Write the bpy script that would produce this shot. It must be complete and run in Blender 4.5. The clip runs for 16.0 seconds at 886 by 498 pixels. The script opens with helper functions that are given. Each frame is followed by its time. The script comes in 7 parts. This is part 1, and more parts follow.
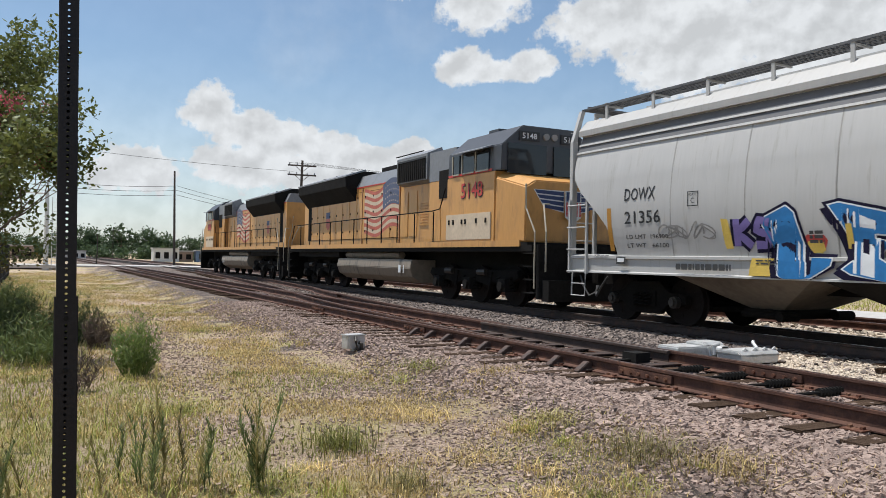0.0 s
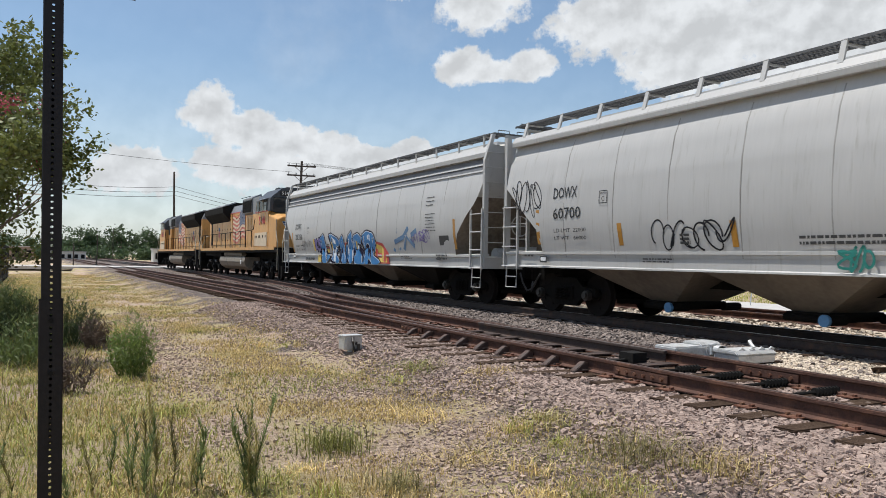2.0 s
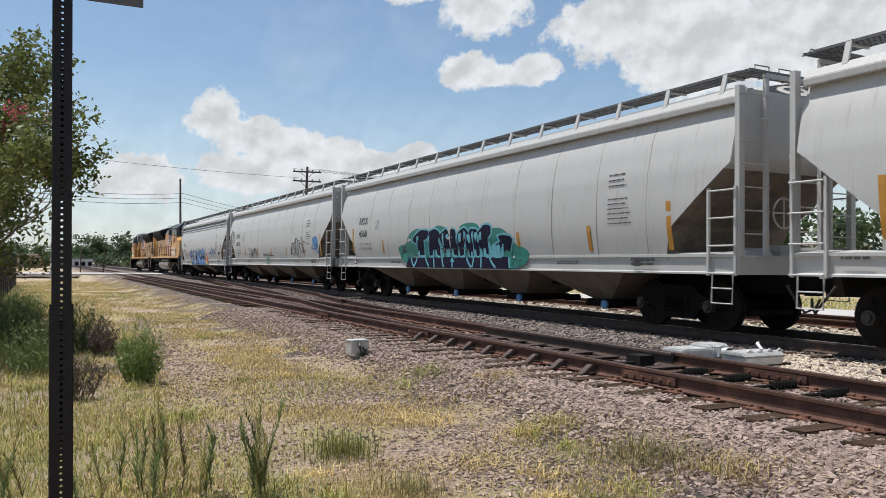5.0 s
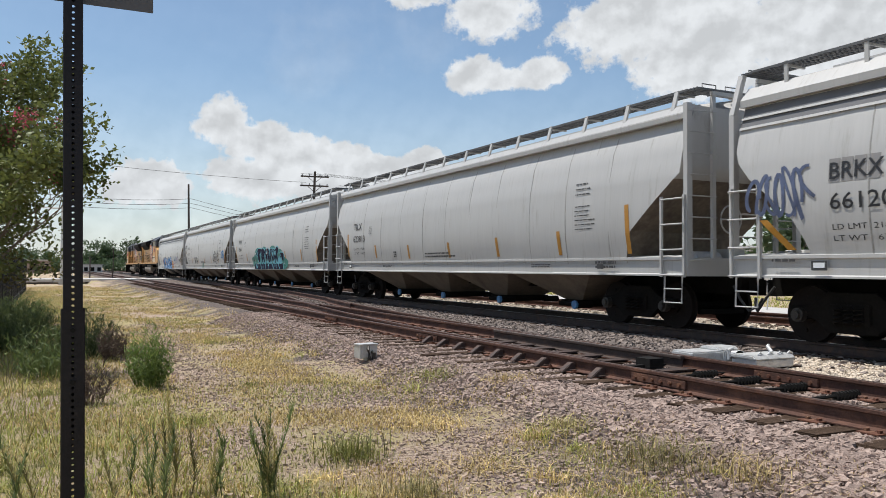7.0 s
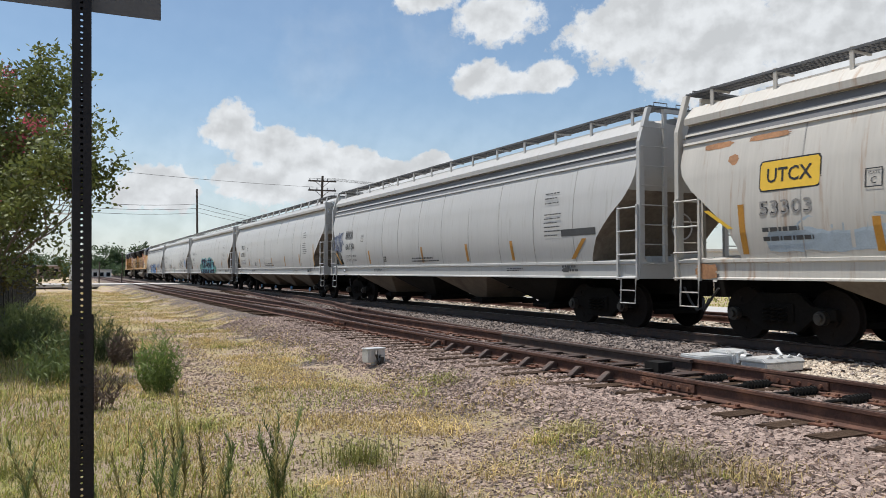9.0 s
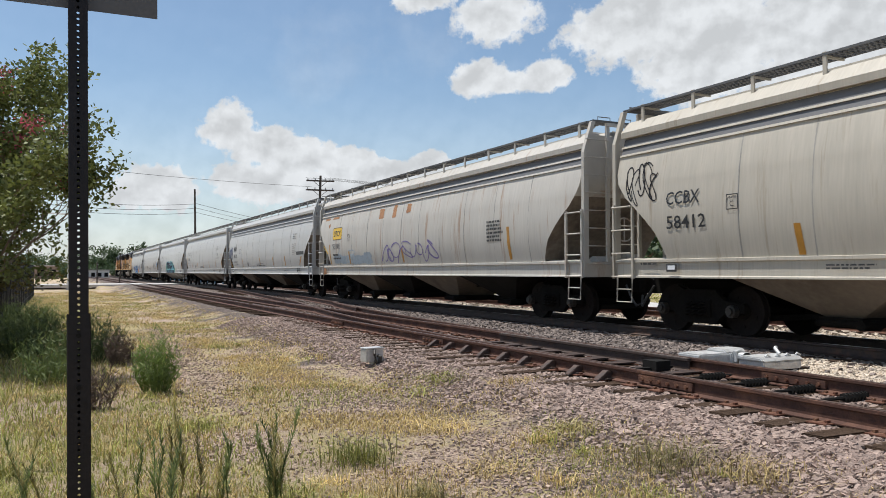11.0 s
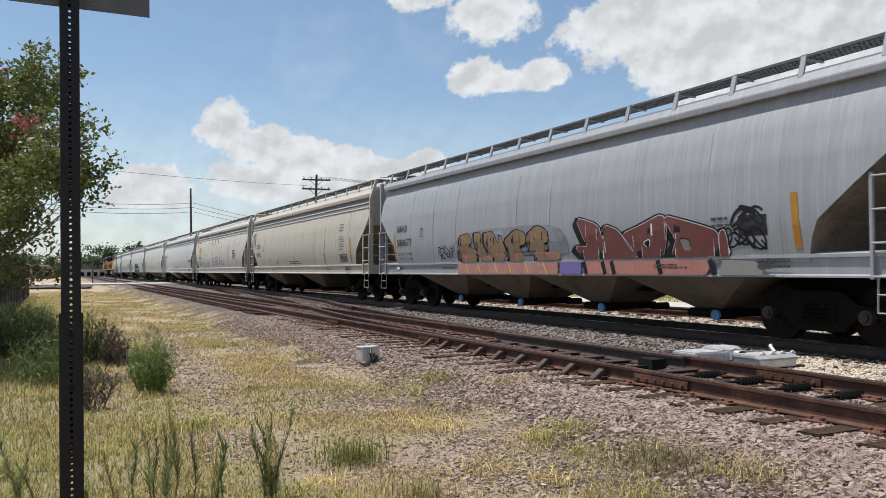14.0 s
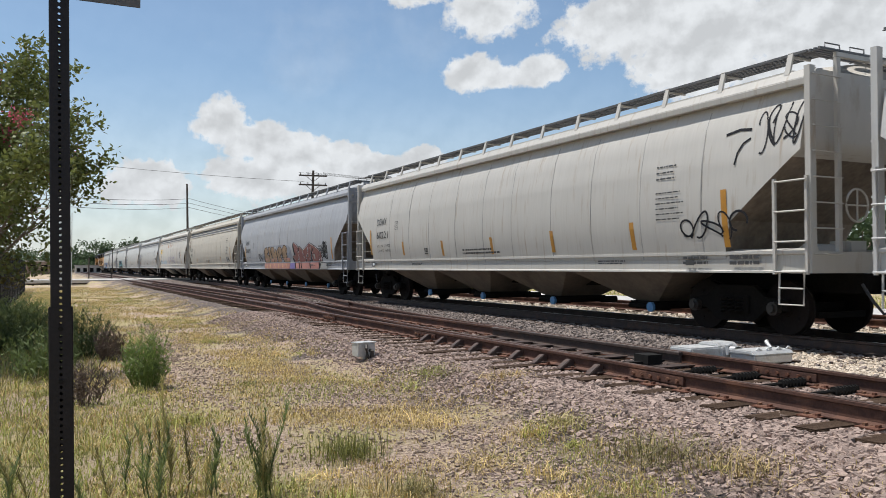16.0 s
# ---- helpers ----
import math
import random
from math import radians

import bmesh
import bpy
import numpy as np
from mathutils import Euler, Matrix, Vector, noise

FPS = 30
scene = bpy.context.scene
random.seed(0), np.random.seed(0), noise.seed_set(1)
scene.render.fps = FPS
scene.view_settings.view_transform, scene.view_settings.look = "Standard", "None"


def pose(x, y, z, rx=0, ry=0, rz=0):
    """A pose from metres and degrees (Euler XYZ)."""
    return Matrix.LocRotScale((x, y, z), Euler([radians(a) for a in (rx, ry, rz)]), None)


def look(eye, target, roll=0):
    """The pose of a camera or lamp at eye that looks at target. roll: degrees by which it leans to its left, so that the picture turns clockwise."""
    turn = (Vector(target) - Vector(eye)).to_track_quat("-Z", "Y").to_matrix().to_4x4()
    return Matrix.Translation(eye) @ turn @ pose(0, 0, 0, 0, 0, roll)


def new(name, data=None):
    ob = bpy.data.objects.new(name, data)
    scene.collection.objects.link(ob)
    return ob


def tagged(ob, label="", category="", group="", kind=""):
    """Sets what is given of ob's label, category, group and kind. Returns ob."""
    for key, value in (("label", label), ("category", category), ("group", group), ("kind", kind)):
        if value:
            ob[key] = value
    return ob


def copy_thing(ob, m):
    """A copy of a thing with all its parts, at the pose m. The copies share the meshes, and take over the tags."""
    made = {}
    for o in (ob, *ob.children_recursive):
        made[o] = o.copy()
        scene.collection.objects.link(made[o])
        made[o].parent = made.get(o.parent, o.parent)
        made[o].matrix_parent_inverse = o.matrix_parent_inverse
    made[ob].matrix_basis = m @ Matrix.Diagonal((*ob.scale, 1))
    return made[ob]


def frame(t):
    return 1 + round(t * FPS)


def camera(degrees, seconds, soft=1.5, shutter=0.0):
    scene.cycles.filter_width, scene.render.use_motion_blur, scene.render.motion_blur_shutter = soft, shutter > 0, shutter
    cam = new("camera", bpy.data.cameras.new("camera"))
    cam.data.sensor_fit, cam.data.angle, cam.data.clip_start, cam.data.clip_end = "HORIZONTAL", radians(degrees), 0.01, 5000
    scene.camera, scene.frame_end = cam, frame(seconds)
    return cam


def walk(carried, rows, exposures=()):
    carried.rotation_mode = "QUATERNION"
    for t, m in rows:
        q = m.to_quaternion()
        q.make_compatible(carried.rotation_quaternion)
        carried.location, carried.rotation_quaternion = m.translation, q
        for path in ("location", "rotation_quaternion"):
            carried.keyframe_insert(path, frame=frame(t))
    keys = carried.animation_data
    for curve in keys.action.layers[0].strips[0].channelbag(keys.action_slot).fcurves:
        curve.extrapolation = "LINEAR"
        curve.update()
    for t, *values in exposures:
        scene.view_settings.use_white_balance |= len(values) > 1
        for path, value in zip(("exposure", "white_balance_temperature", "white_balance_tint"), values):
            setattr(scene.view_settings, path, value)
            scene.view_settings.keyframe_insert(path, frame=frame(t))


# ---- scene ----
cam = camera(59.5, 16.0, soft=0.7, shutter=0.05)
PATH = [
    (0.0, look((-0.081, -0.001, 1.195), (46.381, 88.539, 2.583), 1.13)),
    (0.5, look((-0.062, 0.003, 1.195), (46.353, 88.567, 2.633), 1.06)),
    (1.0, look((-0.047, 0.000, 1.201), (46.342, 88.579, 2.595), 1.01)),
    (1.5, look((-0.030, -0.005, 1.199), (46.417, 88.543, 2.609), 1.03)),
    (2.0, look((-0.026, -0.015, 1.199), (46.415, 88.536, 2.602), 0.98)),
    (2.5, look((-0.029, -0.019, 1.196), (46.169, 88.655, 2.846), 0.86)),
    (3.0, look((-0.027, -0.026, 1.198), (46.009, 88.729, 3.021), 0.71)),
    (3.5, look((-0.031, -0.025, 1.199), (45.954, 88.755, 3.054), 0.65)),
    (4.0, look((-0.033, -0.026, 1.196), (45.857, 88.802, 3.110), 0.60)),
    (6.5, look((-0.041, -0.014, 1.190), (45.269, 89.104, 3.423), 0.37)),
    (7.0, look((-0.043, -0.016, 1.187), (44.843, 89.310, 3.668), 0.28)),
    (7.5, look((-0.048, -0.014, 1.186), (44.286, 89.580, 3.893), 0.23)),
    (8.0, look((-0.043, -0.019, 1.187), (43.940, 89.741, 4.116), 0.11)),
    (8.5, look((-0.044, -0.030, 1.192), (43.847, 89.773, 4.185), 0.07)),
    (9.0, look((-0.041, -0.016, 1.192), (43.951, 89.738, 4.166), 0.07)),
    (11.5, look((-0.037, -0.018, 1.186), (44.222, 89.608, 4.081), -0.08)),
    (12.0, look((-0.038, -0.025, 1.191), (44.303, 89.561, 4.062), -0.10)),
    (12.5, look((-0.032, -0.021, 1.193), (44.333, 89.553, 4.059), -0.12)),
    (13.0, look((-0.029, -0.028, 1.192), (44.372, 89.529, 4.030), -0.19)),
    (13.5, look((-0.026, -0.028, 1.192), (44.514, 89.460, 4.033), -0.18)),
    (14.0, look((-0.024, -0.018, 1.187), (44.585, 89.438, 3.943), -0.17)),
    (14.5, look((-0.020, -0.013, 1.182), (44.689, 89.392, 3.978), -0.24)),
    (15.0, look((-0.010, -0.008, 1.179), (44.758, 89.371, 3.878), -0.18)),
    (15.5, look((-0.000, -0.000, 1.177), (44.898, 89.321, 3.605), -0.13)),
    (16.0, look((-0.000, 0.000, 1.175), (44.967, 89.291, 3.444), -0.11)),
]
walk(cam, PATH)

# ---- world, sun, exposure ----
SUN_ELEVATION, SUN_AZIMUTH = 70.0, -46.0   # azimuth from +Y towards +X
world = bpy.data.worlds.new("sky")
scene.world = world
world.use_nodes = True
wn, wl = world.node_tree.nodes, world.node_tree.links
wn.clear()
w_out = wn.new("ShaderNodeOutputWorld")
w_bg = wn.new("ShaderNodeBackground")
w_sky = wn.new("ShaderNodeTexSky")
w_sky.sky_type = 'NISHITA'
w_sky.sun_disc = False
w_sky.sun_elevation = radians(SUN_ELEVATION)
w_sky.sun_rotation = radians(SUN_AZIMUTH)
w_sky.air_density, w_sky.dust_density, w_sky.ozone_density = 1.0, 0.6, 1.2
w_bg.inputs["Strength"].default_value = 0.115
w_tint = wn.new("ShaderNodeVectorMath")
w_tint.operation = "MULTIPLY"
w_tint.inputs[1].default_value = (0.93, 1.03, 1.06)
wl.new(w_sky.outputs[0], w_tint.inputs[0])
wl.new(w_tint.outputs[0], w_bg.inputs["Color"])
wl.new(w_bg.outputs[0], w_out.inputs["Surface"])
sun = new("sun", bpy.data.lights.new("sun", "SUN"))
sun.data.energy, sun.data.angle, sun.data.color = 5.0, radians(0.6), (1.0, 0.965, 0.915)
_e, _a = radians(SUN_ELEVATION), radians(SUN_AZIMUTH)
SUN_WAY = Vector((math.sin(_a) * math.cos(_e), math.cos(_a) * math.cos(_e), math.sin(_e)))
sun.matrix_world = look(SUN_WAY * 300, (0, 0, 0))
scene.view_settings.exposure = 0.0



# ---- clouds, as part of the sky: direction in radians from +Y and above the horizon, half widths ----
CLOUDS = [(0.186, 0.178, 0.038, 0.038), (0.228, 0.156, 0.050, 0.030), (0.280, 0.146, 0.050, 0.026), (0.335, 0.138, 0.050, 0.022), (0.390, 0.130, 0.050, 0.020), (0.438, 0.138, 0.034, 0.020),
          (0.100, 0.100, 0.060, 0.034), (0.240, 0.112, 0.090, 0.034), (0.340, 0.108, 0.110, 0.030), (0.503, 0.245, 0.042, 0.026), (0.592, 0.246, 0.036, 0.020), (0.548, 0.240, 0.050, 0.016),
          (0.528, 0.316, 0.066, 0.034), (0.435, 0.345, 0.050, 0.022), (0.700, 0.292, 0.095, 0.045), (0.785, 0.245, 0.095, 0.055), (0.730, 0.312, 0.085, 0.055), (0.800, 0.285, 0.085, 0.080), (0.960, 0.275, 0.16, 0.115),
          (1.25, 0.30, 0.25, 0.14), (-0.5, 0.22, 0.22, 0.08), (1.9, 0.4, 0.3, 0.2), (2.8, 0.35, 0.3, 0.12), (-1.5, 0.3, 0.25, 0.12), (-2.3, 0.5, 0.3, 0.15)]


def sky_node(kind, **values):
    x = wn.new(kind)
    for k, v in values.items():
        if k == "op":
            x.operation = v
        else:
            x.inputs[int(k[1:])].default_value = v
    return x


tc = wn.new("ShaderNodeTexCoord")
sx = wn.new("ShaderNodeSeparateXYZ")
wl.new(tc.outputs["Generated"], sx.inputs[0])
az = sky_node("ShaderNodeMath", op="ARCTAN2")
wl.new(sx.outputs["X"], az.inputs[0])
wl.new(sx.outputs["Y"], az.inputs[1])
el = sky_node("ShaderNodeMath", op="ARCSINE")
wl.new(sx.outputs["Z"], el.inputs[0])
pos = wn.new("ShaderNodeCombineXYZ")
wl.new(az.outputs[0], pos.inputs[0])
wl.new(el.outputs[0], pos.inputs[1])
best = None
for a, e, ra, re in CLOUDS:
    d = sky_node("ShaderNodeVectorMath", op="SUBTRACT", i1=(a, e, 0))
    wl.new(pos.outputs[0], d.inputs[0])
    s = sky_node("ShaderNodeVectorMath", op="MULTIPLY", i1=(1 / ra, 1 / re, 0))
    wl.new(d.outputs[0], s.inputs[0])
    ln = sky_node("ShaderNodeVectorMath", op="LENGTH")
    wl.new(s.outputs[0], ln.inputs[0])
    if best is None:
        best = ln.outputs["Value"]
    else:
        mn = sky_node("ShaderNodeMath", op="SMOOTH_MIN", i2=0.14)
        wl.new(best, mn.inputs[0])
        wl.new(ln.outputs["Value"], mn.inputs[1])
        best = mn.outputs[0]


def billow(offset, scale, detail, rough):
    o = sky_node("ShaderNodeVectorMath", op="ADD", i1=offset)
    wl.new(pos.outputs[0], o.inputs[0])
    t = wn.new("ShaderNodeTexNoise")
    t.inputs["Scale"].default_value, t.inputs["Detail"].default_value, t.inputs["Roughness"].default_value = scale, detail, rough
    wl.new(o.outputs[0], t.inputs["Vector"])
    return t.outputs["Fac"]


def sky_range(v, a, b, c, d, smooth=False):
    r = wn.new("ShaderNodeMapRange")
    r.interpolation_type = "SMOOTHSTEP" if smooth else "LINEAR"
    for k, x in (("From Min", a), ("From Max", b), ("To Min", c), ("To Max", d)):
        r.inputs[k].default_value = x
    wl.new(v, r.inputs["Value"])
    return r.outputs[0]


def sky_math(op, a, b):
    x = sky_node("ShaderNodeMath", op=op)
    for i, v in enumerate((a, b)):
        if isinstance(v, (int, float)):
            x.inputs[i].default_value = v
        else:
            wl.new(v, x.inputs[i])
    return x.outputs[0]


ragged = sky_math("ADD", best, sky_range(billow((0, 0, 0), 21, 8, 0.58), 0.25, 0.75, -0.31, 0.31))
ragged = sky_math("ADD", ragged, sky_range(billow((5, 2, 0), 75, 6, 0.6), 0.25, 0.75, -0.18, 0.18))
cover = sky_range(ragged, 1.05, 0.74, 0.0, 1.0, True)
lit = sky_math("SUBTRACT", billow((0, 0, 0), 21, 4, 0.5), billow((-0.006, 0.012, 0), 21, 4, 0.5))
light = sky_math("ADD", sky_range(lit, -0.12, 0.12, 0.84, 1.07), sky_range(ragged, 0.2, 1.0, -0.05, 0.06))
cloud_bg = wn.new("ShaderNodeBackground")
tint = sky_node("ShaderNodeVectorMath", op="SCALE")
tint.inputs[0].default_value = (0.93, 0.965, 1.0)
wl.new(light, tint.inputs["Scale"])
wl.new(tint.outputs[0], cloud_bg.inputs["Color"])
cloud_bg.inputs["Strength"].default_value = 0.80
haze = sky_range(el.outputs[0], 0.0, 0.26, 0.58, 0.07, True)
wisps = sky_math("MULTIPLY", sky_range(billow((3, 1, 0), 5, 7, 0.6), 0.48, 0.78, 0.0, 0.22), sky_range(el.outputs[0], 0.0, 0.1, 0.0, 1.0))
cover = sky_math("MAXIMUM", cover, sky_math("MAXIMUM", haze, wisps))
above = sky_range(el.outputs[0], -0.01, 0.005, 0.0, 1.0)
cover = sky_math("MULTIPLY", cover, above)
sky_mix = wn.new("ShaderNodeMixShader")
wl.new(cover, sky_mix.inputs[0])
wl.new(w_bg.outputs[0], sky_mix.inputs[1])
wl.new(cloud_bg.outputs[0], sky_mix.inputs[2])
wl.new(sky_mix.outputs[0], w_out.inputs["Surface"])


# ---- materials ----
def mat(name, color, rough=0.6, metal=0.0, var=0.25, scale=6.0, bump=0.0, bump_scale=60.0, dirt=None, dirt_amount=0.0,
        dirt_scale=1.2, stretch=(1, 1, 1), spread=0.0, coat=0.0, spec=0.5):
    """Base colour with two scales of variation, optional stains of a second colour, fine relief."""
    m = bpy.data.materials.new(name)
    m.use_nodes = True
    n, l = m.node_tree.nodes, m.node_tree.links
    b = n["Principled BSDF"]
    b.inputs["Roughness"].default_value, b.inputs["Metallic"].default_value = rough, metal
    b.inputs["Coat Weight"].default_value, b.inputs["Specular IOR Level"].default_value = coat, spec
    tc = n.new("ShaderNodeTexCoord")
    mp = n.new("ShaderNodeMapping")
    mp.inputs["Scale"].default_value = stretch
    l.new(tc.outputs["Object"], mp.inputs[0])
    fine, broad = n.new("ShaderNodeTexNoise"), n.new("ShaderNodeTexNoise")
    fine.inputs["Scale"].default_value, fine.inputs["Detail"].default_value = scale * 7, 4
    broad.inputs["Scale"].default_value, broad.inputs["Detail"].default_value = scale, 5
    l.new(mp.outputs[0], fine.inputs["Vector"])
    l.new(mp.outputs[0], broad.inputs["Vector"])
    mix = n.new("ShaderNodeMath")
    mix.operation = "ADD"
    l.new(fine.outputs["Fac"], mix.inputs[0])
    l.new(broad.outputs["Fac"], mix.inputs[1])
    ramp = n.new("ShaderNodeMapRange")
    ramp.inputs["From Min"].default_value, ramp.inputs["From Max"].default_value = 0.6, 1.4
    ramp.inputs["To Min"].default_value, ramp.inputs["To Max"].default_value = 1 - var, 1 + var
    l.new(mix.outputs[0], ramp.inputs["Value"])
    value = ramp.outputs[0]
    if spread:
        info = n.new("ShaderNodeObjectInfo")
        isl = n.new("ShaderNodeNewGeometry")
        add = n.new("ShaderNodeMath")
        add.operation = "ADD"
        l.new(info.outputs["Random"], add.inputs[0])
        l.new(isl.outputs["Random Per Island"], add.inputs[1])
        r2 = n.new("ShaderNodeMapRange")
        r2.inputs["From Min"].default_value, r2.inputs["From Max"].default_value = 0.0, 2.0
        r2.inputs["To Min"].default_value, r2.inputs["To Max"].default_value = 1 - spread, 1 + spread
        l.new(add.outputs[0], r2.inputs["Value"])
        mul = n.new("ShaderNodeMath")
        mul.operation = "MULTIPLY"
        l.new(value, mul.inputs[0])
        l.new(r2.outputs[0], mul.inputs[1])
        value = mul.outputs[0]
    tint = n.new("ShaderNodeVectorMath")
    tint.operation = "SCALE"
    tint.inputs[0].default_value = color[:3]
    l.new(value, tint.inputs["Scale"])
    out = tint.outputs[0]
    if dirt:
        dn = n.new("ShaderNodeTexNoise")
        dn.inputs["Scale"].default_value, dn.inputs["Detail"].default_value, dn.inputs["Roughness"].default_value = dirt_scale, 8, 0.65
        l.new(mp.outputs[0], dn.inputs["Vector"])
        dr = n.new("ShaderNodeMapRange")
        dr.inputs["From Min"].default_value, dr.inputs["From Max"].default_value = 0.62 - dirt_amount * 0.3, 0.78 - dirt_amount * 0.2
        l.new(dn.outputs["Fac"], dr.inputs["Value"])
        dm = n.new("ShaderNodeMix")
        dm.data_type = "RGBA"
        dm.inputs["B"].default_value = (*dirt, 1)
        l.new(dr.outputs[0], dm.inputs["Factor"])
        l.new(out, dm.inputs["A"])
        out = dm.outputs["Result"]
    l.new(out, b.inputs["Base Color"])
    if bump:
        bn = n.new("ShaderNodeTexNoise")
        bn.inputs["Scale"].default_value, bn.inputs["Detail"].default_value = bump_scale, 5
        l.new(mp.outputs[0], bn.inputs["Vector"])
        bp = n.new("ShaderNodeBump")
        bp.inputs["Strength"].default_value, bp.inputs["Distance"].default_value = min(1.0, bump), 0.02
        l.new(bn.outputs["Fac"], bp.inputs["Height"])
        l.new(bp.outputs[0], b.inputs["Normal"])
    return m


def leafy(name, color, spread=0.45, trans=0.35, rough=0.6):
    """Thin leaves and blades: light passes through them."""
    m = mat(name, color, rough, var=0.2, scale=3.0, spread=spread)
    n, l = m.node_tree.nodes, m.node_tree.links
    b = n["Principled BSDF"]
    src = b.inputs["Base Color"].links[0].from_socket
    t = n.new("ShaderNodeBsdfTranslucent")
    l.new(src, t.inputs["Color"])
    mx = n.new("ShaderNodeMixShader")
    mx.inputs[0].default_value = trans
    l.new(b.outputs[0], mx.inputs[1])
    l.new(t.outputs[0], mx.inputs[2])
    l.new(mx.outputs[0], n["Material Output"].inputs["Surface"])
    return m


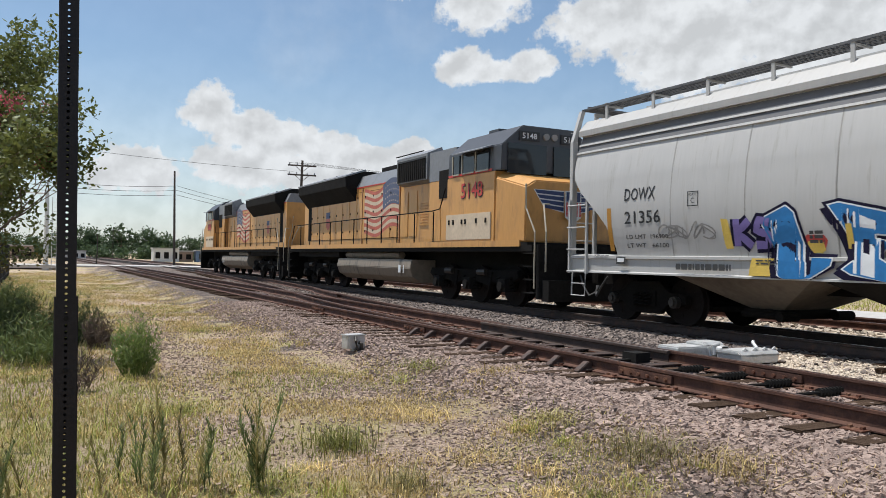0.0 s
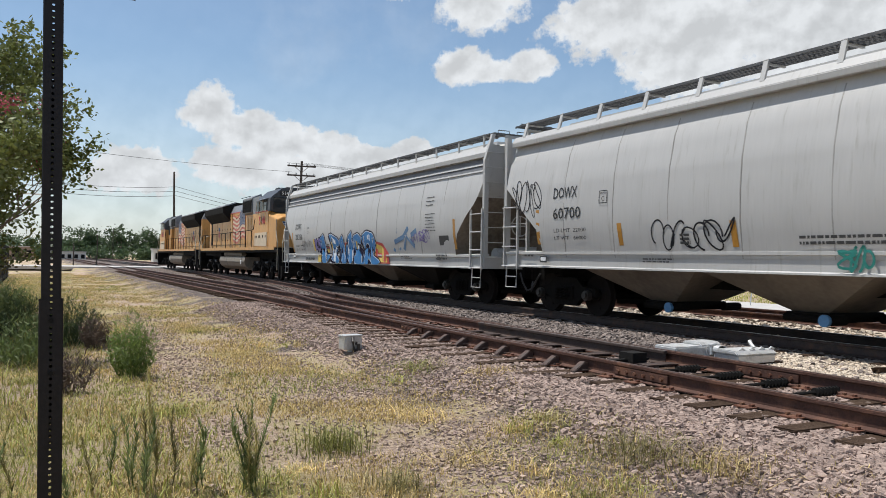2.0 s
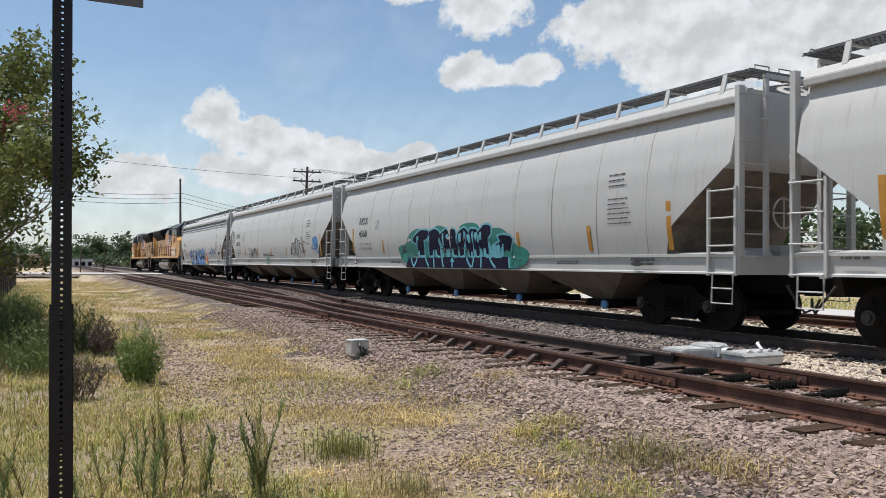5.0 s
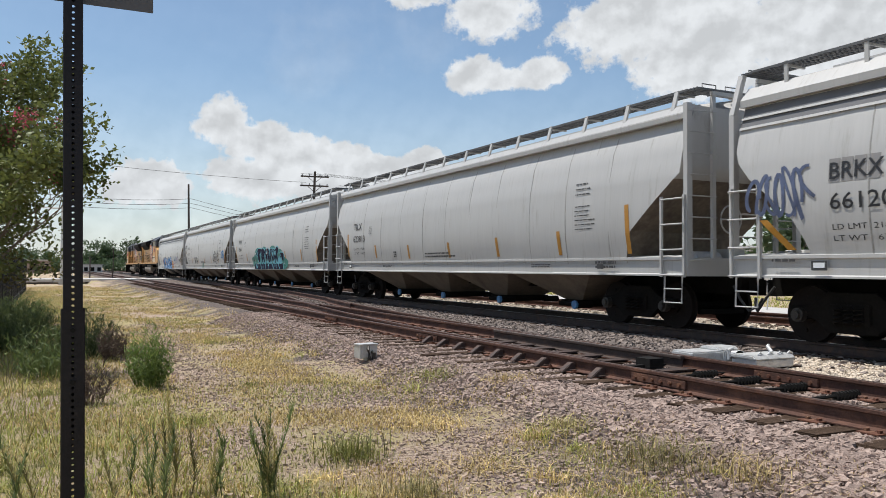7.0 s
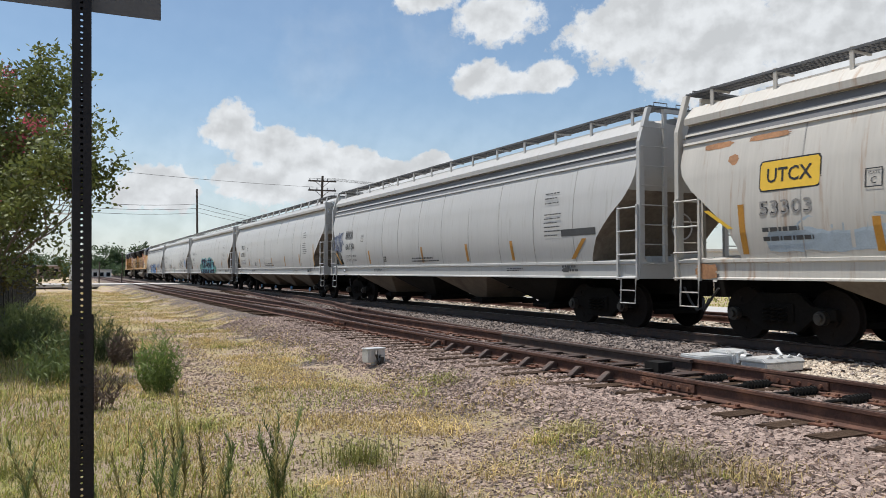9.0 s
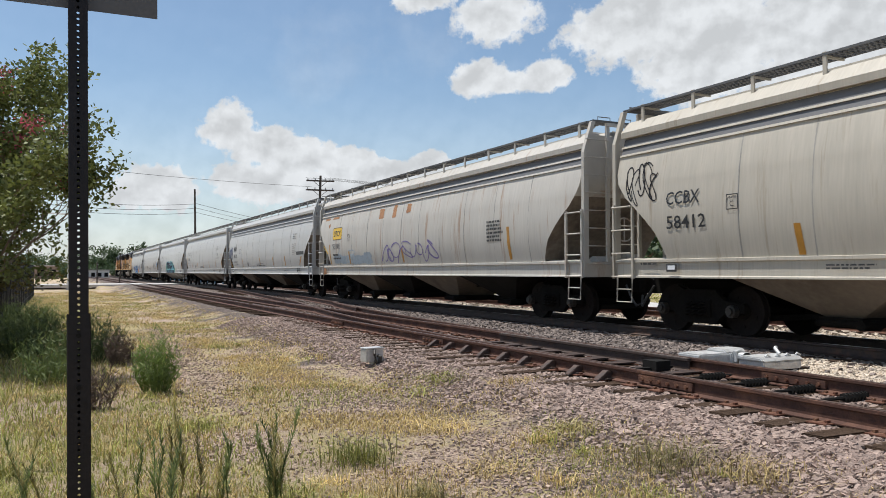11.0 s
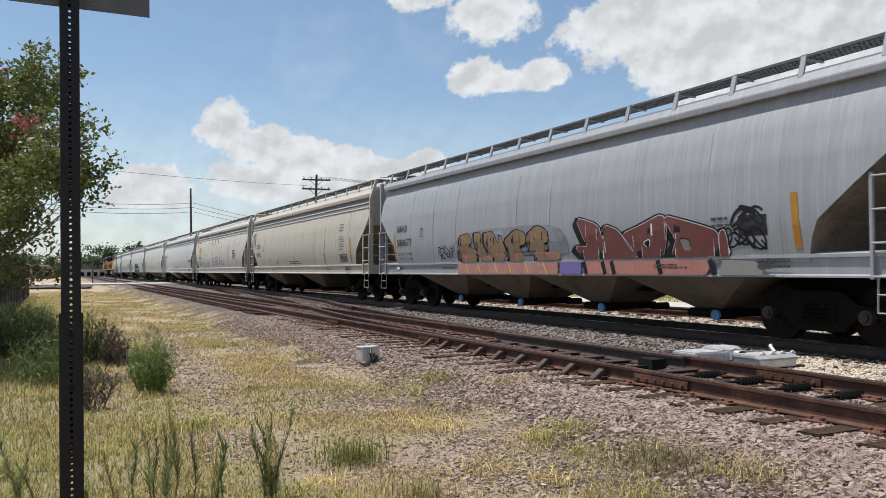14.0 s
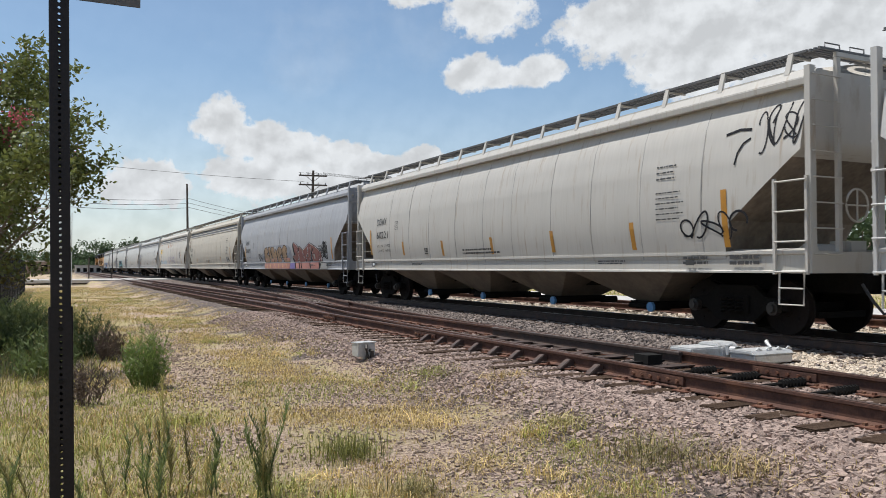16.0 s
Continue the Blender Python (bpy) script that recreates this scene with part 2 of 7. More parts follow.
RUST = (0.16, 0.065, 0.03)
GRIME = (0.06, 0.05, 0.042)
M = dict(
    white=mat("hopper_white_paint", (0.455, 0.45, 0.435), 0.45, var=0.05, scale=0.7, dirt=(0.33, 0.31, 0.28), dirt_amount=0.14, dirt_scale=2.2, stretch=(1, 5, 0.4)),
    cream=mat("hopper_cream_paint", (0.47, 0.45, 0.41), 0.5, var=0.06, scale=0.7, dirt=(0.33, 0.26, 0.19), dirt_amount=0.2, dirt_scale=2.0, stretch=(1, 4, 0.35)),
    weather=mat("weathered_white_paint", (0.48, 0.455, 0.41), 0.55, var=0.1, scale=0.7, dirt=(0.30, 0.17, 0.09), dirt_amount=0.22, dirt_scale=1.6, stretch=(1, 4, 0.3)),
    tan=mat("weathered_tan_paint", (0.45, 0.415, 0.35), 0.6, var=0.12, scale=0.8, dirt=(0.30, 0.245, 0.18), dirt_amount=0.2, dirt_scale=1.6, stretch=(1, 5, 0.3)),
    grey=mat("weathered_grey_paint", (0.30, 0.308, 0.325), 0.55, var=0.14, scale=0.8, dirt=(0.38, 0.385, 0.395), dirt_amount=0.32, dirt_scale=2.4, stretch=(1, 8, 0.25)),
    # dark grey that paints in the shade of the eave recesses
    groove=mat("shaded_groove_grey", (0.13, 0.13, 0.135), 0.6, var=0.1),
    bay=mat("brown_hopper_bay", (0.15, 0.125, 0.10), 0.8, var=0.25, scale=1.5, dirt=(0.08, 0.065, 0.05), dirt_amount=0.3),
    # brown dust, taken darker to hold the shade of the car ends
    endgrimeshade=mat("dusty_shaded_slope_sheet", (0.20, 0.165, 0.13), 0.8, var=0.3, scale=1.5, dirt=(0.10, 0.08, 0.065), dirt_amount=0.35, spec=0.2),
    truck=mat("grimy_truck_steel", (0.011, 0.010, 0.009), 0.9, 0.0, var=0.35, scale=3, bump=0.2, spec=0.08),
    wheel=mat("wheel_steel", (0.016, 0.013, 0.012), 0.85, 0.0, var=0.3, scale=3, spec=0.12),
    bearing=mat("bearing_cap", (0.05, 0.045, 0.04), 0.5, 0.4, var=0.3, scale=8),
    grating=mat("galvanised_grating", (0.13, 0.13, 0.13), 0.6, 0.5, var=0.3),
    black=mat("black_marking_paint", (0.02, 0.02, 0.022), 0.5, var=0.3, scale=3),
    bar=mat("stencil_black", (0.05, 0.05, 0.05), 0.6, var=0.3, scale=3),
    orange=mat("amber_reflector", (0.42, 0.20, 0.03), 0.4, var=0.15, scale=3),
    yellow=mat("armour_yellow_paint", (0.60, 0.31, 0.095), 0.42, var=0.1, scale=0.9, dirt=(0.33, 0.17, 0.065), dirt_amount=0.28, dirt_scale=1.5, stretch=(1, 2, 0.5)),
    roofgrey=mat("harbour_grey_paint", (0.21, 0.22, 0.235), 0.5, var=0.15, scale=1.2, dirt=(0.08, 0.08, 0.08), dirt_amount=0.2),
    cabdark=mat("dark_grey_cab_paint", (0.055, 0.06, 0.07), 0.5, var=0.2, scale=1.2),
    red=mat("marking_red", (0.55, 0.05, 0.04), 0.5, var=0.15, scale=2),
    flagred=mat("faded_red", (0.50, 0.13, 0.09), 0.55, var=0.25, scale=2),
    flagwhite=mat("faded_flag_white", (0.62, 0.50, 0.36), 0.55, var=0.15, scale=2),
    navy=mat("faded_navy", (0.08, 0.10, 0.17), 0.5, var=0.25, scale=2),
    wingblue=mat("wing_blue", (0.035, 0.06, 0.16), 0.5, var=0.2, scale=2),
    rubber=mat("black_rubber", (0.02, 0.02, 0.02), 0.7, var=0.2),
    tank=mat("fuel_tank_grey", (0.24, 0.20, 0.155), 0.55, 0.2, var=0.2, scale=1.2, dirt=GRIME, dirt_amount=0.3, stretch=(1, 3, 1)),
    silver=mat("handrail_paint", (0.40, 0.36, 0.28), 0.45, 0.2, var=0.15),
    galv=mat("galvanised_housing", (0.58, 0.58, 0.57), 0.45, 0.35, var=0.15, scale=5, dirt=(0.35, 0.34, 0.32), dirt_amount=0.2, dirt_scale=6),
    railrust=mat("rusty_rail_steel", (0.085, 0.04, 0.028), 0.75, 0.25, var=0.4, scale=5, bump=0.35, dirt=(0.19, 0.09, 0.055), dirt_amount=0.3, dirt_scale=3),
    raildark=mat("dark_rail_steel", (0.06, 0.042, 0.036), 0.65, 0.3, var=0.35, scale=5, bump=0.25, dirt=(0.11, 0.06, 0.04), dirt_amount=0.3, dirt_scale=4),
    seam=mat("weld_line_grime", (0.30, 0.29, 0.27), 0.6, var=0.2),
    railtop=mat("worn_rail_head", (0.34, 0.30, 0.28), 0.35, 0.8, var=0.25, scale=6),
    railhead=mat("brown_rail_head", (0.13, 0.085, 0.07), 0.45, 0.5, var=0.3, scale=6),
    tie=mat("creosoted_timber", (0.07, 0.046, 0.032), 0.95, var=0.55, scale=4, bump=1.0, bump_scale=22, stretch=(0.6, 9, 9), spec=0.08, spread=0.35, dirt=(0.15, 0.10, 0.075), dirt_amount=0.2, dirt_scale=4),
    plate=mat("rusty_tie_plate", (0.13, 0.052, 0.03), 0.8, 0.2, var=0.35, scale=8, bump=0.3, dirt=(0.26, 0.15, 0.09), dirt_amount=0.3, dirt_scale=6),
    stone=mat("ballast_stone", (0.265, 0.197, 0.163), 0.9, var=0.35, scale=20, bump=0.5, bump_scale=90, spread=0.7),
    darkstone=mat("grey_ballast_stone", (0.185, 0.15, 0.13), 0.9, var=0.35, scale=20, bump=0.5, bump_scale=90, spread=0.7),
    pebble=mat("soil_pebble", (0.44, 0.33, 0.25), 0.9, var=0.3, scale=20, spread=0.6),
    palestone=mat("pale_limestone_gravel", (0.55, 0.46, 0.36), 0.85, var=0.25, scale=20, bump=0.3, bump_scale=80, spread=0.4),
    postblack=mat("bronze_black_post_paint", (0.014, 0.012, 0.014), 0.45, 0.2, var=0.3, scale=10, bump=0.1, spec=0.3),
    signback=mat("bare_sign_back", (0.13, 0.12, 0.115), 0.5, 0.5, var=0.15, scale=8),
    fence=mat("black_fence_paint", (0.012, 0.012, 0.014), 0.5, var=0.2),
    bark=mat("smooth_bark", (0.20, 0.15, 0.11), 0.85, var=0.35, scale=6, bump=0.3),
    pole=mat("weathered_utility_pole", (0.075, 0.06, 0.05), 0.9, var=0.35, scale=3, bump=0.3, stretch=(4, 4, 0.3)),
    wire=mat("black_cable", (0.02, 0.02, 0.02), 0.6, var=0.1),
    insulator=mat("grey_insulator", (0.25, 0.24, 0.23), 0.4, var=0.1),
    leaf=leafy("myrtle_leaf", (0.125, 0.145, 0.04), 0.7, 0.28),
    oldleaf=leafy("yellowing_myrtle_leaf", (0.17, 0.14, 0.035), 0.7, 0.28),
    flower=leafy("pink_blossom", (0.55, 0.10, 0.15), 0.4),
    weed=leafy("weed_green", (0.16, 0.22, 0.05), 0.65, 0.35),
    weedlite=leafy("tall_weed_green", (0.17, 0.21, 0.075), 0.6, 0.35),
    darkweed=leafy("shrub_green", (0.115, 0.15, 0.045), 0.65, 0.3),
    grass=leafy("fresh_grass", (0.31, 0.31, 0.075), 0.75, 0.22),
    drygreen=leafy("half_dry_grass", (0.33, 0.285, 0.11), 0.8, 0.2),
    straw=leafy("dry_grass", (0.58, 0.435, 0.175), 0.8, 0.15),
    longstraw=leafy("long_dry_grass", (0.34, 0.29, 0.12), 0.8, 0.25),
    twig=mat("dead_twig", (0.12, 0.085, 0.06), 0.9, var=0.3),
    fartree=leafy("distant_foliage", (0.075, 0.115, 0.05), 0.5),
    concrete=mat("pale_concrete", (0.45, 0.43, 0.40), 0.85, var=0.12, scale=1.5, bump=0.1),
    farwhite=mat("white_cladding", (0.62, 0.61, 0.58), 0.6, var=0.08),
    farbrick=mat("brown_block_wall", (0.30, 0.22, 0.17), 0.8, var=0.2),
    farblue=mat("blue_trailer_paint", (0.10, 0.16, 0.26), 0.5, var=0.15),
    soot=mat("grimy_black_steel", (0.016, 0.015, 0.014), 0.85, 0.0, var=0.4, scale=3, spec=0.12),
    hose=mat("rubber_air_hose", (0.05, 0.05, 0.05), 0.6, var=0.2),
    capblue=mat("blue_outlet_cap", (0.08, 0.22, 0.42), 0.5, var=0.2),
    signyellow=mat("yellow_panel_paint", (0.70, 0.44, 0.04), 0.5, var=0.08, scale=2),
    gblue=mat("spray_blue", (0.02, 0.17, 0.42), 0.5, var=0.2, scale=1.5),
    gnavy=mat("spray_navy", (0.013, 0.011, 0.03), 0.7, var=0.3, spec=0.12),
    gpurple=mat("spray_violet", (0.17, 0.13, 0.34), 0.5, var=0.15),
    gyellow=mat("spray_yellow", (0.68, 0.48, 0.10), 0.5, var=0.15),
    gred=mat("spray_red", (0.48, 0.06, 0.05), 0.5, var=0.2),
    gteal=mat("spray_teal", (0.015, 0.17, 0.14), 0.5, var=0.2),
    gsky=mat("spray_light_blue", (0.33, 0.39, 0.44), 0.6, var=0.2),
    gwhite=mat("spray_white", (0.72, 0.74, 0.75), 0.5, var=0.08),
    gmaroon=mat("spray_maroon", (0.16, 0.05, 0.042), 0.6, var=0.25),
    gaqua=mat("spray_aqua", (0.13, 0.40, 0.48), 0.6, var=0.2),
    gsteel=mat("spray_steel_blue", (0.10, 0.19, 0.32), 0.6, var=0.3),
    gtan=mat("spray_faded_tan", (0.26, 0.165, 0.09), 0.6, var=0.3, scale=1.5),
    gpink=mat("spray_salmon_pink", (0.42, 0.20, 0.16), 0.6, var=0.25, scale=2),
    gsalmon=mat("spray_faded_red", (0.40, 0.17, 0.14), 0.6, var=0.2, scale=2),
    gmist=mat("spray_overspray_grey", (0.22, 0.23, 0.26), 0.6, var=0.25, scale=1.2),
    gblack=mat("spray_black", (0.02, 0.02, 0.023), 0.7, var=0.2, spec=0.15),
    rustpatch=mat("rust_stain", (0.34, 0.17, 0.08), 0.75, var=0.35, scale=3),
)
M["glass"] = mat("dark_cab_glass", (0.02, 0.024, 0.028), 0.06, var=0.1)


# ---- mesh helpers ----
def box(bm, x0, x1, y0, y1, z0, z1):
    v = [bm.verts.new(p) for p in ((x0, y0, z0), (x1, y0, z0), (x1, y1, z0), (x0, y1, z0), (x0, y0, z1), (x1, y0, z1), (x1, y1, z1), (x0, y1, z1))]
    for f in ((3, 2, 1, 0), (4, 5, 6, 7), (0, 1, 5, 4), (1, 2, 6, 5), (2, 3, 7, 6), (3, 0, 4, 7)):
        bm.faces.new([v[i] for i in f])
    return v


def tube(bm, points, r, n=6, taper=None):
    """A round bar along points; taper: radius at the end."""
    pts = [Vector(p) for p in points]
    rings = []
    for i, p in enumerate(pts):
        d = (pts[min(i + 1, len(pts) - 1)] - pts[max(i - 1, 0)]).normalized()
        a = d.orthogonal().normalized() if abs(d.z) > 0.99 else d.cross(Vector((0, 0, 1))).normalized()
        b = d.cross(a)
        k = i / max(1, len(pts) - 1)
        rr = r if taper is None else r + (taper - r) * k
        rings.append([bm.verts.new(p + a * rr * math.cos(2 * math.pi * j / n) + b * rr * math.sin(2 * math.pi * j / n)) for j in range(n)])
    for q, s in zip(rings, rings[1:]):
        for j in range(n):
            bm.faces.new((q[j], q[(j + 1) % n], s[(j + 1) % n], s[j]))
    bm.faces.new(rings[0][::-1])
    bm.faces.new(rings[-1])


def prism(bm, outline, axis, a, b):
    """A closed outline (2D) drawn out along axis from a to b."""
    def at(p, k):
        return {"x": (k, p[0], p[1]), "y": (p[0], k, p[1]), "z": (p[0], p[1], k)}[axis]
    lo, hi = [bm.verts.new(at(p, a)) for p in outline], [bm.verts.new(at(p, b)) for p in outline]
    n = len(outline)
    for i in range(n):
        bm.faces.new((lo[i], lo[(i + 1) % n], hi[(i + 1) % n], hi[i]))
    bm.faces.new(lo[::-1])
    bm.faces.new(hi)


def disc(bm, centre, axis, r, w, n=20):
    """A wheel or drum of radius r and width w."""
    c = Vector(centre)
    out = [(r * math.cos(2 * math.pi * i / n), r * math.sin(2 * math.pi * i / n)) for i in range(n)]
    if axis == "x":
        prism(bm, [(c.y + p, c.z + q) for p, q in out], "x", c.x - w / 2, c.x + w / 2)
    elif axis == "y":
        prism(bm, [(c.x + p, c.z + q) for p, q in out], "y", c.y - w / 2, c.y + w / 2)
    else:
        prism(bm, [(c.x + p, c.y + q) for p, q in out], "z", c.z - w / 2, c.z + w / 2)


def mesh_of(name, bm, material, bevel=0.0, smooth=False):
    if bevel:
        bmesh.ops.bevel(bm, geom=bm.edges[:], offset=bevel, segments=2, affect='EDGES', clamp_overlap=True)
    bmesh.ops.recalc_face_normals(bm, faces=bm.faces[:])
    me = bpy.data.meshes.new(name)
    bm.to_mesh(me)
    bm.free()
    if material:
        me.materials.append(material)
    if smooth:
        me.polygons.foreach_set("use_smooth", [True] * len(me.polygons))
    return me


def part(name, bm, material, parent, label="", bevel=0.0, smooth=False):
    ob = new(name, mesh_of(name, bm, material, bevel, smooth))
    ob.parent = parent
    return tagged(ob, label)


def thing(name, label, category, m=None, group="", kind=""):
    ob = new(name)
    if m is not None:
        ob.matrix_world = m
    return tagged(ob, label, category, group, kind)


def solo(name, bm, material, label, category="", kind="", group="", bevel=0.0, smooth=False, m=None):
    ob = new(name, mesh_of(name, bm, material, bevel, smooth))
    if m is not None:
        ob.matrix_world = m
    return tagged(ob, label, category, group, kind)


def soup(name, verts, faces, material):
    me = bpy.data.meshes.new(name)
    me.from_pydata(verts, [], faces)
    me.materials.append(material)
    return me


# ---- the train ----
TRACK_X = 11.96
LANE = -1          # the side of each car that is turned to the siding


def interp(table, z):
    for (z0, x0), (z1, x1) in zip(table, table[1:]):
        if z <= z1:
            return x0 + (x1 - x0) * max(0.0, (z - z0) / (z1 - z0))
    return table[-1][1]


PROFILE = {"plain": [(1.0, 1.46), (1.35, 1.52), (1.9, 1.60), (2.4, 1.61), (3.0, 1.57), (3.6, 1.45), (4.05, 1.26), (4.3, 1.20)],
           "ribbed": [(1.0, 1.40), (1.35, 1.49), (1.9, 1.59), (2.4, 1.61), (3.0, 1.56), (3.5, 1.46), (3.95, 1.31), (4.3, 1.16)]}
ENDCUT = {"plain": [(1.0, 1.75), (1.6, 1.68), (1.95, 1.52), (2.9, 0.30), (3.0, 0.16), (4.3, 0.14)],
          "ribbed": [(1.0, 1.65), (1.5, 1.58), (1.9, 1.40), (2.3, 1.0), (2.75, 0.42), (3.1, 0.16), (4.3, 0.14)]}


def glyphs(text, height, width=None, bold=0.0):
    """Vertices and faces of a line of lettering, lower left corner at the origin."""
    cu = bpy.data.curves.new("lettering", "FONT")
    cu.body, cu.size, cu.resolution_u, cu.offset = text, 1.0, 2, bold
    ob = bpy.data.objects.new("lettering", cu)
    me = ob.to_mesh()
    v = [(p.co.x, p.co.y) for p in me.vertices]
    f = [tuple(p.vertices) for p in me.polygons]
    ob.to_mesh_clear()
    bpy.data.objects.remove(ob)
    bpy.data.curves.remove(cu)
    if not v:
        return [], []
    x0, x1 = min(p[0] for p in v), max(p[0] for p in v)
    y0, y1 = min(p[1] for p in v), max(p[1] for p in v)
    k = height / (y1 - y0)
    kx = width / (x1 - x0) if width else k
    return [((p[0] - x0) * kx, (p[1] - y0) * k) for p in v], f


class Side:
    """Lays flat shapes onto the long side of a vehicle: u runs from the viewer's left end, z up."""
    def __init__(self, parent, half, surface, side=LANE):
        self.parent, self.half, self.surface, self.side = parent, half, surface, side

    def place(self, u, z, lift):
        return (self.side * (self.surface(z) + lift), self.side * (u - self.half), z)

    def put(self, name, verts, faces, material, lift=0.006, label=""):
        me = soup(name, [self.place(u, z, lift) for u, z in verts], faces, material)
        ob = new(name, me)
        ob.parent = self.parent
        return tagged(ob, label)

    def text(self, text, u, z, height, material, width=None, lift=0.014, bold=0.0, name="lettering"):
        v, f = glyphs(text, height, width, bold)
        # letters are cut across so that they follow the curve
        return self.put(name, [(u + a, z + b) for a, b in v], f, material, lift)

    def rect(self, name, u0, u1, z0, z1, material, lift=0.005, slant=0.0, label=""):
        n = max(1, int((z1 - z0) / 0.12))
        v, f = [], []
        for i in range(n + 1):
            k = i / n
            v += [(u0 + slant * k, z0 + (z1 - z0) * k), (u1 + slant * k, z0 + (z1 - z0) * k)]
        for i in range(n):
            f.append((2 * i, 2 * i + 1, 2 * i + 3, 2 * i + 2))
        return self.put(name, v, f, material, lift, label)

    def bars(self, u, z, width, rows, height=0.05, gap=0.1, rng=None, material=None):
        """Small stencilling that cannot be read: broken bars, line by line, in one part."""
        rng = rng or random.Random(int(u * 100))
        v, f = [], []
        for r in range(rows):
            a, end = u, u + width * rng.uniform(0.7, 1.0)
            zz = z - r * gap
            while a < end:
                w = rng.uniform(0.03, 0.16)
                b = min(end, a + w)
                i = len(v)
                v += [(a, zz), (b, zz), (b, zz + height), (a, zz + height)]
                f.append((i, i + 1, i + 2, i + 3))
                a = b + 0.025
        return tagged(self.put("small_stencilling", v, f, material or M["bar"], 0.013), kind="stuff")

    def frame_box(self, u, z, w, h, t, material, name="marking_frame"):
        v, f = [], []
        for a, b, c, d in ((u, u + w, z, z + t), (u, u + w, z + h - t, z + h), (u, u + t, z + t, z + h - t), (u + w - t, u + w, z + t, z + h - t)):
            i = len(v)
            v += [(a, c), (b, c), (b, d), (a, d)]
            f.append((i, i + 1, i + 2, i + 3))
        return self.put(name, v, f, material, 0.014)

    def blob(self, name, pts, material, lift, label=""):
        """A filled outline, cut into thin upright strips so that it lies on the curve."""
        lo, hi = min(p[0] for p in pts), max(p[0] for p in pts)
        n = max(6, int((hi - lo) / 0.03))
        v, f = [], []
        for i in range(n):
            a = lo + (hi - lo) * (i + 0.013) / (n + 0.03)
            b = lo + (hi - lo) * (i + 1.013) / (n + 0.03)
            cuts = []
            for u in (a, b):
                zs = sorted(p[1] + (q[1] - p[1]) * (u - p[0]) / (q[0] - p[0]) for p, q in zip(pts, pts[1:] + pts[:1]) if (p[0] <= u) != (q[0] <= u))
                cuts.append(zs)
            if len(cuts[0]) != len(cuts[1]):
                cuts[1] = cuts[0]
            for k in range(0, len(cuts[0]) - 1, 2):
                m = max(1, int((cuts[0][k + 1] - cuts[0][k]) / 0.25))
                for s in range(m):
                    j = len(v)
                    z = [c[k] + (c[k + 1] - c[k]) * (s + e) / m for e in (0, 1) for c in cuts]
                    v += [(a, z[0]), (b, z[1]), (b, z[3]), (a, z[2])]
                    f.append((j, j + 1, j + 2, j + 3))
        index, order, faces = {}, [], []
        for q in f:
            ids = []
            for i in q:
                key = (round(v[i][0], 4), round(v[i][1], 4))
                if key not in index:
                    index[key] = len(order)
                    order.append(v[i])
                if index[key] not in ids:
                    ids.append(index[key])
            if len(ids) > 2:
                faces.append(tuple(ids))
        return self.put(name, order, faces, material, lift, label)

    def stroke(self, name, pts, width, material, lift=0.007):
        """A brush or spray line."""
        v, f = [], []
        pts = [Vector(p) for p in pts]
        for i, p in enumerate(pts):
            d = pts[min(i + 1, len(pts) - 1)] - pts[max(i - 1, 0)]
            n = Vector((-d.y, d.x)).normalized() * width / 2 if d.length else Vector((0, width / 2))
            v += [tuple(p + n), tuple(p - n)]
        for i in range(len(pts) - 1):
            f.append((2 * i, 2 * i + 1, 2 * i + 3, 2 * i + 2))
        return self.put(name, v, f, material, lift)


def scribble(side, u, z, w, h, material, rng, strokes=6, width=0.03, name="spray_tag"):
    """A tag that cannot be read: loops and slashes."""
    v_parts = []
    for k in range(strokes):
        cu, cz = u + w * (k + 0.5) / strokes, z + h * rng.uniform(0.35, 0.65)
        a0, turns = rng.uniform(0, 6.28), rng.uniform(0.7, 1.5)
        rx, rz = w / strokes * rng.uniform(0.45, 0.9), h * rng.uniform(0.3, 0.55)
        kx = rng.uniform(0.6, 1.8)
        pts = [(cu + rx * math.cos(a0 + kx * 6.28 * turns * i / 22), cz + rz * math.sin(a0 + 6.28 * turns * i / 22)) for i in range(23)]
        v_parts.append(side.stroke(name, pts, width * rng.uniform(0.8, 1.2), material, 0.007 + 0.0006 * k))
    return v_parts


def blocky(u, z, w, h, rng, n=26):
    """The uneven outline of one spray-painted letter shape."""
    pts = []
    for i in range(n):
        a = 2 * math.pi * i / n
        c, s = math.cos(a), math.sin(a)
        k = 1 / max(abs(c), abs(s)) ** 0.75
        pts.append((u + w / 2 + w / 2 * c * k * rng.uniform(0.78, 1.06), z + h / 2 + h / 2 * s * k * rng.uniform(0.82, 1.06)))
    return pts


def outset(pts, d):
    """The outline moved outwards by d along its corners' normals."""
    area = sum(p[0] * q[1] - q[0] * p[1] for p, q in zip(pts, pts[1:] + pts[:1]))
    way = 1 if area > 0 else -1
    out = []
    for i, p in enumerate(pts):
        a, b = Vector(p) - Vector(pts[i - 1]), Vector(pts[(i + 1) % len(pts)]) - Vector(p)
        na, nb = Vector((a.y, -a.x)).normalized(), Vector((b.y, -b.x)).normalized()
        m = na + nb
        m = m / max(0.45, m.length_squared / 2) if m.length > 0.01 else na
        out.append((p[0] + m.x * d * way, p[1] + m.y * d * way))
    return out


def eased(pts, k=0.2):
    """Corners cut once, for the round turns of a spray can."""
    out = []
    for p, q in zip(pts, pts[1:] + pts[:1]):
        out += [(p[0] + (q[0] - p[0]) * e, p[1] + (q[1] - p[1]) * e) for e in (k, 1 - k)]
    return out


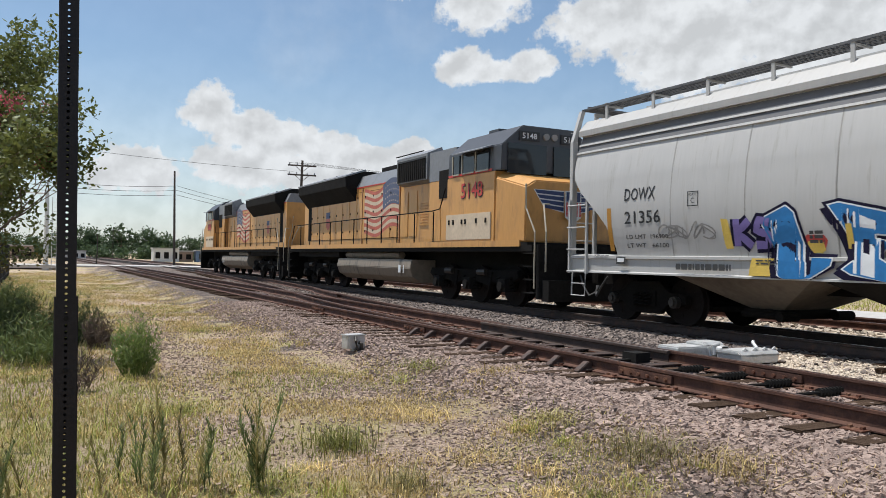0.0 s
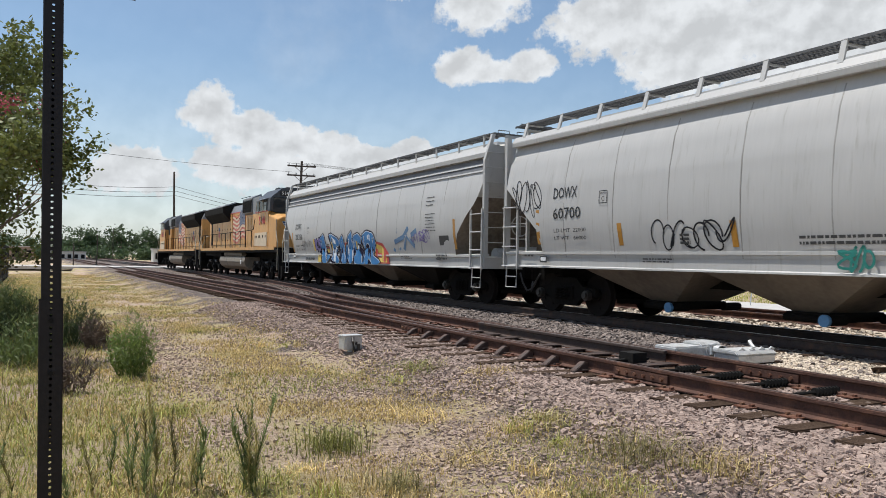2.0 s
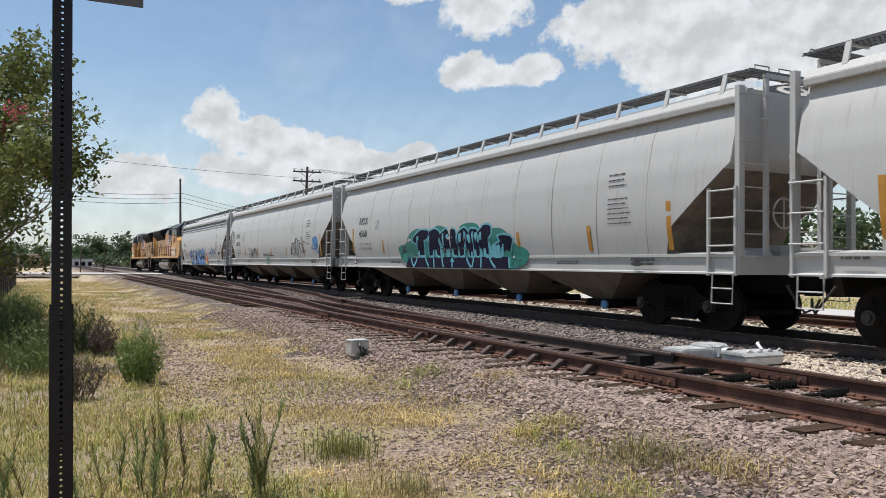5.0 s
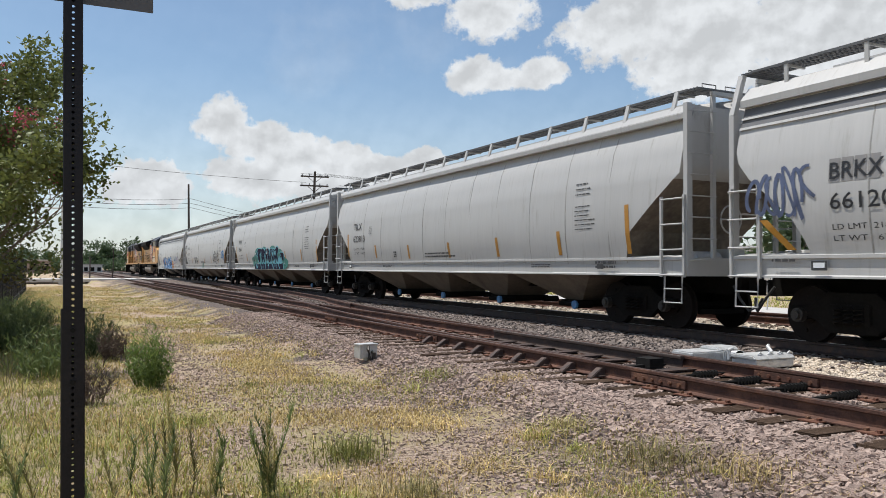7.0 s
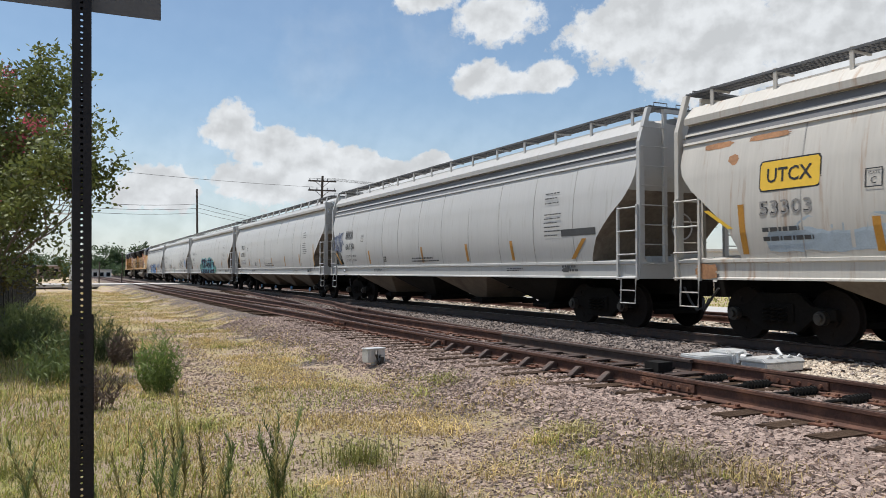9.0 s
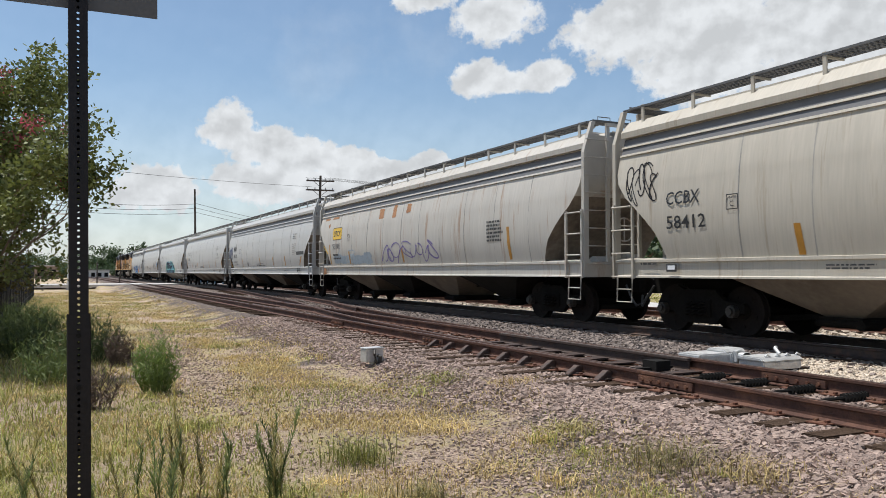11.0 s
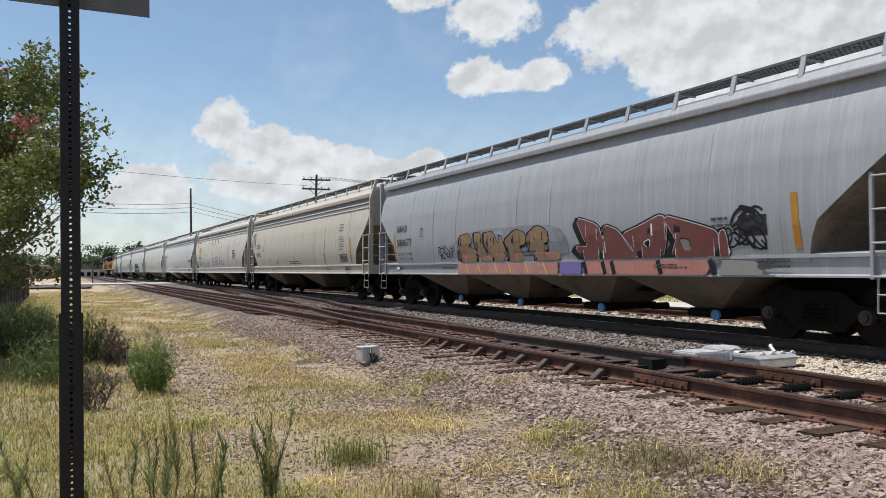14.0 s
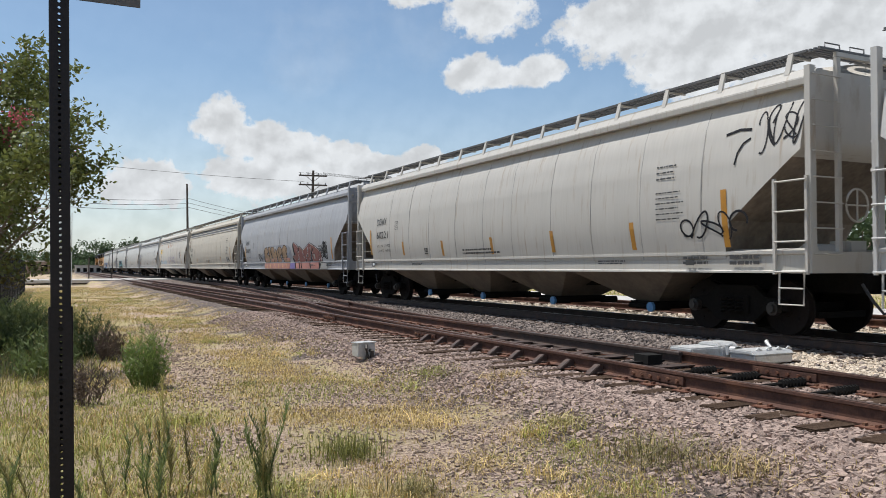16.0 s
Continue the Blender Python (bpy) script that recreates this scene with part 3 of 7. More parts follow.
def sprayed(side, words, layers, lift, label, low=1.0, shift=0.1, ease=0.16):
    """Painted letters: outlines from the widest to the fill as (reach, drop, material), layer over layer."""
    for k, (reach, drop, material) in enumerate(layers):
        last = k == len(layers) - 1
        for i, pts in enumerate(words):
            grown = outset(eased([(u + shift, z) for u, z in pts], ease), reach)
            side.blob("spray_letter" if last else "spray_outline", [(u - drop, max(low, z - drop * 0.6)) for u, z in grown], material, lift + 0.003 * k + 0.0003 * i, label if last else "")


def wildstyle(side, words, layers, name, label, lift=0.008):
    """Thick spray-painted strokes in layers from the widest, outermost colour to the fill."""
    for k, (width, material) in enumerate(layers):
        for i, pts in enumerate(words):
            dense = []
            for p, q in zip(pts, pts[1:]):
                n = max(1, int(math.hypot(q[0] - p[0], q[1] - p[1]) / 0.08))
                dense += [(p[0] + (q[0] - p[0]) * j / n, p[1] + (q[1] - p[1]) * j / n) for j in range(n)]
            dense.append(pts[-1])
            # bands across the stroke keep it on the curved side
            bands = max(2, int(width / 0.1))
            v, f = [], []
            for j, p in enumerate(dense):
                d = Vector(dense[min(j + 2, len(dense) - 1)]) - Vector(dense[max(j - 2, 0)])
                nrm = Vector((-d.y, d.x)).normalized() if d.length else Vector((0, 1))
                for b in range(bands + 1):
                    q = Vector(p) + nrm * width * (b / bands - 0.5)
                    v.append((q.x, max(1.03, q.y)))
            for j in range(len(dense) - 1):
                for b in range(bands):
                    a = j * (bands + 1) + b
                    f.append((a, a + 1, a + bands + 2, a + bands + 1))
            side.put(name, v, f, material, lift + 0.004 * k + 0.0006 * i, label if k == len(layers) - 1 else "")


def wheelset(parent, y, r):
    ws = new("wheelset")
    ws.parent = parent
    ws.location = (0, y, r)
    for s in (-1, 1):
        bm = bmesh.new()
        disc(bm, (s * 0.77, 0, 0), "x", r, 0.10, 26)
        disc(bm, (s * 0.705, 0, 0), "x", r + 0.028, 0.03, 26)
        disc(bm, (s * 0.83, 0, 0), "x", r * 0.32, 0.06, 12)
        for k in range(5):
            a = 2 * math.pi * k / 5
            disc(bm, (s * 0.825, r * 0.62 * math.cos(a), r * 0.62 * math.sin(a)), "x", 0.045, 0.02, 6)
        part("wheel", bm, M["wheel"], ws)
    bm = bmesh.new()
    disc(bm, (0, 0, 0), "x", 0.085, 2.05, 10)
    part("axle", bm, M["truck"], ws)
    return ws


def freight_truck(parent, y):
    """Two axles, cast side frames with springs, bearing caps, brake beam."""
    tr = new("truck")
    tr.parent = parent
    tr.location = (0, y, 0)
    r = 0.457
    for a in (-0.89, 0.89):
        wheelset(tr, a, r)
    for s in (-1, 1):
        bm = bmesh.new()
        outer = [(-1.13, 0.42), (-1.10, 0.60), (-0.66, 0.63), (-0.42, 0.84), (0.42, 0.84), (0.66, 0.63), (1.10, 0.60), (1.13, 0.42),
                 (0.66, 0.42), (0.42, 0.20), (-0.42, 0.20), (-0.66, 0.42)]
        x = s * 1.0
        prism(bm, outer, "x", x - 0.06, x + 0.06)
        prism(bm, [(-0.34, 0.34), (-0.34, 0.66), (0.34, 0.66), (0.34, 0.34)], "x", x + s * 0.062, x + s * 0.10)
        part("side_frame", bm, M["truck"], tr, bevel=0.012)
        for q in (-0.17, 0, 0.17):
            bm = bmesh.new()
            tube(bm, [(x + s * 0.13 + 0.065 * math.cos(k * 0.9), q + 0.065 * math.sin(k * 0.9), 0.35 + k * 0.0095) for k in range(30)], 0.017, 4)
            part("coil_spring", bm, M["truck"], tr)
        for a in (-0.89, 0.89):
            bm = bmesh.new()
            disc(bm, (x + s * 0.11, a, r), "x", 0.115, 0.12, 14)
            disc(bm, (x + s * 0.19, a, r), "x", 0.07, 0.06, 10)
            part("bearing_cap", bm, M["bearing"], tr, "grey roller bearing end cap")
    bm = bmesh.new()
    box(bm, -1.0, 1.0, -0.16, 0.16, 0.50, 0.76)
    part("bolster", bm, M["truck"], tr)
    for q in (-1.35, 1.28):
        bm = bmesh.new()
        box(bm, -0.6, 0.6, q, q + 0.07, 0.30, 0.40)
        part("brake_beam", bm, M["truck"], tr)
    return tr


def coupler(parent, y, s):
    bm = bmesh.new()
    box(bm, -0.07, 0.07, min(y, y - s * 0.6), max(y, y - s * 0.6), 0.78, 0.92)
    prism(bm, [(-0.16, y - 0.02), (-0.13, y + s * 0.12), (0.02, y + s * 0.16), (0.14, y + s * 0.02), (0.14, y - s * 0.1), (-0.14, y - s * 0.1)], "z", 0.70, 1.0)
    part("coupler", bm, M["truck"], parent)
    bm = bmesh.new()
    pts = [(-0.38, y - s * 0.25, 0.88), (-0.42, y - s * 0.05, 0.62), (-0.40, y + s * 0.12, 0.42), (-0.30, y + s * 0.25, 0.50), (-0.24, y + s * 0.3, 0.66)]
    tube(bm, pts, 0.025, 6)
    part("air_hose", bm, M["hose"], parent)


def hopper_car(length, style, paint, label, pitch=1.62, stripes=(), sill_low=1.06, seam_rng=1):
    """A four-bay covered hopper car; y runs forward, the origin lies on the rail top under its middle."""
    rng = random.Random(seam_rng)
    car = thing("covered_hopper_car", label, "rail car", group="cars of the train")
    half = length / 2 - 0.5
    prof, cut = PROFILE[style], ENDCUT[style]
    zs = [1.30, 1.5, 1.7, 1.95, 2.2, 2.45, 2.7, 2.9, 3.0, 3.2, 3.4, 3.6, 3.8, 3.95, 4.1, 4.3]
    # tank
    bm = bmesh.new()
    ny = int((2 * half) / 0.55)
    grid = {}
    for s in (-1, 1):
        for i, z in enumerate(zs):
            e = half - interp(cut, z)
            for j in range(ny + 1):
                y = -e + 2 * e * j / ny
                w = 0.012 * noise.noise((y * 0.9 + seam_rng * 7, z * 0.6, s)) if 1.4 < z < 3.9 else 0
                grid[s, i, j] = bm.verts.new((s * (interp(prof, z) + w), y, z))
    for s in (-1, 1):
        for i in range(len(zs) - 1):
            for j in range(ny):
                bm.faces.new((grid[s, i, j], grid[s, i, j + 1], grid[s, i + 1, j + 1], grid[s, i + 1, j]))
    for j in (0, ny):
        cap = [[bm.verts.new(grid[s, i, j].co) for i in range(len(zs))] for s in (-1, 1)]
        for i in range(7, len(zs) - 1):
            bm.faces.new((cap[0][i], cap[1][i], cap[1][i + 1], cap[0][i + 1]))
        # lower end sheet: dust colour with the shade below the slope painted in
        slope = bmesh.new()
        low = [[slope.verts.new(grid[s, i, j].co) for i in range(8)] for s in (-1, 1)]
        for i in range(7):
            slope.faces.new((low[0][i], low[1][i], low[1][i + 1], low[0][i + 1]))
        part("slope_sheet", slope, M["endgrimeshade"], car, "dust-stained sloping end sheet, its shade painted in dark brown")
    top = len(zs) - 1
    ridge = [bm.verts.new((0, grid[1, top, j].co.y, 4.52)) for j in range(ny + 1)]
    for s in (-1, 1):
        for j in range(ny):
            bm.faces.new((grid[s, top, j], grid[s, top, j + 1], ridge[j + 1], ridge[j]))
    for j in (0, ny):
        bm.faces.new((grid[-1, top, j], grid[1, top, j], ridge[j]))
    part("tank", bm, paint, car, smooth=True)
    # weld seams
    k, y = 0, -half + 2.2
    while y < half - 2.0:
        bm = bmesh.new()
        for z0, z1 in zip(zs, zs[1:]):
            if z1 > 4.0:
                continue
            a, b = interp(prof, z0), interp(prof, z1)
            for w, lift in ((0.009, 0.004),):
                q = [bm.verts.new(p) for p in ((-a - lift, y - w, z0), (-a - lift, y + w, z0), (-b - lift, y + w, z1), (-b - lift, y - w, z1),
                                               (-a + 0.02, y - w - 0.02, z0), (-a + 0.02, y + w + 0.02, z0), (-b + 0.02, y + w + 0.02, z1), (-b + 0.02, y - w - 0.02, z1))]
                for f in ((0, 1, 2, 3), (4, 0, 3, 7), (1, 5, 6, 2)):
                    bm.faces.new([q[i] for i in f])
        part("weld_seam", bm, M["seam"], car)
        y += pitch * rng.uniform(0.9, 1.1)
    # eaves
    for s in (-1, 1):
        e = half - 0.14
        if style == "plain":
            bm = bmesh.new()
            prism(bm, [(s * 1.22, 4.05), (s * 1.42, 4.04), (s * 1.43, 4.15), (s * 1.34, 4.30), (s * 1.16, 4.34), (s * 1.16, 4.08)], "y", -e + 0.02, e - 0.02)
            part("top_chord", bm, paint, car, bevel=0.01)
        else:
            # ribs in body paint; the dark strips between stand for shade under the chord
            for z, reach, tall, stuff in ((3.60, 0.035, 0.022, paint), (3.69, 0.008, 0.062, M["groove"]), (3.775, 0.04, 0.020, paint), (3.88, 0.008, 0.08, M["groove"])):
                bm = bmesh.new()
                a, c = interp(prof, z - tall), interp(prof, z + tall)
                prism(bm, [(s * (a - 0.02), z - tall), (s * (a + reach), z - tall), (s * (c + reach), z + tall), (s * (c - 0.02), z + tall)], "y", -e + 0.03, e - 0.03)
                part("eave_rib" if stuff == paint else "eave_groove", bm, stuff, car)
            bm = bmesh.new()
            prism(bm, [(s * 1.22, 3.99), (s * 1.40, 3.98), (s * 1.41, 4.10), (s * 1.20, 4.34), (s * 1.08, 4.30)], "y", -e, e)
            part("top_chord", bm, paint, car)
    # sills
    for s in (-1, 1):
        bm = bmesh.new()
        z0, z1 = sill_low, sill_low + 0.36
        prism(bm, [(s * 1.34, z0), (s * 1.53, z0), (s * 1.53, z0 + 0.03), (s * 1.50, z0 + 0.05), (s * 1.50, z1 - 0.07), (s * 1.54, z1 - 0.05), (s * 1.54, z1), (s * 1.34, z1 + 0.04)], "y", -half + 0.02, half - 0.02)
        part("side_sill", bm, paint, car)
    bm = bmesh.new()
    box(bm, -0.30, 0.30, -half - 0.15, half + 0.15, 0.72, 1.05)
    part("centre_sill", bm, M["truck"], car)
    # bays
    n_bays, first = 4, 3.0
    step = (2 * half - 2 * first) / n_bays
    for b in range(n_bays):
        yc = half - first - step * (b + 0.5)
        bm = bmesh.new()
        t = [(-1.42, yc - step / 2 + 0.05, sill_low + 0.02), (1.42, yc - step / 2 + 0.05, sill_low + 0.02), (1.42, yc + step / 2 - 0.05, sill_low + 0.02), (-1.42, yc + step / 2 - 0.05, sill_low + 0.02)]
        q = [(-0.62, yc - 0.34, 0.44), (0.62, yc - 0.34, 0.44), (0.62, yc + 0.34, 0.44), (-0.62, yc + 0.34, 0.44)]
        tv, qv = [bm.verts.new(p) for p in t], [bm.verts.new(p) for p in q]
        for i in range(4):
            bm.faces.new((tv[i], tv[(i + 1) % 4], qv[(i + 1) % 4], qv[i]))
        bm.faces.new(qv)
        bm.faces.new(tv[::-1])
        # brown bays; on ribbed cars every other one is near-black
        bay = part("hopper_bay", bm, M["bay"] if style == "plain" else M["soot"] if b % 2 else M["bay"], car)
        bm = bmesh.new()
        box(bm, -0.72, 0.72, yc - 0.40, yc + 0.40, 0.36, 0.44)
        box(bm, -0.66, 0.66, yc - 0.30, yc + 0.30, 0.27, 0.36)
        for s in (-1, 1):
            tube(bm, [(s * 0.5, yc - 0.52, 0.34), (s * 0.95, yc - 0.52, 0.34)], 0.085, 10)
            tube(bm, [(s * 0.72, yc - 0.52, 0.34), (s * 0.72, yc + 0.42, 0.34)], 0.06, 8)
        part("outlet_gate", bm, M["truck"], bay)
        if style == "plain":
            bm = bmesh.new()
            disc(bm, (-0.98, yc - 0.52, 0.34), "x", 0.10, 0.06, 14)
            part("outlet_cap", bm, M["capblue"], bay, "blue plastic outlet cap")
    # running boards
    for s in (-1, 1):
        bm = bmesh.new()
        a, b = (s * 0.80, s * 1.255)
        for x in (a, (a * 2 + b) / 3, (a + 2 * b) / 3, b):
            box(bm, x - 0.012, x + 0.012, -half + 0.25, half - 0.25, 4.585, 4.625)
        y = -half + 0.25
        while y < half - 0.25:
            box(bm, min(a, b), max(a, b), y, y + 0.035, 4.592, 4.612)
            y += 0.085
        part("running_board", bm, M["grating"], car, "dark open-grid steel roof walkway")
        y = -half + 0.55
        while y < half - 0.3:
            bm = bmesh.new()
            if style == "plain":
                prism(bm, [(s * 1.33, 4.26), (s * 1.37, 4.26), (s * 1.26, 4.64), (s * 1.22, 4.64)], "y", y - 0.05, y + 0.05)
                box(bm, min(s * 0.8, s * 1.24), max(s * 0.8, s * 1.24), y - 0.02, y + 0.02, 4.55, 4.584)
            else:
                prism(bm, [(s * 1.22, 4.24), (s * 1.25, 4.24), (s * 1.26, 4.64), (s * 1.23, 4.64)], "y", y - 0.035, y + 0.035)
                box(bm, min(s * 0.8, s * 1.24), max(s * 0.8, s * 1.24), y - 0.02, y + 0.02, 4.55, 4.584)
            part("walkway_bracket", bm, paint, car)
            y += 1.42
    # roof edge plates
    bm = bmesh.new()
    box(bm, -0.42, 0.42, -half + 1.2, half - 1.2, 4.44, 4.60)
    part("roof_hatch", bm, paint, car)
    # ends
    for e in (-1, 1):
        ye = e * half
        for s in (-1, 1):
            bm = bmesh.new()
            w = 0.10
            box(bm, min(s * 1.40, s * 1.53), max(s * 1.40, s * 1.53), min(ye, ye - e * w), max(ye, ye - e * w), sill_low, 4.30 if style == "plain" else 3.86)
            if style != "plain":
                prism(bm, [(s * 1.43, 3.862), (s * 1.53, 3.862), (s * 1.30, 4.58), (s * 1.20, 4.58)], "y", min(ye, ye - e * w), max(ye, ye - e * w))
            part("corner_post", bm, paint, car)
            bm = bmesh.new()
            box(bm, min(s * 0.80, s * 0.88), max(s * 0.80, s * 0.88), min(ye, ye - e * 0.07), max(ye, ye - e * 0.07), sill_low, 4.49)
            part("end_post", bm, paint, car)
            lad = new("end_ladder")
            lad.parent = car
            z = sill_low + 0.3
            while z < 4.2:
                bm = bmesh.new()
                tube(bm, [(s * 0.82, ye + e * 0.03, z), (s * 1.5, ye + e * 0.03, z)], 0.013, 5)
                part("rung", bm, paint, lad)
                z += 0.40
            lad = new("side_ladder")
            lad.parent = car
            yi = ye - e * 0.66
            bm = bmesh.new()
            box(bm, min(s * 1.53, s * 1.58), max(s * 1.53, s * 1.58), yi - 0.025, yi + 0.025, sill_low - 0.02, 2.58)
            box(bm, min(s * 1.535, s * 1.575), max(s * 1.535, s * 1.575), ye - e * 0.06 - 0.025, ye - e * 0.06 + 0.025, sill_low - 0.02, 2.58)
            part("stile", bm, paint, lad)
            for z in (sill_low + 0.02, sill_low + 0.50, sill_low + 0.98, sill_low + 1.46):
                bm = bmesh.new()
                tube(bm, [(s * 1.585, yi + e * 0.02, z), (s * 1.60, ye - e * 0.04, z)], 0.018, 6)
                part("rung", bm, paint, lad)
            bm = bmesh.new()
            ya, yb = ye - e * 0.14, ye - e * 0.6
            tube(bm, [(s * 1.52, ya, sill_low), (s * 1.54, ya, sill_low - 0.50), (s * 1.54, yb, sill_low - 0.50), (s * 1.52, yb, sill_low)], 0.018, 6)
            tube(bm, [(s * 1.54, ya, sill_low - 0.24), (s * 1.54, yb, sill_low - 0.24)], 0.015, 6)
            part("sill_step", bm, paint, car)
        bm = bmesh.new()
        box(bm, -1.5, 1.5, min(ye, ye - e * 0.12), max(ye, ye - e * 0.12), sill_low, sill_low + 0.34)
        box(bm, -1.4, 1.4, min(ye - e * 0.13, ye - e * 1.5), max(ye - e * 0.13, ye - e * 1.5), sill_low + 0.02, sill_low + 0.06)
        part("end_sill", bm, paint, car)
        bm = bmesh.new()
        box(bm, -0.88, 0.88, min(ye, ye - e * 0.07), max(ye, ye - e * 0.07), 4.50, 4.575)
        part("end_header", bm, paint, car)
        bm = bmesh.new()
        for k in range(5):
            q = ye - e * (0.02 + 0.085 * k)
            box(bm, -1.25, 1.25, min(q, q - e * 0.04), max(q, q - e * 0.04), 4.588, 4.624)
        for x in (-1.25, -0.6, 0.0, 0.6, 1.22):
            box(bm, x, x + 0.03, min(ye, ye - e * 0.42), max(ye, ye - e * 0.42), 4.578, 4.587)
        part("end_walkway", bm, M["grating"], car, "dark steel walkway across the car end")
        bm = bmesh.new()
        for x in (-1.1, -0.5):
            tube(bm, [(x, ye - e * 0.05, 4.62), (x, ye - e * 0.05, 4.70), (x + 0.35, ye - e * 0.05, 4.70), (x + 0.35, ye - e * 0.05, 4.62)], 0.012, 5)
        part("roof_grab_iron", bm, M["grating"], car)
        coupler(car, ye + e * 0.28, e)
    # brake gear on the trailing end
    bm = bmesh.new()
    tube(bm, [(-0.35 + 0.27 * math.cos(k * 0.3142), -half + 0.06, 2.15 + 0.27 * math.sin(k * 0.3142)) for k in range(21)], 0.018, 5)
    for a in range(4):
        tube(bm, [(-0.35, -half + 0.06, 2.15), (-0.35 + 0.27 * math.cos(a * 1.57), -half + 0.06, 2.15 + 0.27 * math.sin(a * 1.57))], 0.015, 5)
    part("brake_wheel", bm, paint, car)
    bm = bmesh.new()
    tube(bm, [(-0.75, -half + 0.7, 1.35), (-0.1, -half + 0.7, 1.35)], 0.20, 14)
    box(bm, 0.1, 0.5, -half + 0.5, -half + 0.9, 1.15, 1.6)
    part("brake_reservoir", bm, paint, car)
    for e in (-1, 1):
        freight_truck(car, e * (half - 1.95))
    side = Side(car, half, lambda z: interp(prof, z) if z > sill_low + 0.37 else 1.541)
    for u, z0, z1 in stripes:
        side.rect("reflector_strip", u, u + 0.13, z0, z1, M["orange"], slant=-0.04)
    return car, side, half


def standard_marks(side, half, mark, number, light="", heavy="", u0=2.2, z0=2.62, big=0.25, plate=3.82, data=True):
    w = 0.22 * len(mark)
    side.text(mark, u0, z0, big, M["black"], w * 0.98, bold=0.008)
    side.text(number, u0 + 0.01, z0 - 0.46, big, M["black"], 0.20 * len(number), bold=0.008)
    if light:
        side.text("LD LMT  " + light, u0 + 0.04, z0 - 0.76, 0.085, M["black"], 1.15)
        side.text("LT WT   " + heavy, u0 + 0.04, z0 - 0.93, 0.085, M["black"], 1.15)
    if plate:
        side.frame_box(plate, z0 - 0.19, 0.26, 0.27, 0.016, M["black"])
        side.text("PLATE", plate + 0.045, z0 + 0.0, 0.045, M["black"])
        side.text("C", plate + 0.085, z0 - 0.14, 0.10, M["black"])
    end = 2 * half
    if data:
        side.bars(end - 3.35, 3.05, 0.6, 3, 0.03, 0.115)
        side.bars(end - 3.35, 2.55, 0.75, 6, 0.026, 0.10)
    side.bars(8.6, 1.62, 2.2, 2, 0.045, 0.09)
    side.bars(0.9, 1.32, 0.6, 1, 0.04, 0.08)
    side.bars(5.1, 1.27, 0.9, 2, 0.025, 0.05)
    side.bars(end - 5.2, 1.27, 0.9, 2, 0.025, 0.05)
    side.bars(end - 2.7, 1.30, 0.75, 2, 0.05, 0.09)
    side.bars(6.1, 1.70, 0.28, 3, 0.05, 0.07)
    # card holder
    side.rect("routing_card_holder", 1.65, 1.93, 1.18, 1.33, M["bar"], 0.03)
    side.rect("routing_card", 1.69, 1.89, 1.22, 1.30, M["gwhite"], 0.036)
    side.rect("defect_card_holder", end - 2.62, end - 2.40, 1.19, 1.29, M["bar"], 0.03)


def six_wheel_truck(parent, y):
    tr = new("truck")
    tr.parent = parent
    tr.location = (0, y, 0)
    r = 0.533
    for a in (-1.85, 0.0, 1.85):
        wheelset(tr, a, r)
    for s in (-1, 1):
        bm = bmesh.new()
        x = s * 1.05
        prism(bm, [(-2.5, 0.78), (-2.4, 0.95), (2.4, 0.95), (2.5, 0.78), (2.2, 0.62), (1.2, 0.62), (0.95, 0.50), (0.45, 0.62), (-0.45, 0.62), (-0.95, 0.50), (-1.2, 0.62), (-2.2, 0.62)], "x", x - 0.09, x + 0.09)
        part("side_frame", bm, M["truck"], tr, bevel=0.012)
        for a in (-1.85, 0.0, 1.85):
            bm = bmesh.new()
            box(bm, min(x, x + s * 0.2), max(x, x + s * 0.2), a - 0.17, a + 0.17, 0.38, 0.72)
            disc(bm, (x + s * 0.22, a, r), "x", 0.12, 0.10, 12)
            part("journal_box", bm, M["soot"], tr)
            for q in (-0.30, 0.30):
                bm = bmesh.new()
                tube(bm, [(x + s * 0.05 + 0.08 * math.cos(k * 0.9), a + q + 0.08 * math.sin(k * 0.9), 0.40 + k * 0.011) for k in range(36)], 0.02, 5)
                part("coil_spring", bm, M["truck"], tr)
        for a in (-0.95, 0.95):
            bm = bmesh.new()
            tube(bm, [(x + s * 0.12, a, 0.88), (x + s * 0.16, a + 0.35, 0.88)], 0.09, 10)
            part("brake_cylinder", bm, M["bearing"], tr)
            bm = bmesh.new()
            tube(bm, [(x + s * 0.12, a - 0.3, 0.9), (x + s * 0.2, a - 0.3, 0.45)], 0.03, 6)
            part("sand_pipe", bm, M["truck"], tr)
    bm = bmesh.new()
    box(bm, -0.9, 0.9, -1.6, 1.6, 0.62, 0.9)
    part("truck_frame", bm, M["truck"], tr)
    return tr


def lettered(number, height, width):
    """A number, or four plain bars where it cannot be read."""
    if number:
        return glyphs(number, height, width, 0.012)
    v, f = [], []
    for i in range(4):
        a, b = width * (i + 0.1) / 4, width * (i + 0.85) / 4
        v += [(a, 0), (b, 0), (b, height), (a, height)]
        f.append((4 * i, 4 * i + 1, 4 * i + 2, 4 * i + 3))
    return v, f


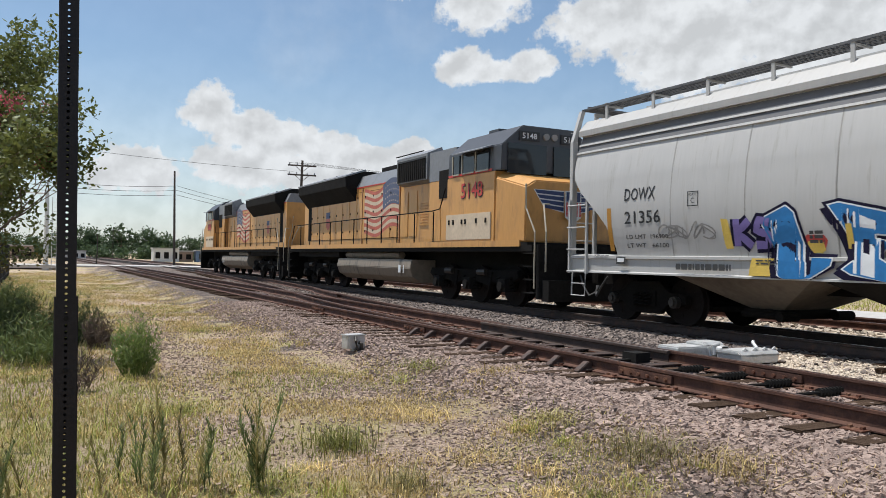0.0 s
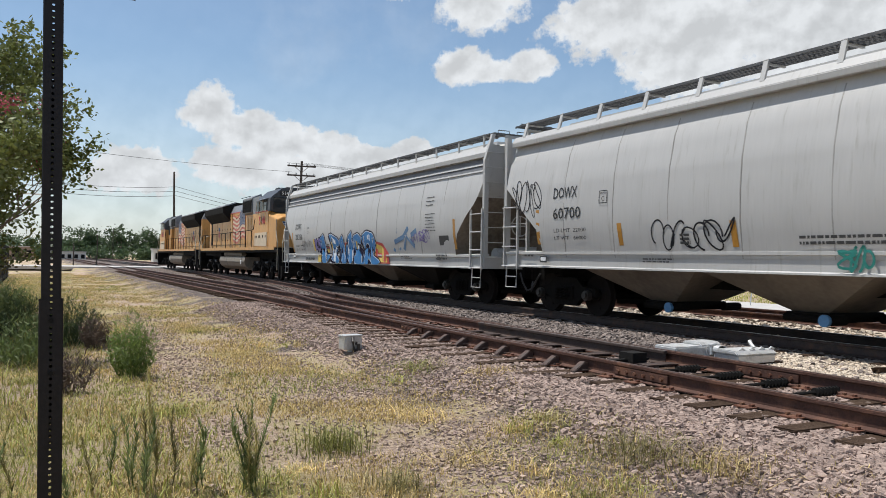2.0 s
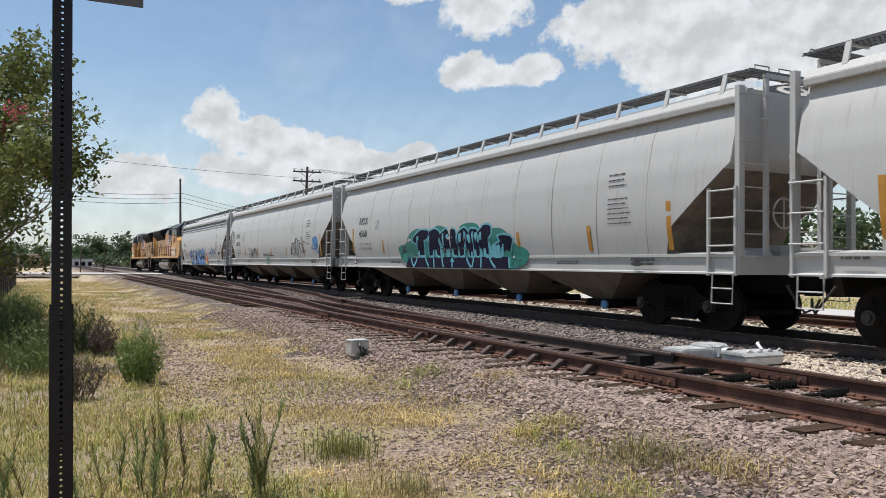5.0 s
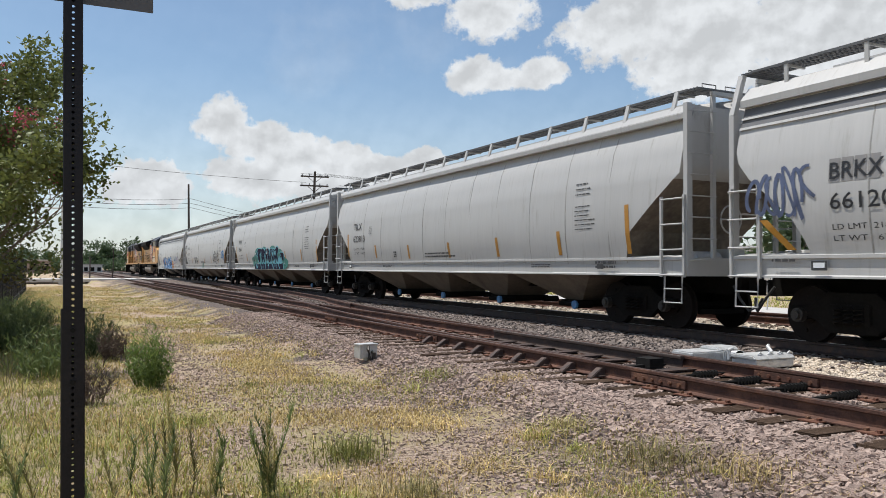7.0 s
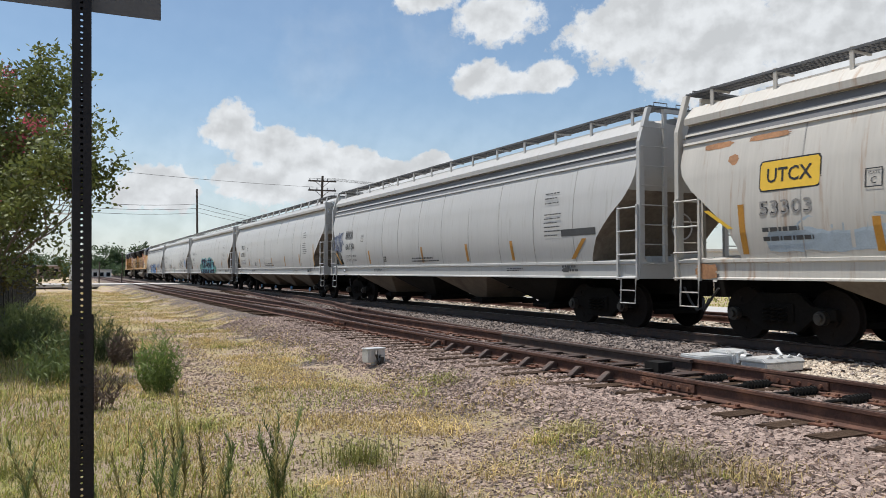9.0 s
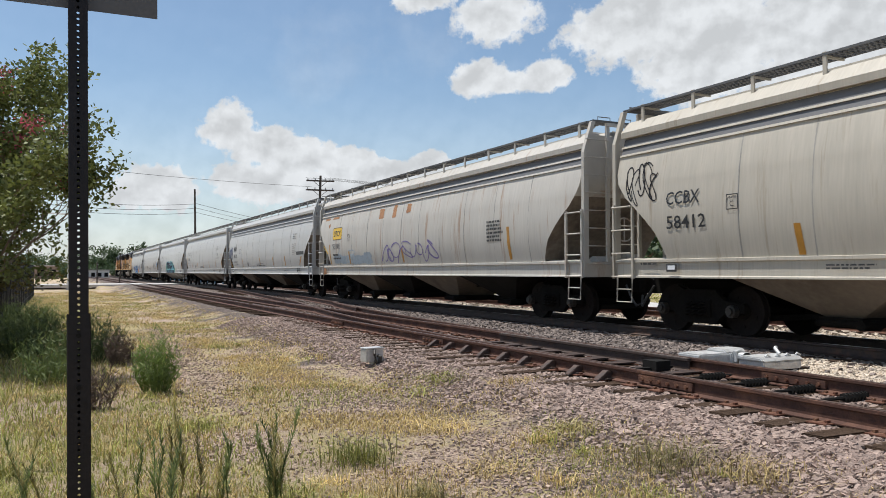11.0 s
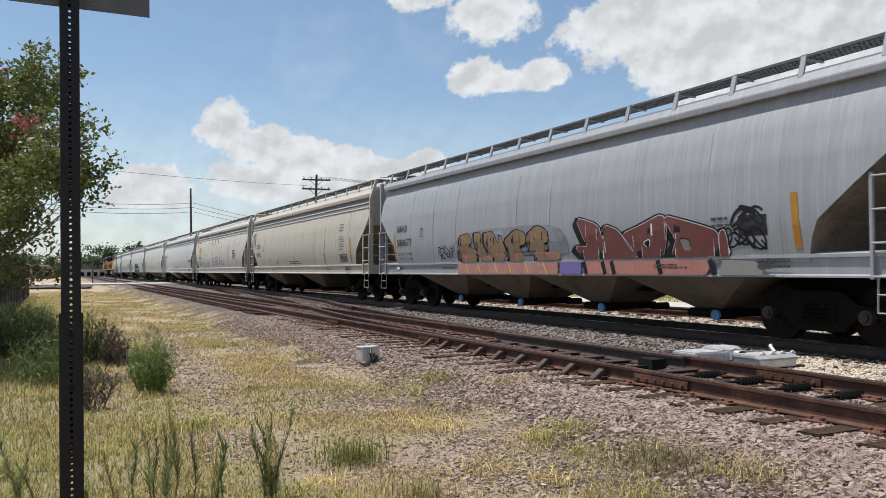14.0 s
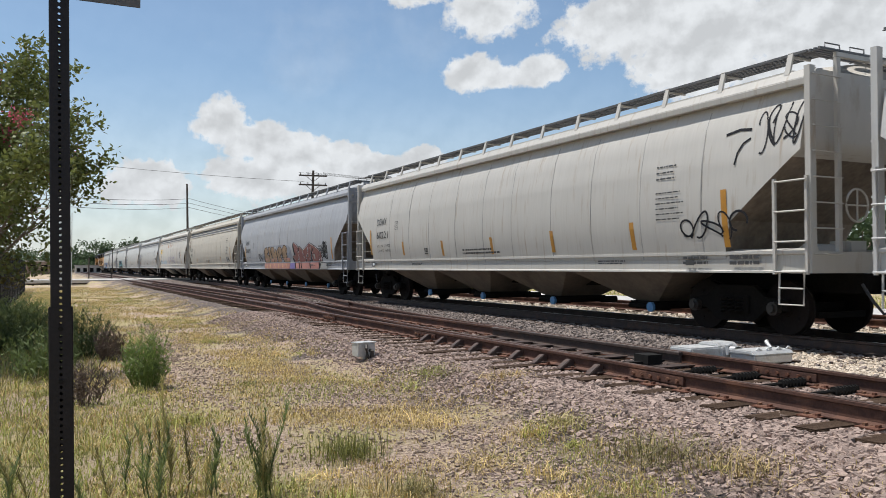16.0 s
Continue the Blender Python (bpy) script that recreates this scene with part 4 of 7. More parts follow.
def locomotive(length, side_sign, number):
    """A six-axle road locomotive; its cab lies towards -y, u counts metres from the cab-end coupling."""
    loco = thing("diesel_locomotive", "yellow and grey diesel freight locomotive with faded flag", "locomotive", group="locomotives of the train")
    half = length / 2
    Y = lambda u: u - half
    # frame and walkway
    bm = bmesh.new()
    box(bm, -1.50, 1.50, Y(1.0), Y(length - 0.9), 1.44, 1.60)
    box(bm, -0.55, 0.55, Y(0.55), Y(length - 0.5), 0.85, 1.44)
    part("underframe", bm, M["soot"], loco)
    for s in (-1, 1):
        bm = bmesh.new()
        box(bm, min(s * 1.50, s * 1.53), max(s * 1.50, s * 1.53), Y(1.5), Y(length - 1.3), 1.56, 1.72)
        part("walkway_edge", bm, M["yellow"], loco)
    bm = bmesh.new()
    box(bm, -1.5, 1.5, Y(1.2), Y(length - 1.1), 1.60, 1.66)
    part("walkway", bm, M["soot"], loco)
    # fuel tank
    bm = bmesh.new()
    prism(bm, [(-1.0, 0.42), (1.0, 0.42), (1.35, 0.62), (1.46, 0.90), (1.40, 1.18), (-1.40, 1.18), (-1.46, 0.90), (-1.35, 0.62)], "y", Y(7.9), Y(14.7))
    part("fuel_tank", bm, M["tank"], loco, "grey fuel tank streaked with grime", bevel=0.02)
    for s in (-1, 1):
        bm = bmesh.new()
        tube(bm, [(s * 1.15, Y(9.2), 1.32), (s * 1.15, Y(14.2), 1.32)], 0.13, 12)
        part("air_reservoir", bm, M["tank"], loco)
    # hood
    bm = bmesh.new()
    hood = [(-0.95, 1.66), (-0.95, 3.95), (-0.72, 4.38), (0.72, 4.38), (0.95, 3.95), (0.95, 1.66)]
    prism(bm, [p for p in hood if p[1] < 4.0], "y", Y(5.3), Y(length - 1.5))
    part("engine_hood", bm, M["yellow"], loco)
    bm = bmesh.new()
    prism(bm, [(-0.953, 3.951), (-0.73, 4.40), (0.73, 4.40), (0.953, 3.951)], "y", Y(5.4), Y(length - 1.55))
    part("hood_roof", bm, M["roofgrey"], loco)
    for s in (-1, 1):
        # hood doors, each proud of the side
        bm = bmesh.new()
        box(bm, min(s * 0.951, s * 0.958), max(s * 0.951, s * 0.958), Y(9.9), Y(length - 2.1), 1.93, 3.74)
        part("door_gap", bm, M["soot"], loco)
        u = 9.92
        while u < length - 2.6:
            bm = bmesh.new()
            box(bm, min(s * 0.951, s * 0.972), max(s * 0.951, s * 0.972), Y(u), Y(u + 0.775), 1.945, 3.725)
            part("hood_door", bm, M["yellow"], loco, bevel=0.008)
            for z in (2.2, 2.9, 3.5):
                bm = bmesh.new()
                box(bm, min(s * 0.973, s * 0.995), max(s * 0.973, s * 0.995), Y(u + 0.66), Y(u + 0.72), z, z + 0.07)
                part("door_latch", bm, M["soot"], loco)
            u += 0.80
        # red line under the roof
        bm = bmesh.new()
        box(bm, min(s * 0.951, s * 0.962), max(s * 0.951, s * 0.962), Y(5.5), Y(length - 1.6), 3.90, 3.94)
        part("red_stripe", bm, M["red"], loco)
        # inertial intake and blower box
        bm = bmesh.new()
        prism(bm, [(s * 0.9, 3.62), (s * 1.22, 3.72), (s * 1.22, 4.55), (s * 0.7, 4.78), (s * 0.6, 4.4)], "y", Y(7.3), Y(9.6))
        part("intake_housing", bm, M["roofgrey"], loco)
        for k in range(14):
            bm = bmesh.new()
            box(bm, min(s * 1.222, s * 1.25), max(s * 1.222, s * 1.25), Y(7.42 + k * 0.15), Y(7.52 + k * 0.15), 3.76, 4.40)
            part("intake_slat", bm, M["soot"], loco)
        bm = bmesh.new()
        box(bm, min(s * 1.221, s * 1.228), max(s * 1.221, s * 1.228), Y(7.38), Y(9.56), 3.74, 4.46)
        part("intake_screen", bm, M["black"], loco)
        for u0, u1 in ((5.56, 6.32), (6.38, 7.14)):
            bm = bmesh.new()
            box(bm, min(s * 1.181, s * 1.192), max(s * 1.181, s * 1.192), Y(u0), Y(u1), 1.75, 2.95)
            part("cabinet_door", bm, M["yellow"], loco, bevel=0.006)
        # flared radiators
        bm = bmesh.new()
        prism(bm, [(s * 0.80, 3.45), (s * 0.96, 3.42), (s * 1.42, 3.98), (s * 1.44, 4.34), (s * 0.60, 4.62), (s * 0.55, 4.40)], "y", Y(14.0), Y(length - 2.0))
        part("radiator_flare", bm, M["soot"], loco, "black flared radiator wing")
        bm = bmesh.new()
        prism(bm, [(s * 1.445, 4.35), (s * 0.60, 4.63), (s * 0.60, 4.70), (s * 1.45, 4.40)], "y", Y(13.95), Y(length - 1.95))
        part("radiator_cap", bm, M["roofgrey"], loco)
        # equipment cabinet behind the cab
        bm = bmesh.new()
        box(bm, min(s * 0.951, s * 1.18), max(s * 0.951, s * 1.18), Y(5.5), Y(7.2), 1.68, 3.6)
        part("equipment_cabinet", bm, M["yellow"], loco, bevel=0.015)
        bm = bmesh.new()
        box(bm, min(s * 1.181, s * 1.2), max(s * 1.181, s * 1.2), Y(5.6), Y(6.5), 3.05, 3.9)
        part("cabinet_grille", bm, M["soot"], loco)
        bm = bmesh.new()
        box(bm, min(s * 0.9, s * 1.18), max(s * 0.9, s * 1.18), Y(5.45), Y(7.2), 3.61, 4.52)
        part("cabinet_roof", bm, M["roofgrey"], loco)
    for s in (-1, 1):
        # louvred doors and grab irons on the hood
        for k in range(9):
            bm = bmesh.new()
            box(bm, min(s * 0.951, s * 0.985), max(s * 0.951, s * 0.985), Y(7.5), Y(8.3), 2.3 + k * 0.09, 2.35 + k * 0.09)
            part("louvre", bm, M["yellow"], loco)
        for u in (8.5, 9.2):
            bm = bmesh.new()
            box(bm, min(s * 0.951, s * 0.97), max(s * 0.951, s * 0.97), Y(u), Y(u + 0.6), 1.95, 3.45)
            part("hood_panel", bm, M["yellow"], loco, bevel=0.008)
        for u in (7.25, 9.85, 13.3):
            bm = bmesh.new()
            box(bm, min(s * 0.951, s * 0.99), max(s * 0.951, s * 0.99), Y(u), Y(u + 0.05), 1.7, 3.9)
            part("hood_seam", bm, M["rustpatch"], loco)
        bm = bmesh.new()
        tube(bm, [(s * 1.3, Y(7.4), 4.62), (s * 1.3, Y(9.5), 4.62)], 0.02, 5)
        part("lifting_rail", bm, M["soot"], loco)
        bm = bmesh.new()
        box(bm, min(s * 1.05, s * 1.3), max(s * 1.05, s * 1.3), Y(14.9), Y(20.2), 1.22, 1.42)
        part("cable_duct", bm, M["soot"], loco)
    for u, w, h in ((3.0, 0.5, 0.16), (3.9, 0.7, 0.22), (4.9, 0.35, 0.12)):
        bm = bmesh.new()
        box(bm, -w, w * 0.8, Y(u), Y(u + 0.55), 4.76, 4.76 + h * 0.6)
        part("roof_unit", bm, M["cabdark"], loco, bevel=0.02)
    bm = bmesh.new()
    for q in (-0.2, 0.0, 0.2):
        tube(bm, [(0.4 + q * 0.5, Y(6.2), 4.66), (0.4 + q * 0.5, Y(5.75), 4.66)], 0.03, 8, 0.07)
    box(bm, 0.2, 0.6, Y(6.0), Y(6.1), 4.4, 4.66)
    part("air_horn", bm, M["soot"], loco)
    # exhaust and roof gear
    bm = bmesh.new()
    box(bm, -0.5, 0.5, Y(11.2), Y(12.6), 4.40, 4.62)
    for u in (15.5, 17.3, 19.0):
        disc(bm, (0, Y(u), 4.66), "z", 0.6, 0.12, 20)
    part("roof_fans", bm, M["soot"], loco)
    # cab
    bm = bmesh.new()
    cabw = 1.50
    prism(bm, [(-cabw, 1.70), (-cabw, 3.55), (cabw, 3.55), (cabw, 1.70)], "y", Y(2.75), Y(5.4))
    part("cab_side", bm, M["yellow"], loco, bevel=0.02)
    bm = bmesh.new()
    prism(bm, [(-cabw, 3.552), (-cabw + 0.02, 4.22), (-0.85, 4.76), (0.85, 4.76), (cabw - 0.02, 4.22), (cabw, 3.552)], "y", Y(2.45), Y(5.35))
    part("cab_top", bm, M["cabdark"], loco, "dark grey cab roof", bevel=0.02)
    for s in (-1, 1):
        bm = bmesh.new()
        box(bm, min(s * 1.495, s * 1.512), max(s * 1.495, s * 1.512), Y(2.9), Y(5.3), 3.555, 3.62)
        part("red_stripe", bm, M["red"], loco)
        for u0, u1 in ((3.05, 3.75), (3.82, 4.5), (4.65, 5.05)):
            bm = bmesh.new()
            box(bm, min(s * 1.47, s * 1.525), max(s * 1.47, s * 1.525), Y(u0), Y(u1), 3.62, 4.14)
            w = part("cab_window", bm, M["glass"], loco, "dark cab side window")
            bm = bmesh.new()
            box(bm, min(s * 1.526, s * 1.545), max(s * 1.526, s * 1.545), Y(u1 - 0.05), Y(u1), 3.62, 4.14)
            box(bm, min(s * 1.526, s * 1.545), max(s * 1.526, s * 1.545), Y(u0), Y(u1 - 0.051), 3.58, 3.619)
            part("window_frame", bm, M["silver"], w)
        bm = bmesh.new()
        prism(bm, [(s * 1.48, 4.20), (s * 1.78, 4.12), (s * 1.78, 4.15), (s * 1.48, 4.25)], "y", Y(2.9), Y(4.6))
        part("sun_awning", bm, M["roofgrey"], loco)
        bm = bmesh.new()
        box(bm, min(s * 1.501, s * 1.53), max(s * 1.501, s * 1.53), Y(2.9), Y(5.38), 1.76, 2.48)
        bb = part("battery_box", bm, M["flagwhite"], loco, "cream battery box with latches", bevel=0.01)
        for u in (3.1, 3.6, 4.2, 4.4, 4.9, 5.15):
            bm = bmesh.new()
            box(bm, min(s * 1.531, s * 1.55), max(s * 1.531, s * 1.55), Y(u), Y(u + 0.07), 2.2, 2.33)
            part("latch", bm, M["soot"], bb)
    # nose, wide and sloping
    bm = bmesh.new()
    lo = [(-1.49, 1.68), (-1.49, 3.38), (-1.2, 3.54), (1.2, 3.54), (1.49, 3.38), (1.49, 1.68)]
    hi = [(-1.40, 1.68), (-1.40, 3.05), (-1.1, 3.22), (1.1, 3.22), (1.40, 3.05), (1.40, 1.68)]
    a = [bm.verts.new((p[0], Y(2.74), p[1])) for p in lo]
    b = [bm.verts.new((p[0], Y(1.45), p[1])) for p in hi]
    for i in range(6):
        bm.faces.new((a[i], a[(i + 1) % 6], b[(i + 1) % 6], b[i]))
    bm.faces.new(a)
    bm.faces.new(b)
    part("nose", bm, M["yellow"], loco, bevel=0.03)
    bm = bmesh.new()
    box(bm, 0.55, 1.15, Y(1.40), Y(1.448), 1.75, 2.55)
    part("nose_door", bm, M["yellow"], loco, bevel=0.02)
    # windscreens and number boards
    for s in (-1, 1):
        bm = bmesh.new()
        box(bm, min(s * 0.12, s * 1.32), max(s * 0.12, s * 1.32), Y(2.41), Y(2.448), 3.48, 4.26)
        part("windscreen", bm, M["glass"], loco, "dark windscreen")
        bm = bmesh.new()
        box(bm, min(s * 0.35, s * 0.98), max(s * 0.35, s * 0.98), Y(2.41), Y(2.448), 4.36, 4.60)
        nb = part("number_board", bm, M["black"], loco)
        v, f = lettered(number, 0.15, 0.46)
        me = soup("number", [(s * 0.665 + (p[0] - 0.23), Y(2.404), 4.405 + p[1]) for p in v], f, M["gwhite"])
        t = new("number", me)
        t.parent = nb
    bm = bmesh.new()
    for q in (-0.13, 0.13):
        disc(bm, (q, Y(2.42), 4.50), "y", 0.09, 0.06, 14)
    part("headlight", bm, M["insulator"], loco)
    # pilot, steps and end rails at both ends
    for e, u, w in ((-1, 0.75, 1.45), (1, length - 0.75, 1.45)):
        y = Y(u)
        bm = bmesh.new()
        box(bm, -w, w, min(y, y - e * 0.12), max(y, y - e * 0.12), 0.30, 1.60)
        prism(bm, [(-w * 0.95, 0.25), (w * 0.95, 0.25), (w * 0.95, 0.75), (-w * 0.95, 0.75)], "y", y + e * 0.02, y + e * 0.30)
        part("pilot", bm, M["soot"], loco)
        for s in (-1, 1):
            for i in range(4):
                bm = bmesh.new()
                box(bm, min(s * 1.05, s * 1.5), max(s * 1.05, s * 1.5), min(y - e * 0.14, y - e * 0.62), max(y - e * 0.14, y - e * 0.62), 0.42 + i * 0.32, 0.45 + i * 0.32)
                part("step", bm, M["soot"], loco)
            bm = bmesh.new()
            tube(bm, [(s * 1.52, y - e * 0.10, 0.55), (s * 1.52, y - e * 0.10, 1.9), (s * 1.48, y - e * 0.55, 2.5), (s * 1.46, y - e * 0.60, 3.1)], 0.022, 6)
            tube(bm, [(s * 1.30, y + e * 0.05, 0.95), (s * 1.30, y + e * 0.05, 1.9), (s * 1.1, y - e * 0.35, 2.6), (s * 0.9, y - e * 0.4, 2.62)], 0.022, 6)
            part("grab_rail", bm, M["silver"], loco, "pale grab rail")
        coupler(loco, Y(0.3) if e < 0 else Y(length - 0.3), e)
    # side handrails
    for s in (-1, 1):
        rail = new("handrail")
        rail.parent = loco
        bm = bmesh.new()
        tube(bm, [(s * 1.47, Y(5.55), 3.3), (s * 1.47, Y(5.9), 2.70), (s * 1.47, Y(6.4), 2.66), (s * 1.47, Y(length - 1.6), 2.62), (s * 1.47, Y(length - 1.3), 2.0)], 0.02, 6)
        part("rail_bar", bm, M["soot"], rail)
        u = 6.3
        while u < length - 1.4:
            bm = bmesh.new()
            tube(bm, [(s * 1.47, Y(u), 1.66), (s * 1.47, Y(u), 2.63)], 0.02, 6)
            part("stanchion", bm, M["soot"], rail)
            u += 1.32
    for u in (4.6, length - 4.6):
        six_wheel_truck(loco, Y(u))
    # markings on the side seen from the siding
    s = side_sign
    flip = s * 1.0

    def decal(name, quads, x, material, lift=0.0):
        v, f = [], []
        for q in quads:
            i = len(v)
            v += [(s * (x + lift), Y(u), z) for u, z in q]
            f.append(tuple(range(i, i + len(q))))
        ob = new(name, soup(name, v, f, material))
        ob.parent = loco
        return ob

    v, f = lettered(number, 0.42, 1.20)
    u0 = 3.35 if s > 0 else 4.55
    for name, k, m, lift in (("number_shadow", 0.03, M["black"], 0.006), ("number", 0.0, M["red"], 0.010)):
        me = soup(name, [(s * (1.505 + lift), Y(u0 + flip * (p[0] + k)), 2.92 + p[1] - k) for p in v], f, m)
        t = new(name, me)
        t.parent = loco
    # waving flag: stripes and canton
    f0, f1 = 9.9, 13.1
    fl = lambda k: f0 + (f1 - f0) * k
    wave = lambda k: 0.13 * math.sin(k * 7.5) - 0.25 * k + 0.12
    n = 18
    for r in range(13):
        z0 = 2.15 + r * 0.13
        quads = []
        for i in range(n):
            a, b = i / n, (i + 1) / n
            quads.append([(fl(a), z0 + wave(a)), (fl(b), z0 + wave(b)), (fl(b), z0 + 0.125 + wave(b)), (fl(a), z0 + 0.125 + wave(a))])
        decal("flag_stripe", quads, 0.973, M["flagred"] if r % 2 == 0 else M["flagwhite"], 0.004)
    quads = []
    for i in range(8):
        a, b = i / n, (i + 1) / n
        quads.append([(fl(a), 2.95 + wave(a)), (fl(b), 2.95 + wave(b)), (fl(b), 3.86 + wave(b)), (fl(a), 3.86 + wave(a))])
    decal("flag_canton", quads, 0.973, M["navy"], 0.008)
    stars = []
    for i in range(7):
        for j in range(4):
            k = (i + 0.6) / n
            u, z = fl(k), 3.06 + j * 0.2 + wave(k)
            stars.append([(u - 0.03, z), (u, z - 0.04), (u + 0.03, z), (u, z + 0.04)])
    decal("flag_star", stars, 0.973, M["flagwhite"], 0.011)
    # blank emblem shield on the rear hood
    decal("emblem", [[(17.0, 2.5), (17.25, 2.35), (17.5, 2.5), (17.5, 2.85), (17.0, 2.85)]], 0.973, M["flagred"], 0.004)
    decal("emblem_head", [[(17.0, 2.86), (17.5, 2.86), (17.5, 3.12), (17.0, 3.12)]], 0.973, M["wingblue"], 0.004)
    decal("fuel_mark", [[(8.35, 0.75), (8.42, 0.75), (8.42, 1.0), (8.35, 1.0)], [(8.6, 0.75), (8.78, 0.75), (8.78, 1.0), (8.6, 1.0)]], 1.455, M["gwhite"], 0.02)
    # wing emblem on the nose: blue bars and a red-striped shield, plain shapes
    def nose(name, quads, material, lift):
        v, f = [], []
        for q in quads:
            i = len(v)
            v += [(x * 1.15, Y(1.45) - lift, z * 1.08 + 0.06) for x, z in q]
            f.append(tuple(range(i, i + len(q))))
        ob = new(name, soup(name, v, f, material))
        ob.parent = loco
    for g in (-1, 1):
        nose("wing_edge", [[(g * 0.2, 2.2), (g * 0.75, 2.32), (g * 1.02, 2.72), (g * 0.2, 2.72)]], M["gwhite"], 0.006)
        nose("wing", [[(g * 0.22, 2.24 + i * 0.12), (g * (0.72 + i * 0.07), 2.30 + i * 0.11), (g * (0.78 + i * 0.07), 2.38 + i * 0.11), (g * 0.22, 2.33 + i * 0.12)] for i in range(4)], M["wingblue"], 0.010)
    nose("shield", [[(-0.22, 2.1), (0, 1.95), (0.22, 2.1), (0.22, 2.72), (-0.22, 2.72)]], M["gwhite"], 0.07)
    nose("shield_stripe", [[(-0.19 + i * 0.09, 2.12), (-0.15 + i * 0.09, 2.12), (-0.15 + i * 0.09, 2.45), (-0.19 + i * 0.09, 2.45)] for i in range(5)], M["red"], 0.074)
    nose("shield_head", [[(-0.19, 2.47), (0.19, 2.47), (0.19, 2.69), (-0.19, 2.69)]], M["wingblue"], 0.074)
    return loco


# coupling points behind the first pair of locomotives, at the start of the clip
LOCO_LEN = 22.1
FRONT = 14.5
ends = [14.5, -4.97, -25.57, -46.4, -67.24, -88.2, -108.9, -129.55, -150.1, -171.0, -191.8]
cars = []      # (object, place along the track at the start)
loco_a = locomotive(LOCO_LEN, 1, "")
loco_b = locomotive(LOCO_LEN, -1, "5148")
cars.append((loco_b, FRONT + LOCO_LEN / 2, 0.0))
cars.append((loco_a, FRONT + LOCO_LEN * 1.5, 180.0))


def add_car(i, style, paint, label, **kw):
    length = ends[i] - ends[i + 1]
    car, side, half = hopper_car(length, style, paint, label, seam_rng=i + 1, **kw)
    cars.append((car, (ends[i] + ends[i + 1]) / 2, 0.0))
    return side, half


PLAIN_STRIPES = [(1.55, 1.6, 2.5), (4.42, 1.55, 2.0), (7.3, 1.5, 1.95), (10.2, 1.5, 1.95), (13.0, 1.5, 2.0), (15.8, 1.5, 2.05), (18.2, 1.5, 2.5)]
RIB_STRIPES = [(1.42, 1.44, 2.32), (16.9, 1.5, 2.35)]

# white car with the blue mural
side, half = add_car(0, "ribbed", M["white"], "dirty white covered hopper car with large blue graffiti", stripes=RIB_STRIPES, sill_low=0.98)
standard_marks(side, half, "DOWX", "21356", "196900", "66100", u0=1.92, z0=2.44, plate=3.62)
rng = random.Random(5)
side.blob("spray_halo", [(11.0, 1.04), (12.4, 1.04), (12.2, 1.38), (11.8, 1.72), (11.2, 1.81)], M["gred"], 0.006)
side.blob("spray_flare", [(11.0, 1.08), (12.2, 1.08), (12.05, 1.36), (11.7, 1.64), (11.2, 1.72)], M["gyellow"], 0.008)
side.blob("spray_flare", [(4.95, 1.03), (5.6, 1.03), (5.6, 1.32), (5.0, 1.32)], M["gyellow"], 0.006)
side.blob("spray_flare", [(4.45, 1.48), (4.62, 1.48), (4.55, 1.98), (4.38, 2.0)], M["gyellow"], 0.010)
wildstyle(side, [[(4.72, 1.98), (4.72, 1.52)], [(4.98, 1.95), (4.74, 1.75), (5.02, 1.52)], [(5.38, 1.9), (5.18, 1.95), (5.12, 1.78), (5.36, 1.7), (5.34, 1.54), (5.1, 1.54)]],
          [(0.26, M["gnavy"]), (0.14, M["gpurple"])], "spray_letter", "small violet spray-painted shape")
BLUE = [(0.05, 0.11, M["gnavy"]), (0.09, 0.0, M["gnavy"]), (0.045, 0.0, M["gwhite"]), (0.022, 0.0, M["gblue"])]
blue = "thick blue spray-painted letter with white edge"
word = []
word.append([(5.14, 1.94), (5.68, 2.16), (5.93, 1.32), (6.43, 1.3), (5.92, 1.0), (5.44, 1.0), (5.4, 1.44)])
word.append([(6.34, 2.17), (7.42, 1.91), (7.37, 1.68), (7.01, 1.71), (6.99, 1.6), (7.24, 1.54), (7.02, 1.35), (7.41, 1.13), (7.34, 1.0), (6.56, 1.15), (6.79, 1.31), (6.64, 1.77)])
word.append([(7.49, 1.84), (7.87, 2.07), (8.07, 1.33), (8.27, 1.73), (8.53, 1.41), (8.42, 1.99), (8.84, 2.19), (8.96, 1.19), (8.63, 1.0), (8.36, 1.26), (8.17, 1.0), (7.75, 1.0)])
word.append([(9.75, 1.94), (9.45, 2.09), (9.01, 2.0), (8.97, 1.64), (9.23, 1.33), (9.06, 1.24), (9.06, 1.05), (9.44, 1.0), (10.01, 1.0), (10.07, 1.23), (9.85, 1.44), (9.36, 1.68), (9.39, 1.85), (9.69, 1.73)])
word.append([(9.84, 1.99), (10.3, 2.16), (10.89, 2.05), (11.05, 1.8), (11.0, 1.53), (10.74, 1.31), (11.42, 1.11), (11.22, 1.0), (10.8, 1.0), (10.51, 1.24), (10.34, 1.21), (10.37, 1.0), (10.07, 1.0), (10.13, 1.49)])
sprayed(side, word, BLUE, 0.007, blue, 1.0)
sprayed(side, [[(10.21, 1.69), (10.45, 1.72), (10.51, 1.61), (10.25, 1.51)]], [(0.03, 0.0, M["gwhite"]), (0.01, 0.0, M["gnavy"])], 0.019, "navy counter of a letter")
